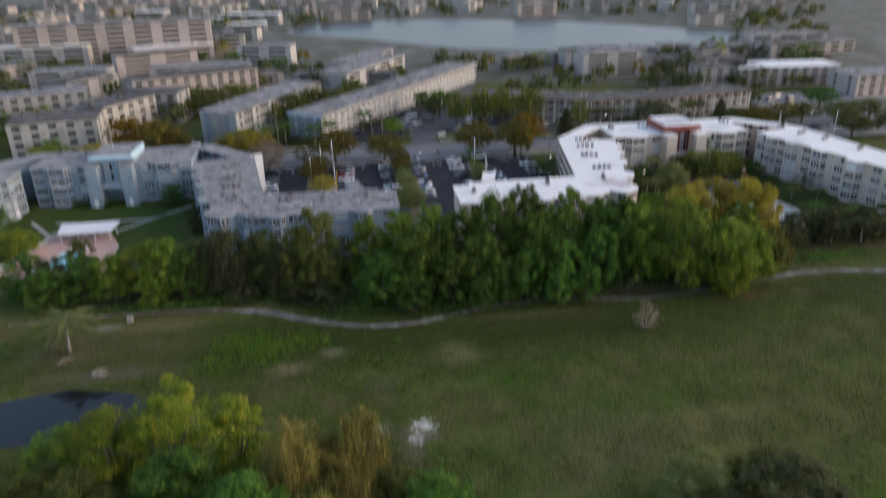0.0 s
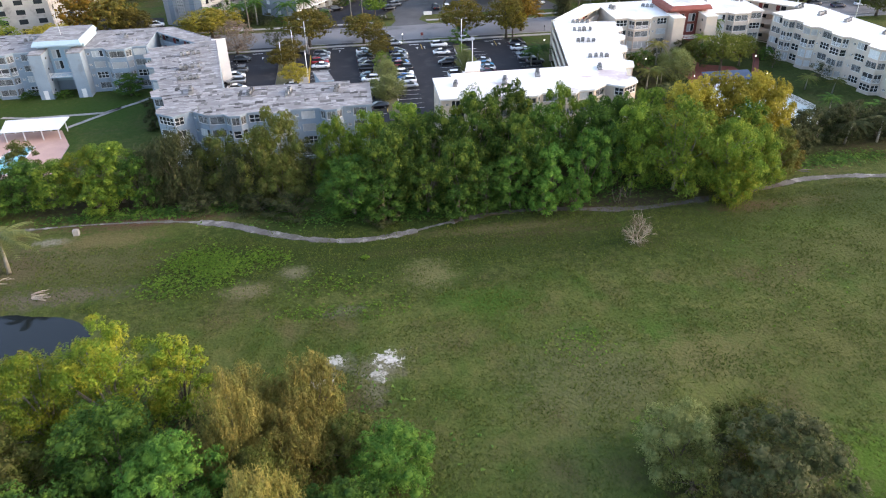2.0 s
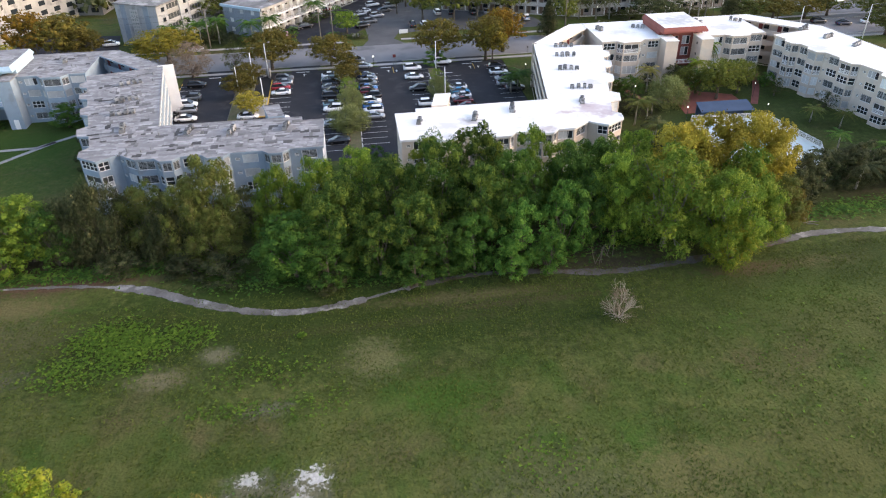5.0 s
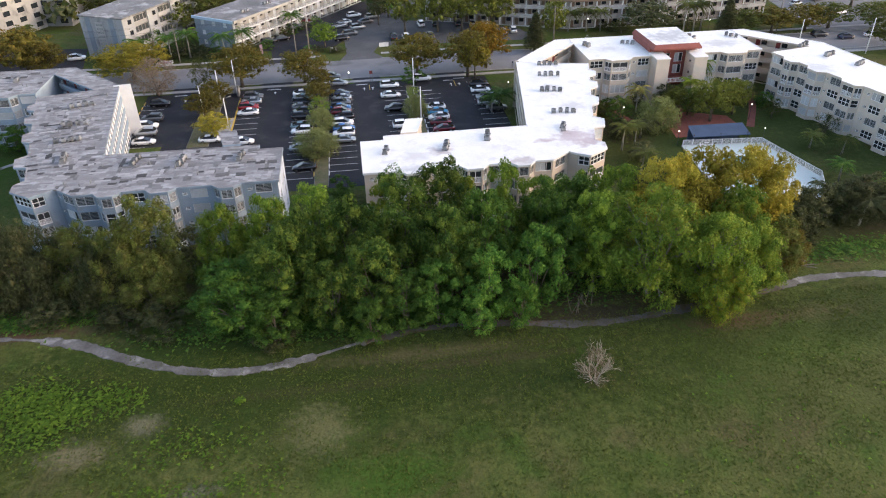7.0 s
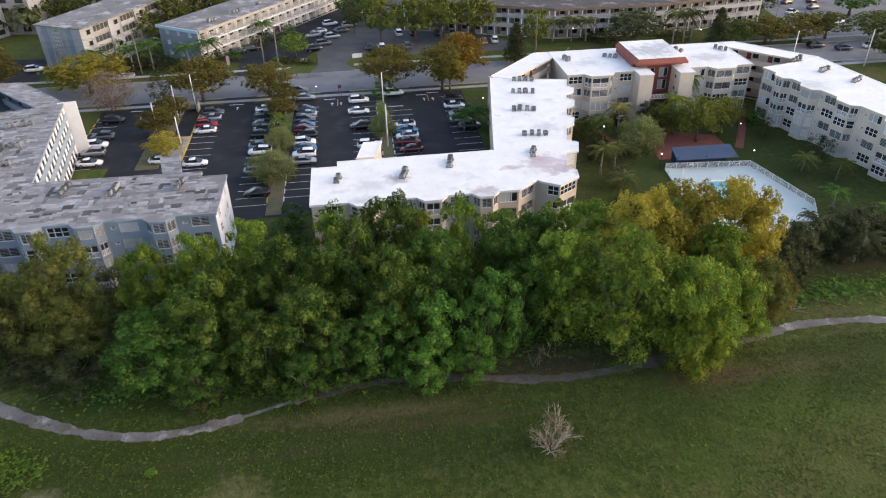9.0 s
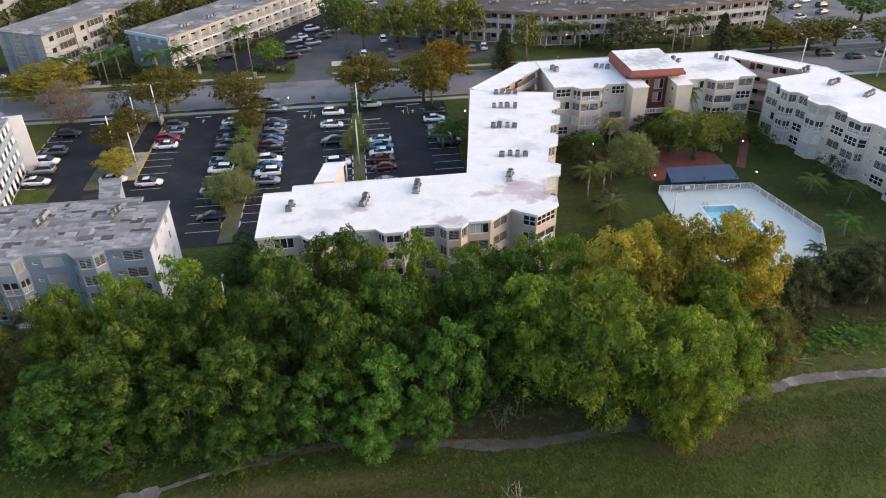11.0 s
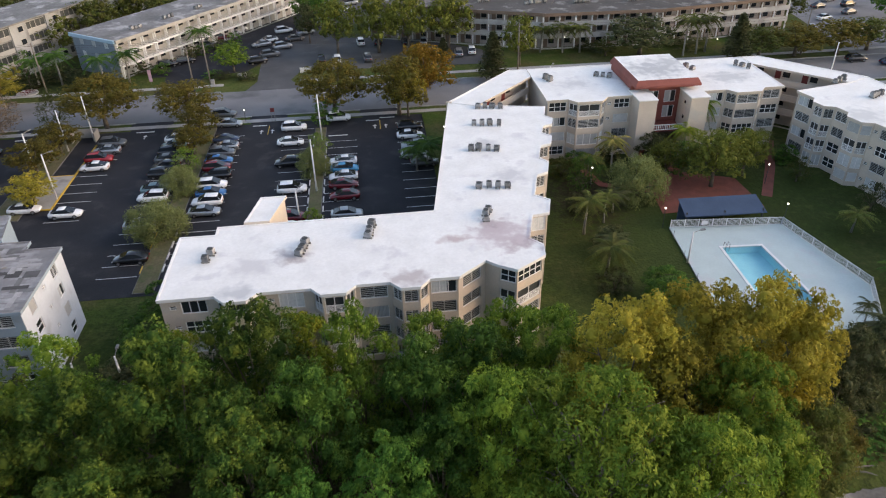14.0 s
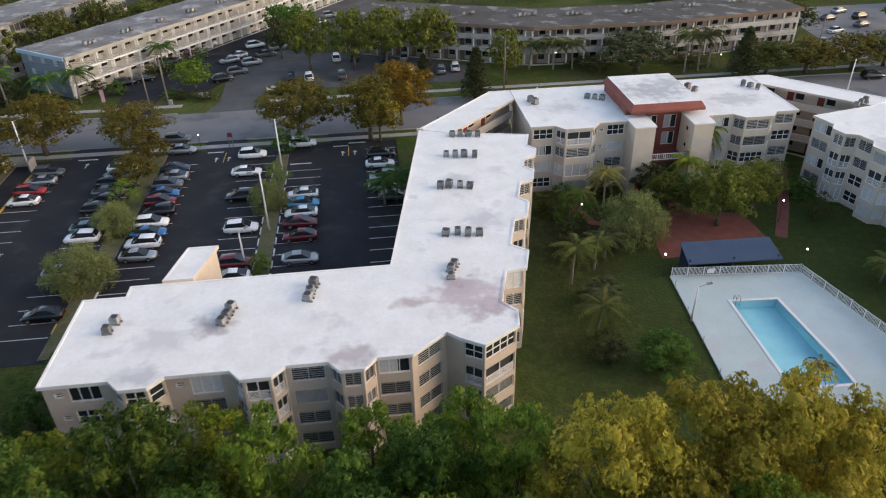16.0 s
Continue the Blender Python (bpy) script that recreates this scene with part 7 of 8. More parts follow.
def pool(deck_line, pool_line, deck_m, label, coping=0.35):
    k = len(pool_line)
    # the deck is a ring of faces from the pool's edge out to its own edge
    bm = bmesh.new()
    outer = [bm.verts.new((*p, 0.2)) for p in deck_line]
    inner = [bm.verts.new((*p, 0.2)) for p in pool_line]
    edges = [bm.edges.new((ring[i], ring[(i + 1) % len(ring)])) for ring in (outer, inner) for i in range(len(ring))]
    bmesh.ops.triangle_fill(bm, use_beauty=True, edges=edges)
    for f in bm.faces:
        if f.normal.z < 0:
            f.normal_flip()
    m = bpy.data.meshes.new("pool_deck")
    bm.to_mesh(m)
    bm.free()
    m.materials.append(deck_m)
    tagged(new("pool_deck", m), "smooth painted concrete pool deck", kind="structure")
    s = Shape()
    for i in range(len(deck_line)):
        a, b = deck_line[i], deck_line[(i + 1) % len(deck_line)]
        s.face([(*a, -0.2), (*b, -0.2), (*b, 0.2), (*a, 0.2)])
    tagged(new("deck_edge", s.mesh("deck_edge", CONCRETE)), "concrete edge of the pool deck", kind="structure")
    basin = thing("swimming_pool", label, "swimming pool")
    s = Shape()
    s.face([(*p, -1.2) for p in pool_line])
    for i in range(k):
        a, b = pool_line[i], pool_line[(i + 1) % k]
        s.face([(*b, -1.2), (*a, -1.2), (*a, 0.2), (*b, 0.2)])
    part("basin", s.mesh("basin", POOL_TILE), basin)
    s = Shape()
    s.face([(*p, 0.05) for p in pool_line])
    o = part("water", s.mesh("water", POOL_WATER), basin, "clear turquoise water")
    o.visible_shadow = False
    outer_line = inset(pool_line, [-coping] * k)
    s = Shape()
    for i in range(k):
        j = (i + 1) % k
        a, b, c, d = pool_line[i], pool_line[j], outer_line[j], outer_line[i]
        s.face([(*d, 0.26), (*c, 0.26), (*b, 0.26), (*a, 0.26)][::1])
        s.face([(*a, 0.26), (*b, 0.26), (*b, 0.05), (*a, 0.05)])
        s.face([(*c, 0.2), (*c, 0.26), (*d, 0.26), (*d, 0.2)])
    part("coping", s.mesh("coping", WHITE), basin, "white pool edge")
    return basin


DECK_LINE = [(81.2, 139.6), (84.4, 136.2), (92.0, 133.6), (98.4, 134.2), (101.6, 141.0), (98.3, 156.2), (82.8, 157.6)]
pool(DECK_LINE, [(87.3, 139.5), (89.2, 137.6), (93.3, 137.4), (93.4, 141.5), (92.9, 151.3), (87.7, 151.6)], DECK, "turquoise swimming pool with a white edge")
fence = thing("pool_fence", "white metal picket fence round the pool deck", "fence")
fence_run(fence, [(82.9, 157.4), (98.2, 156.0), (101.4, 141.0), (98.2, 134.5)], 1.25, 0.2)
s = Shape()
for x, y in ((82.4, 155.0), (81.8, 150.0), (81.4, 145.0), (80.9, 140.0)):
    s.box(x, y, 0.2, 0.05, 0.05, 1.1)
part("thin_posts", s.mesh("thin_posts", METAL), fence)
s = Shape()
s.box(0, 0, 0, 0.9, 0.04, 0.6)
part("notice_plate", s.mesh("notice_plate", WHITE), fence, "blank white notice plate").location = (87.4, 156.7, 0.75)
# ladder
s = Shape()
for x in (88.0, 88.5):
    s.limb([(x, 151.9, 0.2), (x, 151.8, 0.95), (x, 151.3, 0.95), (x, 151.2, -0.4)], [0.03] * 4, 6)
ladder = thing("pool_ladder", "shiny metal ladder at the pool's edge", "ladder")
part("rails", s.mesh("rails", METAL, smooth=True), ladder)
# pavilion with a dark blue roof
pavilion = thing("pool_pavilion", "open pool pavilion with a dark blue sloping roof", "pavilion")
s = Shape()
lo, hi = [(84.6, 156.9), (96.0, 156.5), (95.8, 159.9), (84.7, 160.2)], (2.1, 2.1, 3.1, 3.1)
s.face([(*p, z) for p, z in zip(lo, hi)])
s.face([(*p, z - 0.12) for p, z in zip(lo, hi)][::-1])
for i in range(4):
    j = (i + 1) % 4
    s.face([(*lo[i], hi[i] - 0.12), (*lo[j], hi[j] - 0.12), (*lo[j], hi[j]), (*lo[i], hi[i])])
part("roof", s.mesh("roof", AWNING), pavilion)
for x, y in ((84.9, 157.3), (90.2, 157.1), (95.6, 156.9), (95.4, 159.5), (85.0, 159.8)):
    s = Shape()
    s.box(0, 0, 0, 0.15, 0.15, 2.5)
    part("post", s.mesh("post", DARK_METAL), pavilion).location = (x, y, 0)
s = Shape()
s.box(90.2, 159.8, 0, 10.8, 0.2, 2.6)
part("back_wall", s.mesh("back_wall", AWNING), pavilion)

pool([(-74, 137), (-52, 137), (-52.6, 150.5), (-56.4, 158.6), (-68.4, 158.8), (-70.5, 147)], [(-66.5, 139), (-59.5, 139), (-59.5, 150.5), (-62.5, 151.5)], PINK_DECK, "swimming pool in a pink deck behind trees")
cabana = thing("pool_cabana", "long white roofed cabana beside the pink deck", "pavilion")
s = Shape()
q = [(-66.2, 153.6), (-54.8, 153.6), (-54.2, 158.9), (-66.8, 158.9)]
for i in range(4):
    j = (i + 1) % 4
    z = (2.5, 2.5, 3.0, 3.0)
    s.face([(*q[i], z[i] - 0.15), (*q[j], z[j] - 0.15), (*q[j], z[j]), (*q[i], z[i])])
s.face([(*p, z) for p, z in zip(q, (2.5, 2.5, 3.0, 3.0))])
part("roof", s.mesh("roof", WHITE), cabana)
for x in (-65.6, -62, -58.5, -55.2):
    for y in (154, 158.4):
        s = Shape()
        s.box(0, 0, 0, 0.15, 0.15, 2.5)
        part("post", s.mesh("post", WHITE), cabana).location = (x, y, 0)
west_fence = thing("pool_fence", "low metal fence beside the pink pool deck", "fence")
fence_run(west_fence, [(-68.4, 158.6), (-70.4, 147.0), (-74, 138)], 1.2, 0.2)


# ---- rooftop air conditioners ----
def ac_meshes():
    body, fan, feet = Shape(), Shape(), Shape()
    profile = [(0.4, 0.25)] + [q for i in range(6) for q in ((0.4, 0.32 + i * 0.11), (0.42, 0.325 + i * 0.11), (0.42, 0.375 + i * 0.11), (0.4, 0.38 + i * 0.11))] + [(0.4, 1.0)]
    for (a, z0), (b, z1) in zip(profile, profile[1:]):
        for i in range(4):
            (p, q), (u, v) = ((-1, -1), (1, -1), (1, 1), (-1, 1))[i], ((1, -1), (1, 1), (-1, 1), (-1, -1))[i]
            body.face([(a * p, a * q, z0), (a * u, a * v, z0), (b * u, b * v, z1), (b * p, b * q, z1)])
    body.face([(-0.4, -0.4, 1.0), (0.4, -0.4, 1.0), (0.4, 0.4, 1.0), (-0.4, 0.4, 1.0)])
    fan.tube((0, 0, 1.0), (0, 0, 1.06), 0.36, 0.33, 16)
    for x in (-0.3, 0.3):
        feet.box(x, 0, 0, 0.12, 1.1, 0.25)
    return body.mesh("cabinet", UNIT_METAL), fan.mesh("fan_grille", DARK_METAL), feet.mesh("rail", METAL)


AC = ac_meshes()
ac_dice = random.Random(77)


def ac_row(x, y, count, turn, z=ROOF_Z):
    for i in range(count):
        d = Vector((math.cos(turn), math.sin(turn))) * (i - (count - 1) / 2) * 1.15
        unit = thing("air_conditioner", "weathered metal condenser unit standing on the flat roof", "air conditioner", "rooftop condensers", (x + d.x + ac_dice.uniform(-0.12, 0.12), y + d.y + ac_dice.uniform(-0.12, 0.12), z), turn + ac_dice.uniform(-0.25, 0.25))
        unit.scale = (ac_dice.uniform(0.75, 0.95),) * 2 + (ac_dice.uniform(0.65, 0.95),)
        for name, mesh in zip(("cabinet", "fan_grille", "rail"), AC):
            part(name, mesh, unit)


for x, y, n, a in ((61.2, 180.0, 4, -11), (59.8, 173.5, 4, -11), (58.0, 165.0, 4, -11), (57.4, 154.2, 4, -11), (55.5, 147.4, 3, 78), (24.9, 142.9, 2, 75), (34.8, 143.2, 3, 75), (42.0, 145.8, 3, 80), (73.0, 190.7, 2, 110), (82.6, 190.9, 3, 150), (98.3, 192.1, 2, 120), (107.7, 191.7, 3, 130), (119.6, 182.0, 3, 30), (121.4, 175.0, 3, 30), (124.0, 168.6, 3, 30), (126.5, 158.0, 3, 30)):
    ac_row(x, y, n, radians(a))
for x, y, n, a in ((-30.2, 172.7, 4, 11), (-29.0, 163.4, 4, 11), (-28.0, 156.2, 4, 11), (-26.4, 148.6, 3, 100), (-14.7, 146.0, 3, 80), (-7.4, 144.6, 3, 80), (1.7, 144.9, 3, 80), (-48, 190, 2, 100), (-70, 191, 3, 30)):
    ac_row(x, y, n, radians(a))
for k in range(9):
    ac_row(-10.5 + k * 5.4 + 3, 241 + k * 7.9 + 2.5, 3, 0.9 + 0.1 * (k % 3), 8.36)
for x, y, n in ((58, 258, 4), (72, 252, 3), (84, 248, 5), (95, 247, 4), (108, 246.5, 4), (122, 249, 3), (134, 251, 4)):
    ac_row(x, y, n, 0.2, 8.42)
# vent pipes, and conduits that lie between the condensers
dice = random.Random(31)
vent, cap = Shape(), Shape()
vent.tube((0, 0, 0), (0, 0, 0.5), 0.09, 0.09, 8)
cap.tube((0, 0, 0.5), (0, 0, 0.58), 0.16, 0.05, 8)
vent, cap = vent.mesh("pipe", METAL), cap.mesh("cap", METAL)
for x0, x1, y0, y1, n in ((-24, 6, 138.5, 147.5, 9), (-32, -26, 152, 178, 9), (-52, -42, 184, 195, 4)):
    for _ in range(n):
        o = thing("roof_vent", "short metal vent pipe standing on the flat roof", "vent pipe", "roof vents", (dice.uniform(x0, x1), dice.uniform(y0, y1), ROOF_Z))
        part("pipe", vent, o), part("cap", cap, o)
for x, y, reach, turn in ((-29.4, 164.6, 3.2, 0.3), (-28.2, 157.6, 3.0, 1.2), (-30.2, 171.0, 2.8, 2.0), (-14.7, 143.6, 2.6, 0.4), (-7.4, 142.4, 2.8, 1.0), (1.7, 142.6, 2.4, 0.2)):
    o = thing("roof_conduit", "bent grey conduit lying on the flat roof", "pipe", "roof conduits", (x, y, ROOF_Z + 0.07), turn)
    s = Shape()
    s.limb([(0, 0, 0), (reach * 0.5, 0.2, 0), (reach * 0.62, 0.9, 0), (reach, 1.1, 0)], [0.06] * 4, 6)
    part("pipe", s.mesh("pipe", METAL, smooth=True), o)
# antenna mast on the patched roof
s = Shape()
s.tube((0, 0, 0), (0, 0, 5.5), 0.06, 0.03)
for z in (3.4, 4.2, 5.0):
    s.tube((-0.7, 0, z), (0.7, 0, z), 0.025, 0.025, 4)
mast = thing("antenna_mast", "tall white antenna mast on the tower roof", "antenna", at=(-61.5, 187.0, TOWER_Z))
part("mast", s.mesh("mast", WHITE), mast)


# ---- cars ----
PAINT = {
    "white": gloss("white_car_paint", (0.82, 0.82, 0.82), 0.25, coat=0.6), "black": gloss("black_car_paint", (0.012, 0.012, 0.014), 0.2, coat=0.7), "silver": gloss("silver_car_paint", (0.4, 0.42, 0.44), 0.3, 0.6, 0.5),
    "grey": gloss("grey_car_paint", (0.12, 0.13, 0.14), 0.3, 0.4, 0.5), "red": gloss("red_car_paint", (0.26, 0.012, 0.016), 0.25, coat=0.6), "maroon": gloss("maroon_car_paint", (0.13, 0.008, 0.014), 0.25, coat=0.6),
    "blue": gloss("blue_car_paint", (0.03, 0.14, 0.34), 0.25, 0.2, 0.6), "cyan": gloss("bright_blue_car_paint", (0.03, 0.24, 0.42), 0.25, coat=0.6), "navy": gloss("navy_car_paint", (0.015, 0.025, 0.06), 0.25, coat=0.6), "teal": gloss("teal_car_paint", (0.16, 0.25, 0.27), 0.3, 0.3, 0.5), "gold": gloss("beige_car_paint", (0.34, 0.3, 0.23), 0.3, 0.3, 0.5),
}
BODY = {  # stations along the car: x, half width, sill, shoulder height; then the cabin: x, half width at roof, height
    "sedan": ([(-2.32, 0.68, 0.42, 0.84), (-2.22, 0.81, 0.3, 0.97), (-1.5, 0.89, 0.22, 1.0), (0.2, 0.9, 0.2, 0.96), (1.2, 0.89, 0.22, 0.9), (1.95, 0.84, 0.26, 0.78), (2.28, 0.66, 0.36, 0.62)], [(-1.98, 0.66, 0.99), (-0.95, 0.57, 1.43), (0.2, 0.58, 1.47), (1.32, 0.68, 0.92)]),
    "suv": ([(-2.28, 0.74, 0.46, 0.98), (-2.18, 0.87, 0.34, 1.08), (-1.4, 0.93, 0.27, 1.12), (0.3, 0.94, 0.26, 1.1), (1.1, 0.93, 0.27, 1.05), (1.95, 0.88, 0.33, 0.94), (2.25, 0.72, 0.44, 0.78)], [(-2.16, 0.76, 1.08), (-1.72, 0.66, 1.64), (0.2, 0.65, 1.71), (1.3, 0.76, 1.06)]),
}
car_cache = {}


def car_meshes(kind, colour):
    key = (kind, colour)
    if key in car_cache:
        return car_cache[key]
    stations, cabin = BODY[kind]
    hull = Shape()
    rings = []
    for x, w, lo, hi in stations:
        ring = [(x, -w * 0.86, lo), (x, -w, lo + 0.14), (x, -w, lo + (hi - lo) * 0.62), (x, -w * 0.9, hi - 0.03), (x, -w * 0.5, hi + 0.02), (x, w * 0.5, hi + 0.02), (x, w * 0.9, hi - 0.03), (x, w, lo + (hi - lo) * 0.62), (x, w, lo + 0.14), (x, w * 0.86, lo)]
        rings.append(len(hull.v))
        hull.v += ring
    for a, b in zip(rings, rings[1:]):
        for i in range(10):
            j = (i + 1) % 10
            hull.f.append((a + i, b + i, b + j, a + j)), hull.m.append(0)
    hull.f += [tuple(rings[0] + i for i in range(10)), tuple(rings[-1] + i for i in reversed(range(10)))]
    hull.m += [0, 0]
    glass, roof = Shape(), Shape()
    (x0, w0, h0), (x1, w1, h1), (x2, w2, h2), (x3, w3, h3) = cabin
    wide = stations[3][1] * 0.93
    base = [(x0, -wide * 0.9, h0), (x3, -wide * 0.92, h3), (x3, wide * 0.92, h3), (x0, wide * 0.9, h0)]
    top = [(x1, -w1, h1), (x2, -w2, h2), (x2, w2, h2), (x1, w1, h1)]
    for i in range(4):
        j = (i + 1) % 4
        glass.face([base[i], base[j], top[j], top[i]])
    roof.v += [(x, y, z + dz) for dz in (-0.02, 0.05) for x, y, z in top]
    roof.v[4:] = [((x - (x1 + x2) / 2) * 0.86 + (x1 + x2) / 2, y * 0.8, z + 0.02) for x, y, z in roof.v[4:]]
    roof.f += [(4, 5, 6, 7)] + [(i, (i + 1) % 4, 4 + (i + 1) % 4, 4 + i) for i in range(4)]
    roof.m += [0] * 5
    for i in range(4):
        bx, by, bz = base[i]
        n, out = len(roof.v), 0.015 if by > 0 else -0.015
        roof.v += [(bx + 0.07, by + out, bz), (bx - 0.07, by + out, bz)]
        roof.f.append((i, n, n + 1))
        roof.m.append(0)
    wheel, rim = Shape(), Shape()
    wheel.tube((0, -0.11, 0), (0, 0.11, 0), 0.33, 0.33, 14)
    rim.tube((0, -0.125, 0), (0, 0.125, 0), 0.2, 0.2, 10)
    front, rear = Shape(), Shape()
    front.box(0, 0, 0, 0.16, 0.36, 0.13), rear.box(0, 0, 0, 0.1, 0.34, 0.16)
    body = hull.mesh("body", PAINT[colour], smooth=True)
    car_cache[key] = body, glass.mesh("window_glass", GLASS), roof.mesh("roof", PAINT[colour], smooth=True), wheel.mesh("tyre", TYRE), rim.mesh("rim", RIM), front.mesh("headlight", HEAD), rear.mesh("tail_light", TAIL)
    return car_cache[key]


def car(kind, colour, x, y, turn, z=0.025, where="parked on dark asphalt"):
    body, glass, roof, tyre, rim, head, tail = car_meshes(kind, colour)
    c = thing("car", f"{'bright blue' if colour == 'cyan' else 'beige' if colour == 'gold' else colour} {'saloon' if kind == 'sedan' else 'sport utility'} car {where}", "car", "parked cars", (x, y, z), radians(turn))
    part("body", body, c), part("window_glass", glass, c, "dark tinted glass"), part("roof", roof, c)
    st = BODY[kind][0]
    for wx in (-1.4, 1.4):
        for wy in (-0.8, 0.8):
            w = part("wheel", tyre, c)
            w.location = (wx, wy, 0.33)
            part("rim", rim, w)
    for wy in (-0.52, 0.52):
        part("headlight", head, c).location = (st[-1][0] - 0.12, wy, st[-1][3] - 0.12)
        part("tail_light", tail, c).location = (st[0][0] + 0.02, wy, st[0][3] - 0.2)


CARS = [  # kind, colour, x, y, turn
    ("suv", "black", 49.9, 197.4, 0), ("sedan", "white", 49.6, 193.8, 0), ("suv", "silver", 50.0, 189.0, 180), ("sedan", "silver", 49.8, 185.8, 0), ("sedan", "grey", 51.2, 182.6, 0),
    ("sedan", "white", 37.9, 185.0, 180), ("sedan", "cyan", 38.2, 182.2, 0), ("sedan", "white", 38.0, 179.4, 180), ("sedan", "maroon", 38.1, 176.6, 0), ("sedan", "maroon", 38.2, 173.0, 180), ("sedan", "silver", 38.6, 167.4, 0),
    ("suv", "white", 37.0, 203.4, 0), ("suv", "white", 29.0, 200.4, 0), ("sedan", "white", 28.8, 194.0, 0), ("suv", "black", 29.0, 185.6, 180), ("suv", "white", 30.2, 176.2, 0), ("suv", "maroon", 30.6, 167.4, 0), ("sedan", "white", 30.4, 164.4, 180),
    ("sedan", "silver", 17.0, 204.2, 0), ("suv", "grey", 15.3, 208.9, 0), ("sedan", "navy", 17.4, 197.0, 0), ("sedan", "silver", 17.6, 194.0, 180), ("suv", "grey", 17.4, 191.2, 0), ("sedan", "blue", 17.4, 188.4, 0), ("suv", "maroon", 17.5, 185.6, 0), ("suv", "black", 17.9, 182.8, 180), ("suv", "white", 17.7, 179.4, 0), ("sedan", "blue", 17.9, 176.8, 0), ("suv", "white", 17.8, 174.0, 180), ("sedan", "silver", 17.9, 171.0, 0),
    ("sedan", "white", 8.8, 198.6, 0), ("sedan", "teal", 8.7, 195.8, 180), ("suv", "black", 8.8, 193.0, 0), ("sedan", "grey", 8.9, 190.2, 0), ("suv", "black", 9.0, 187.2, 180), ("suv", "black", 9.1, 184.6, 0), ("sedan", "teal", 9.2, 179.4, 0), ("suv", "white", 9.3, 176.6, 180), ("sedan", "silver", 9.4, 168.4, 0), ("sedan", "black", 10.2, 159.6, 180),
    ("suv", "grey", -2.4, 198.4, 0), ("sedan", "silver", -2.6, 195.4, 180), ("suv", "red", -2.9, 192.0, 0), ("sedan", "white", -2.8, 188.9, 180), ("sedan", "white", -2.4, 173.4, 0), ("sedan", "white", -9.0, 175.6, 0),
    ("suv", "black", -23.0, 197.6, 0), ("suv", "grey", -23.0, 189.0, 180), ("suv", "white", -23.2, 184.8, 0), ("suv", "silver", -22.8, 181.2, 180), ("sedan", "white", -22.2, 176.6, 0), ("suv", "silver", -11.2, 203.0, 0),
    # beyond the street
    ("sedan", "white", 13.3, 274.0, 20), ("suv", "red", 15.4, 276.5, 20), ("suv", "white", 10.6, 268.0, 20), ("sedan", "silver", 9.4, 264.8, 20), ("suv", "black", 1.6, 243.6, 20), ("suv", "black", -2.0, 241.6, 20), ("suv", "black", 18.3, 240.6, 20), ("suv", "grey", 20.7, 245.0, 20), ("suv", "silver", 23.1, 251.0, 20), ("sedan", "grey", 25.7, 257.0, 20), ("suv", "silver", 28.0, 262.0, 20), ("sedan", "silver", 17.8, 253.6, 200), ("sedan", "white", 19.2, 257.0, 200), ("suv", "white", 22.4, 264.6, 20), ("suv", "maroon", 7.0, 261.0, 20), ("suv", "grey", 4.6, 255.0, 20), ("sedan", "silver", 31.0, 268.0, 20), ("suv", "white", 33.5, 276.0, 20), ("sedan", "white", 37.0, 283.0, 20), ("suv", "silver", 39.5, 290.0, 20),
    ("suv", "white", 41.8, 251.0, 95), ("suv", "black", 46.1, 250.2, 85), ("suv", "white", 36.3, 238.6, 95), ("suv", "black", 32.8, 239.0, 95), ("suv", "grey", 43.2, 238.4, 95), ("suv", "silver", 64.2, 238.4, 85), ("suv", "white", 67.4, 239.6, 85), ("sedan", "silver", 57.0, 249.0, 85), ("suv", "black", 52.6, 249.0, 95),
    ("sedan", "white", 160.7, 251.0, 20), ("sedan", "black", 165.5, 262.0, 20), ("sedan", "silver", 152.6, 243.0, 60), ("sedan", "grey", 162.0, 239.8, 10), ("suv", "white", 167.4, 238.8, 10), ("sedan", "grey", 170.0, 255.0, 20), ("suv", "black", 174.0, 262.0, 20), ("sedan", "silver", 172.0, 268.0, 20), ("sedan", "navy", 155.0, 216.0, 0), ("sedan", "white", 163.0, 216.5, 0), ("suv", "black", 149.0, 219.0, 0), ("suv", "white", -52.0, 236.0, 10),
]
for kind, colour, x, y, turn in CARS:
    car(kind, colour, x, y, turn, 0.16 if (kind, x) == ("suv", 37.0) else 0.03, "parked on asphalt" if y < 205 else "parked beyond the lot")


# ---- poles, lamps, signs ----
def lamp_pole(x, y, height, arm=1.2, turn=0.0, material=None):
    p = thing("street_lamp", "pale concrete lamp pole with a short arm", "street lamp", "lamp poles", (x, y, 0.1), turn)
    s = Shape()
    s.tube((0, 0, 0), (0, 0, height), 0.14, 0.09, 8)
    part("pole", s.mesh("pole", material or WHITE, smooth=True), p)
    s = Shape()
    s.tube((0, 0, height - 0.1), (arm, 0, height + 0.1), 0.04, 0.03, 5)
    part("arm", s.mesh("arm", METAL), p)
    s = Shape()
    s.box(arm + 0.25, 0, height + 0.03, 0.6, 0.28, 0.14)
    part("lamp_head", s.mesh("lamp_head", METAL), p)


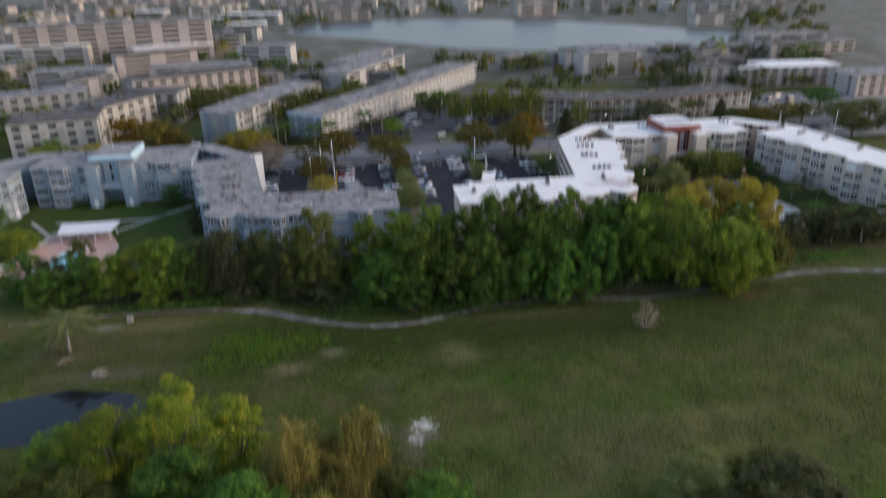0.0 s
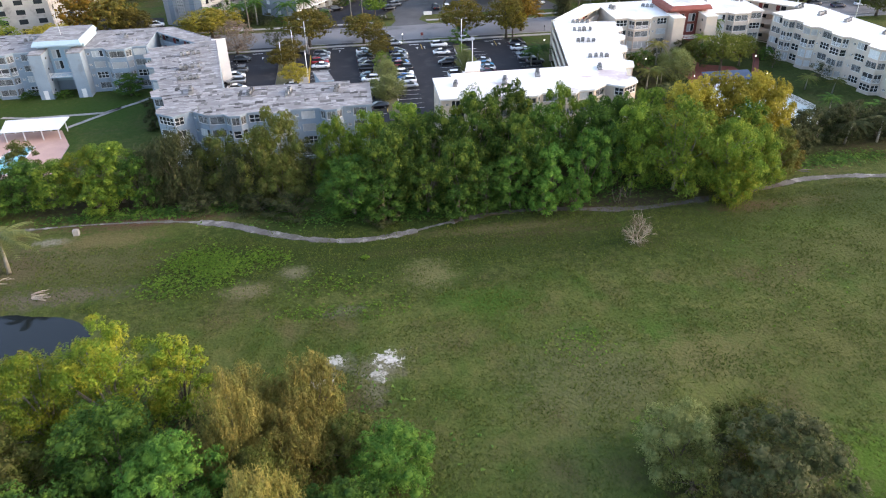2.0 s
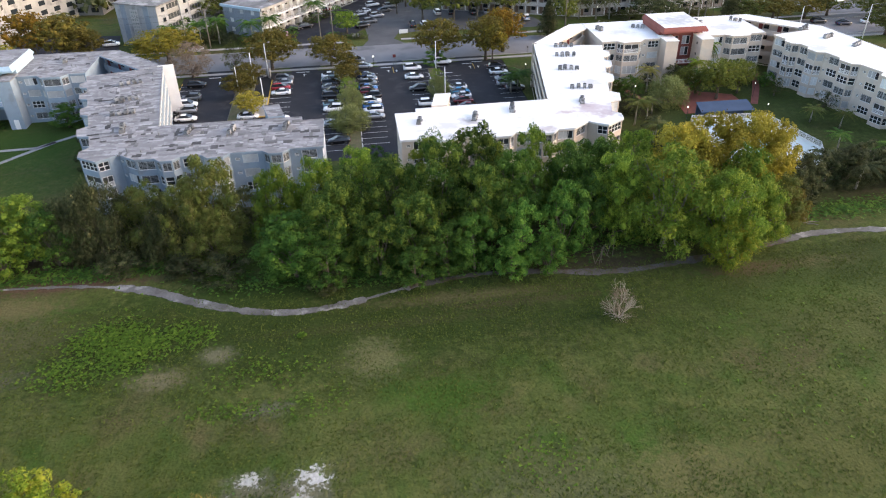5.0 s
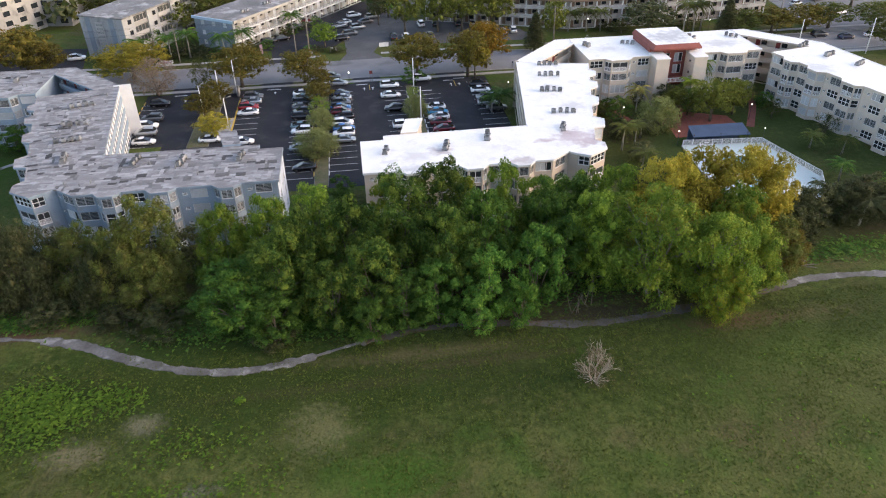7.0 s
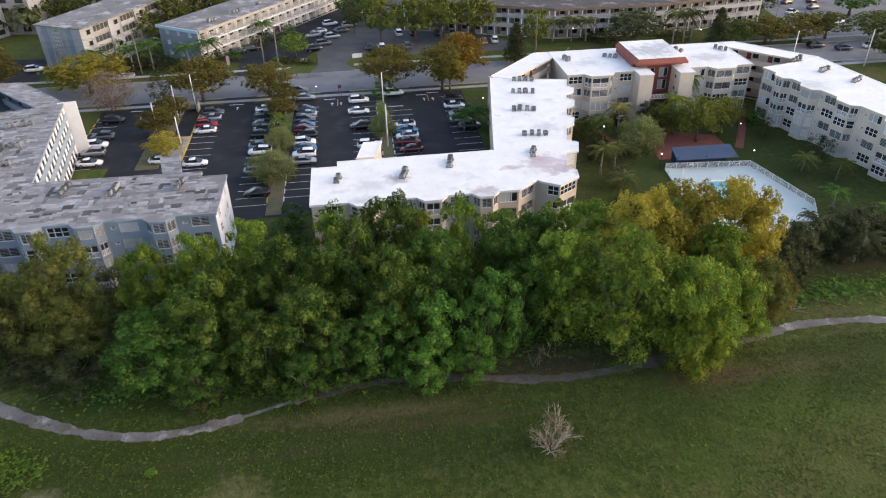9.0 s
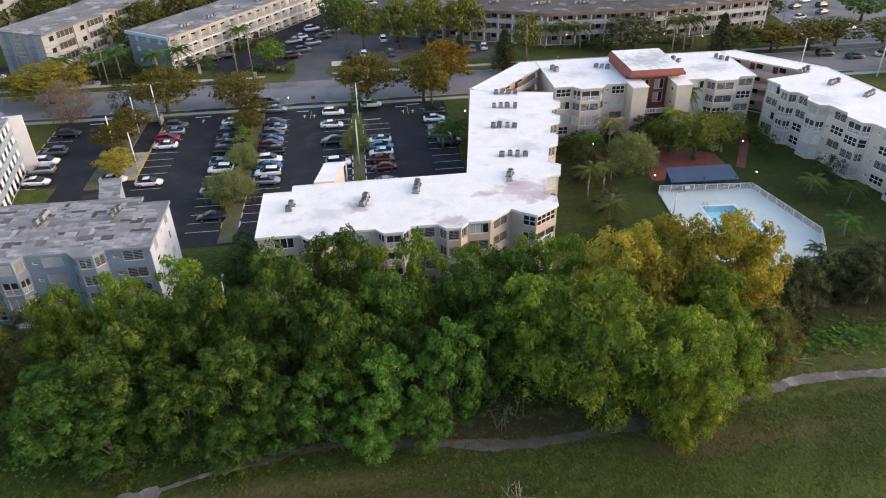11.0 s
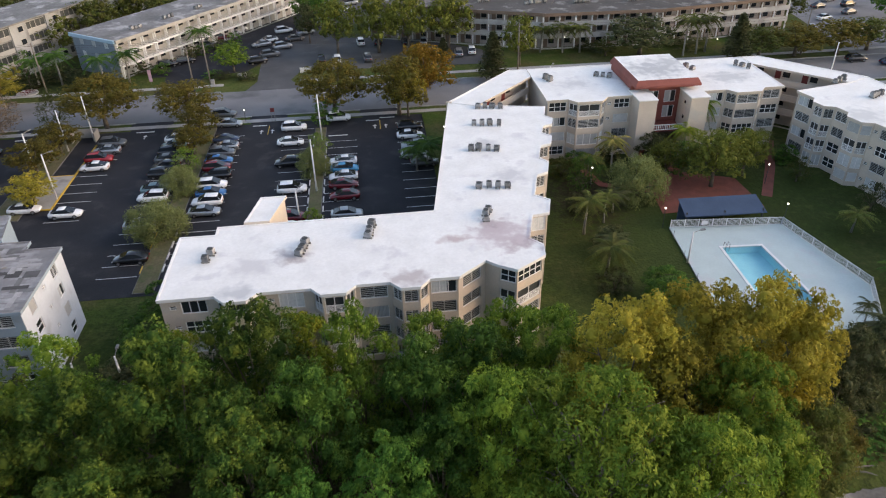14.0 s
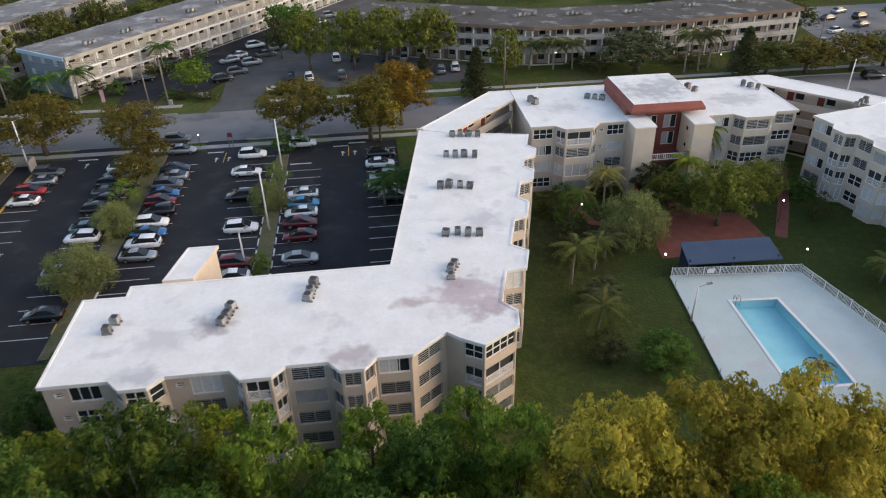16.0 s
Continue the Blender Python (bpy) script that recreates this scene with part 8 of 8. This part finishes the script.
for x, y, h, t in ((34.2, 194.4, 8.6, 0.3), (33.9, 175.8, 8.6, 3.0), (-5.6, 179.0, 7.6, 0.5), (-9.6, 197.0, 7.6, 3.0), (-12.2, 189.0, 7.0, 1.0), (31.8, 167.0, 5.0, 1.0), (-6.4, 201.0, 8.4, 0.6), (76.0, 200.5, 9.0, 1.0), (134.0, 205.0, 9.0, 0.0), (152.0, 203.0, 9.0, 0.0), (12.2, 133.5, 5.2, 1.6), (16.2, 134.0, 5.2, 1.6), (81.9, 149.0, 4.6, 0.2)):
    lamp_pole(x, y, h, 1.1, t)


def globe_light(x, y, h=3.0):
    g = thing("garden_light", "small lit globe lamp on a thin post", "garden light", "garden lights", (x, y, 0))
    s = Shape()
    s.tube((0, 0, 0), (0, 0, h), 0.05, 0.04, 6)
    part("post", s.mesh("post", DARK_METAL), g)
    m = bpy.data.meshes.get("globe")
    if m is None:
        bm = bmesh.new()
        bmesh.ops.create_icosphere(bm, subdivisions=2, radius=0.13)
        m = bpy.data.meshes.new("globe")
        bm.to_mesh(m), bm.free()
        m.materials.append(LAMP)
    part("globe", m, g).location = (0, 0, h + 0.1)


for x, y, h in ((82.0, 157.9, 3.0), (98.8, 156.6, 3.0), (75.6, 171.0, 3.2), (102.0, 168.0, 3.2), (55.2, 189.5, 3.4), (19.6, 206.0, 2.2), (57.5, 232.0, 3.0), (80.0, 238.0, 3.0), (88.8, 237.6, 3.0), (122.0, 230.0, 3.0)):
    globe_light(x, y, h)


def utility_pole(x, y, height):
    p = thing("utility_pole", "tall timber utility pole with a cross arm", "utility pole", "utility poles", (x, y, 0))
    s = Shape()
    s.tube((0, 0, 0), (0, 0, height), 0.18, 0.11, 8)
    part("pole", s.mesh("pole", WOOD_POLE, smooth=True), p)
    s = Shape()
    s.box(0, 0, height - 0.7, 1.6, 0.1, 0.12)
    part("cross_arm", s.mesh("cross_arm", WOOD_POLE), p)
    for i in (-0.6, 0, 0.6):
        s = Shape()
        s.tube((i, 0, height - 0.58), (i, 0, height - 0.4), 0.04, 0.04, 6)
        part("insulator", s.mesh("insulator", METAL), p)


POLES = [(-70, 228.6), (-24, 228.6), (9.6, 228.4), (75.4, 225.4), (140, 225.4)]
for x, y in POLES:
    utility_pole(x, y, 10.5)
utility_pole(6.2, 227.6, 8.5)
wires = thing("power_lines", "thin dark power lines sagging between poles", "cable")
for (x0, y0), (x1, y1) in zip(POLES, POLES[1:]):
    for off, z in ((-0.6, 10.1), (0.6, 10.1), (0.0, 8.6)):
        pts = [(x0 + (x1 - x0) * k / 8, y0 + (y1 - y0) * k / 8 + off, z - 1.0 * (1 - (k / 4 - 1) ** 2)) for k in range(9)]
        s = Shape()
        s.limb(pts, [0.022] * 9, 4)
        part("wire", s.mesh("wire", DARK_METAL), wires)


def sign_board(x, y, w, h, material, label, turn=0.0, legs=0.5):
    b = thing("sign_board", label, "sign", at=(x, y, 0), rz=turn)
    s = Shape()
    s.box(0, 0, legs, w, 0.12, h)
    part("panel", s.mesh("panel", material), b)
    for i in (-1, 1):
        s = Shape()
        s.box(i * w * 0.4, 0, 0, 0.1, 0.1, legs)
        part("leg", s.mesh("leg", METAL), b)


sign_board(29.6, 231.6, 2.6, 1.1, WHITE, "blank white monument sign on the grass", 0.1, 0.3)
sign_board(24.9, 205.0, 0.75, 0.75, DOOR_RED, "red road sign at the lot's mouth", 0, 2.0)
sign_board(60.5, 214.0 - 5.0, 0.3, 0.4, DARK_METAL, "small dark marker beside the street", 0, 1.2)
banner = thing("banner_flag", "tall pale pink feather banner by the driveway", "banner", at=(-3.0, 230.2, 0))
s = Shape()
s.tube((0, 0, 0), (-0.5, 0, 3.2), 0.03, 0.02, 5)
part("pole", s.mesh("pole", METAL), banner)
s = Shape()
s.prism([(-0.35, -0.02), (0.35, -0.02), (0.35, 0.02), (-0.35, 0.02)], 0.6, 3.1)
part("cloth", s.mesh("cloth", BANNER), banner)
for x, y, w in ((10.2, 227.8, 0.7), (15.4, 231.0, 0.8), (16.6, 231.2, 0.5)):
    s = Shape()
    s.box(0, 0, 0, w, w * 0.8, 1.0)
    s.box(0, 0, 1.0, w * 1.08, w * 0.88, 0.06)
    o = thing("utility_box", "pale metal utility cabinet on the verge", "utility box", at=(x, y, 0))
    part("cabinet", s.mesh("cabinet", OFFWHITE), o)
shelter = thing("bin_enclosure", "low grey walled bin enclosure in the lot", "enclosure", at=(-8.0, 202.6, 0.15))
s = Shape()
s.box(0, 0, 0, 4.2, 0.2, 1.7), s.box(-2.0, -1.2, 0, 0.2, 2.4, 1.7), s.box(2.0, -1.2, 0, 0.2, 2.4, 1.7)
part("wall", s.mesh("wall", OFFWHITE), shelter)
bed = thing("flower_bed", "round bed of red and white flowers on the verge", "flower bed", at=(-28.0, 228.8, 0))
s = Shape()
s.tube((0, 0, -0.05), (0, 0, 0.2), 2.2, 2.1, 20)
part("kerb_ring", s.mesh("kerb_ring", KERB), bed)
rng = np.random.default_rng(12)
for name, tone, n in (("red_flower_mass", DOOR_RED, 260), ("white_flower_mass", WHITE, 90)):
    p = np.column_stack([rng.normal(0, 0.8, n), rng.normal(0, 0.7, n), rng.uniform(0.25, 0.6, n)])
    tagged(part(name, leaf_mesh(name, p, np.tile([0.0, 0.0, 1.0], (n, 1)), 0.3, tone, rng), bed), kind="stuff")
# driftwood by the pond and fallen branches
for x, y, n, size in ((-41.5, 97.6, 7, 3.0), (84.0, 116.0, 5, 3.0), (-47.5, 102.2, 3, 2.0)):
    r2 = np.random.default_rng(int(x * 10) % 97)
    o = thing("fallen_branches", "bleached fallen branches lying on the ground", "branches", at=(x, y, ground_height(x, y)))
    for _ in range(n):
        s = Shape()
        a, l = r2.uniform(-0.5, 0.5), size * r2.uniform(0.5, 1)
        c = r2.normal(0, 0.6, 2)
        s.limb([(c[0] - l / 2, c[1], 0.12), (c[0], c[1] + a, 0.25), (c[0] + l / 2, c[1] + a * 2, 0.15)], [0.1, 0.09, 0.04], 5)
        part("branch", s.mesh("branch", PALE_BARK if x < 0 else LIMB_BARK), o)
s = Shape()
s.box(0, 0, 0, 0.9, 0.7, 0.9)
s.box(0, 0, 0.9, 0.7, 0.5, 0.12)
bin_ = thing("marker_stone", "small pale stone marker beside the path", "marker", at=(-41.0, 114.4, 0))
part("stone", s.mesh("stone", CONCRETE), bin_)
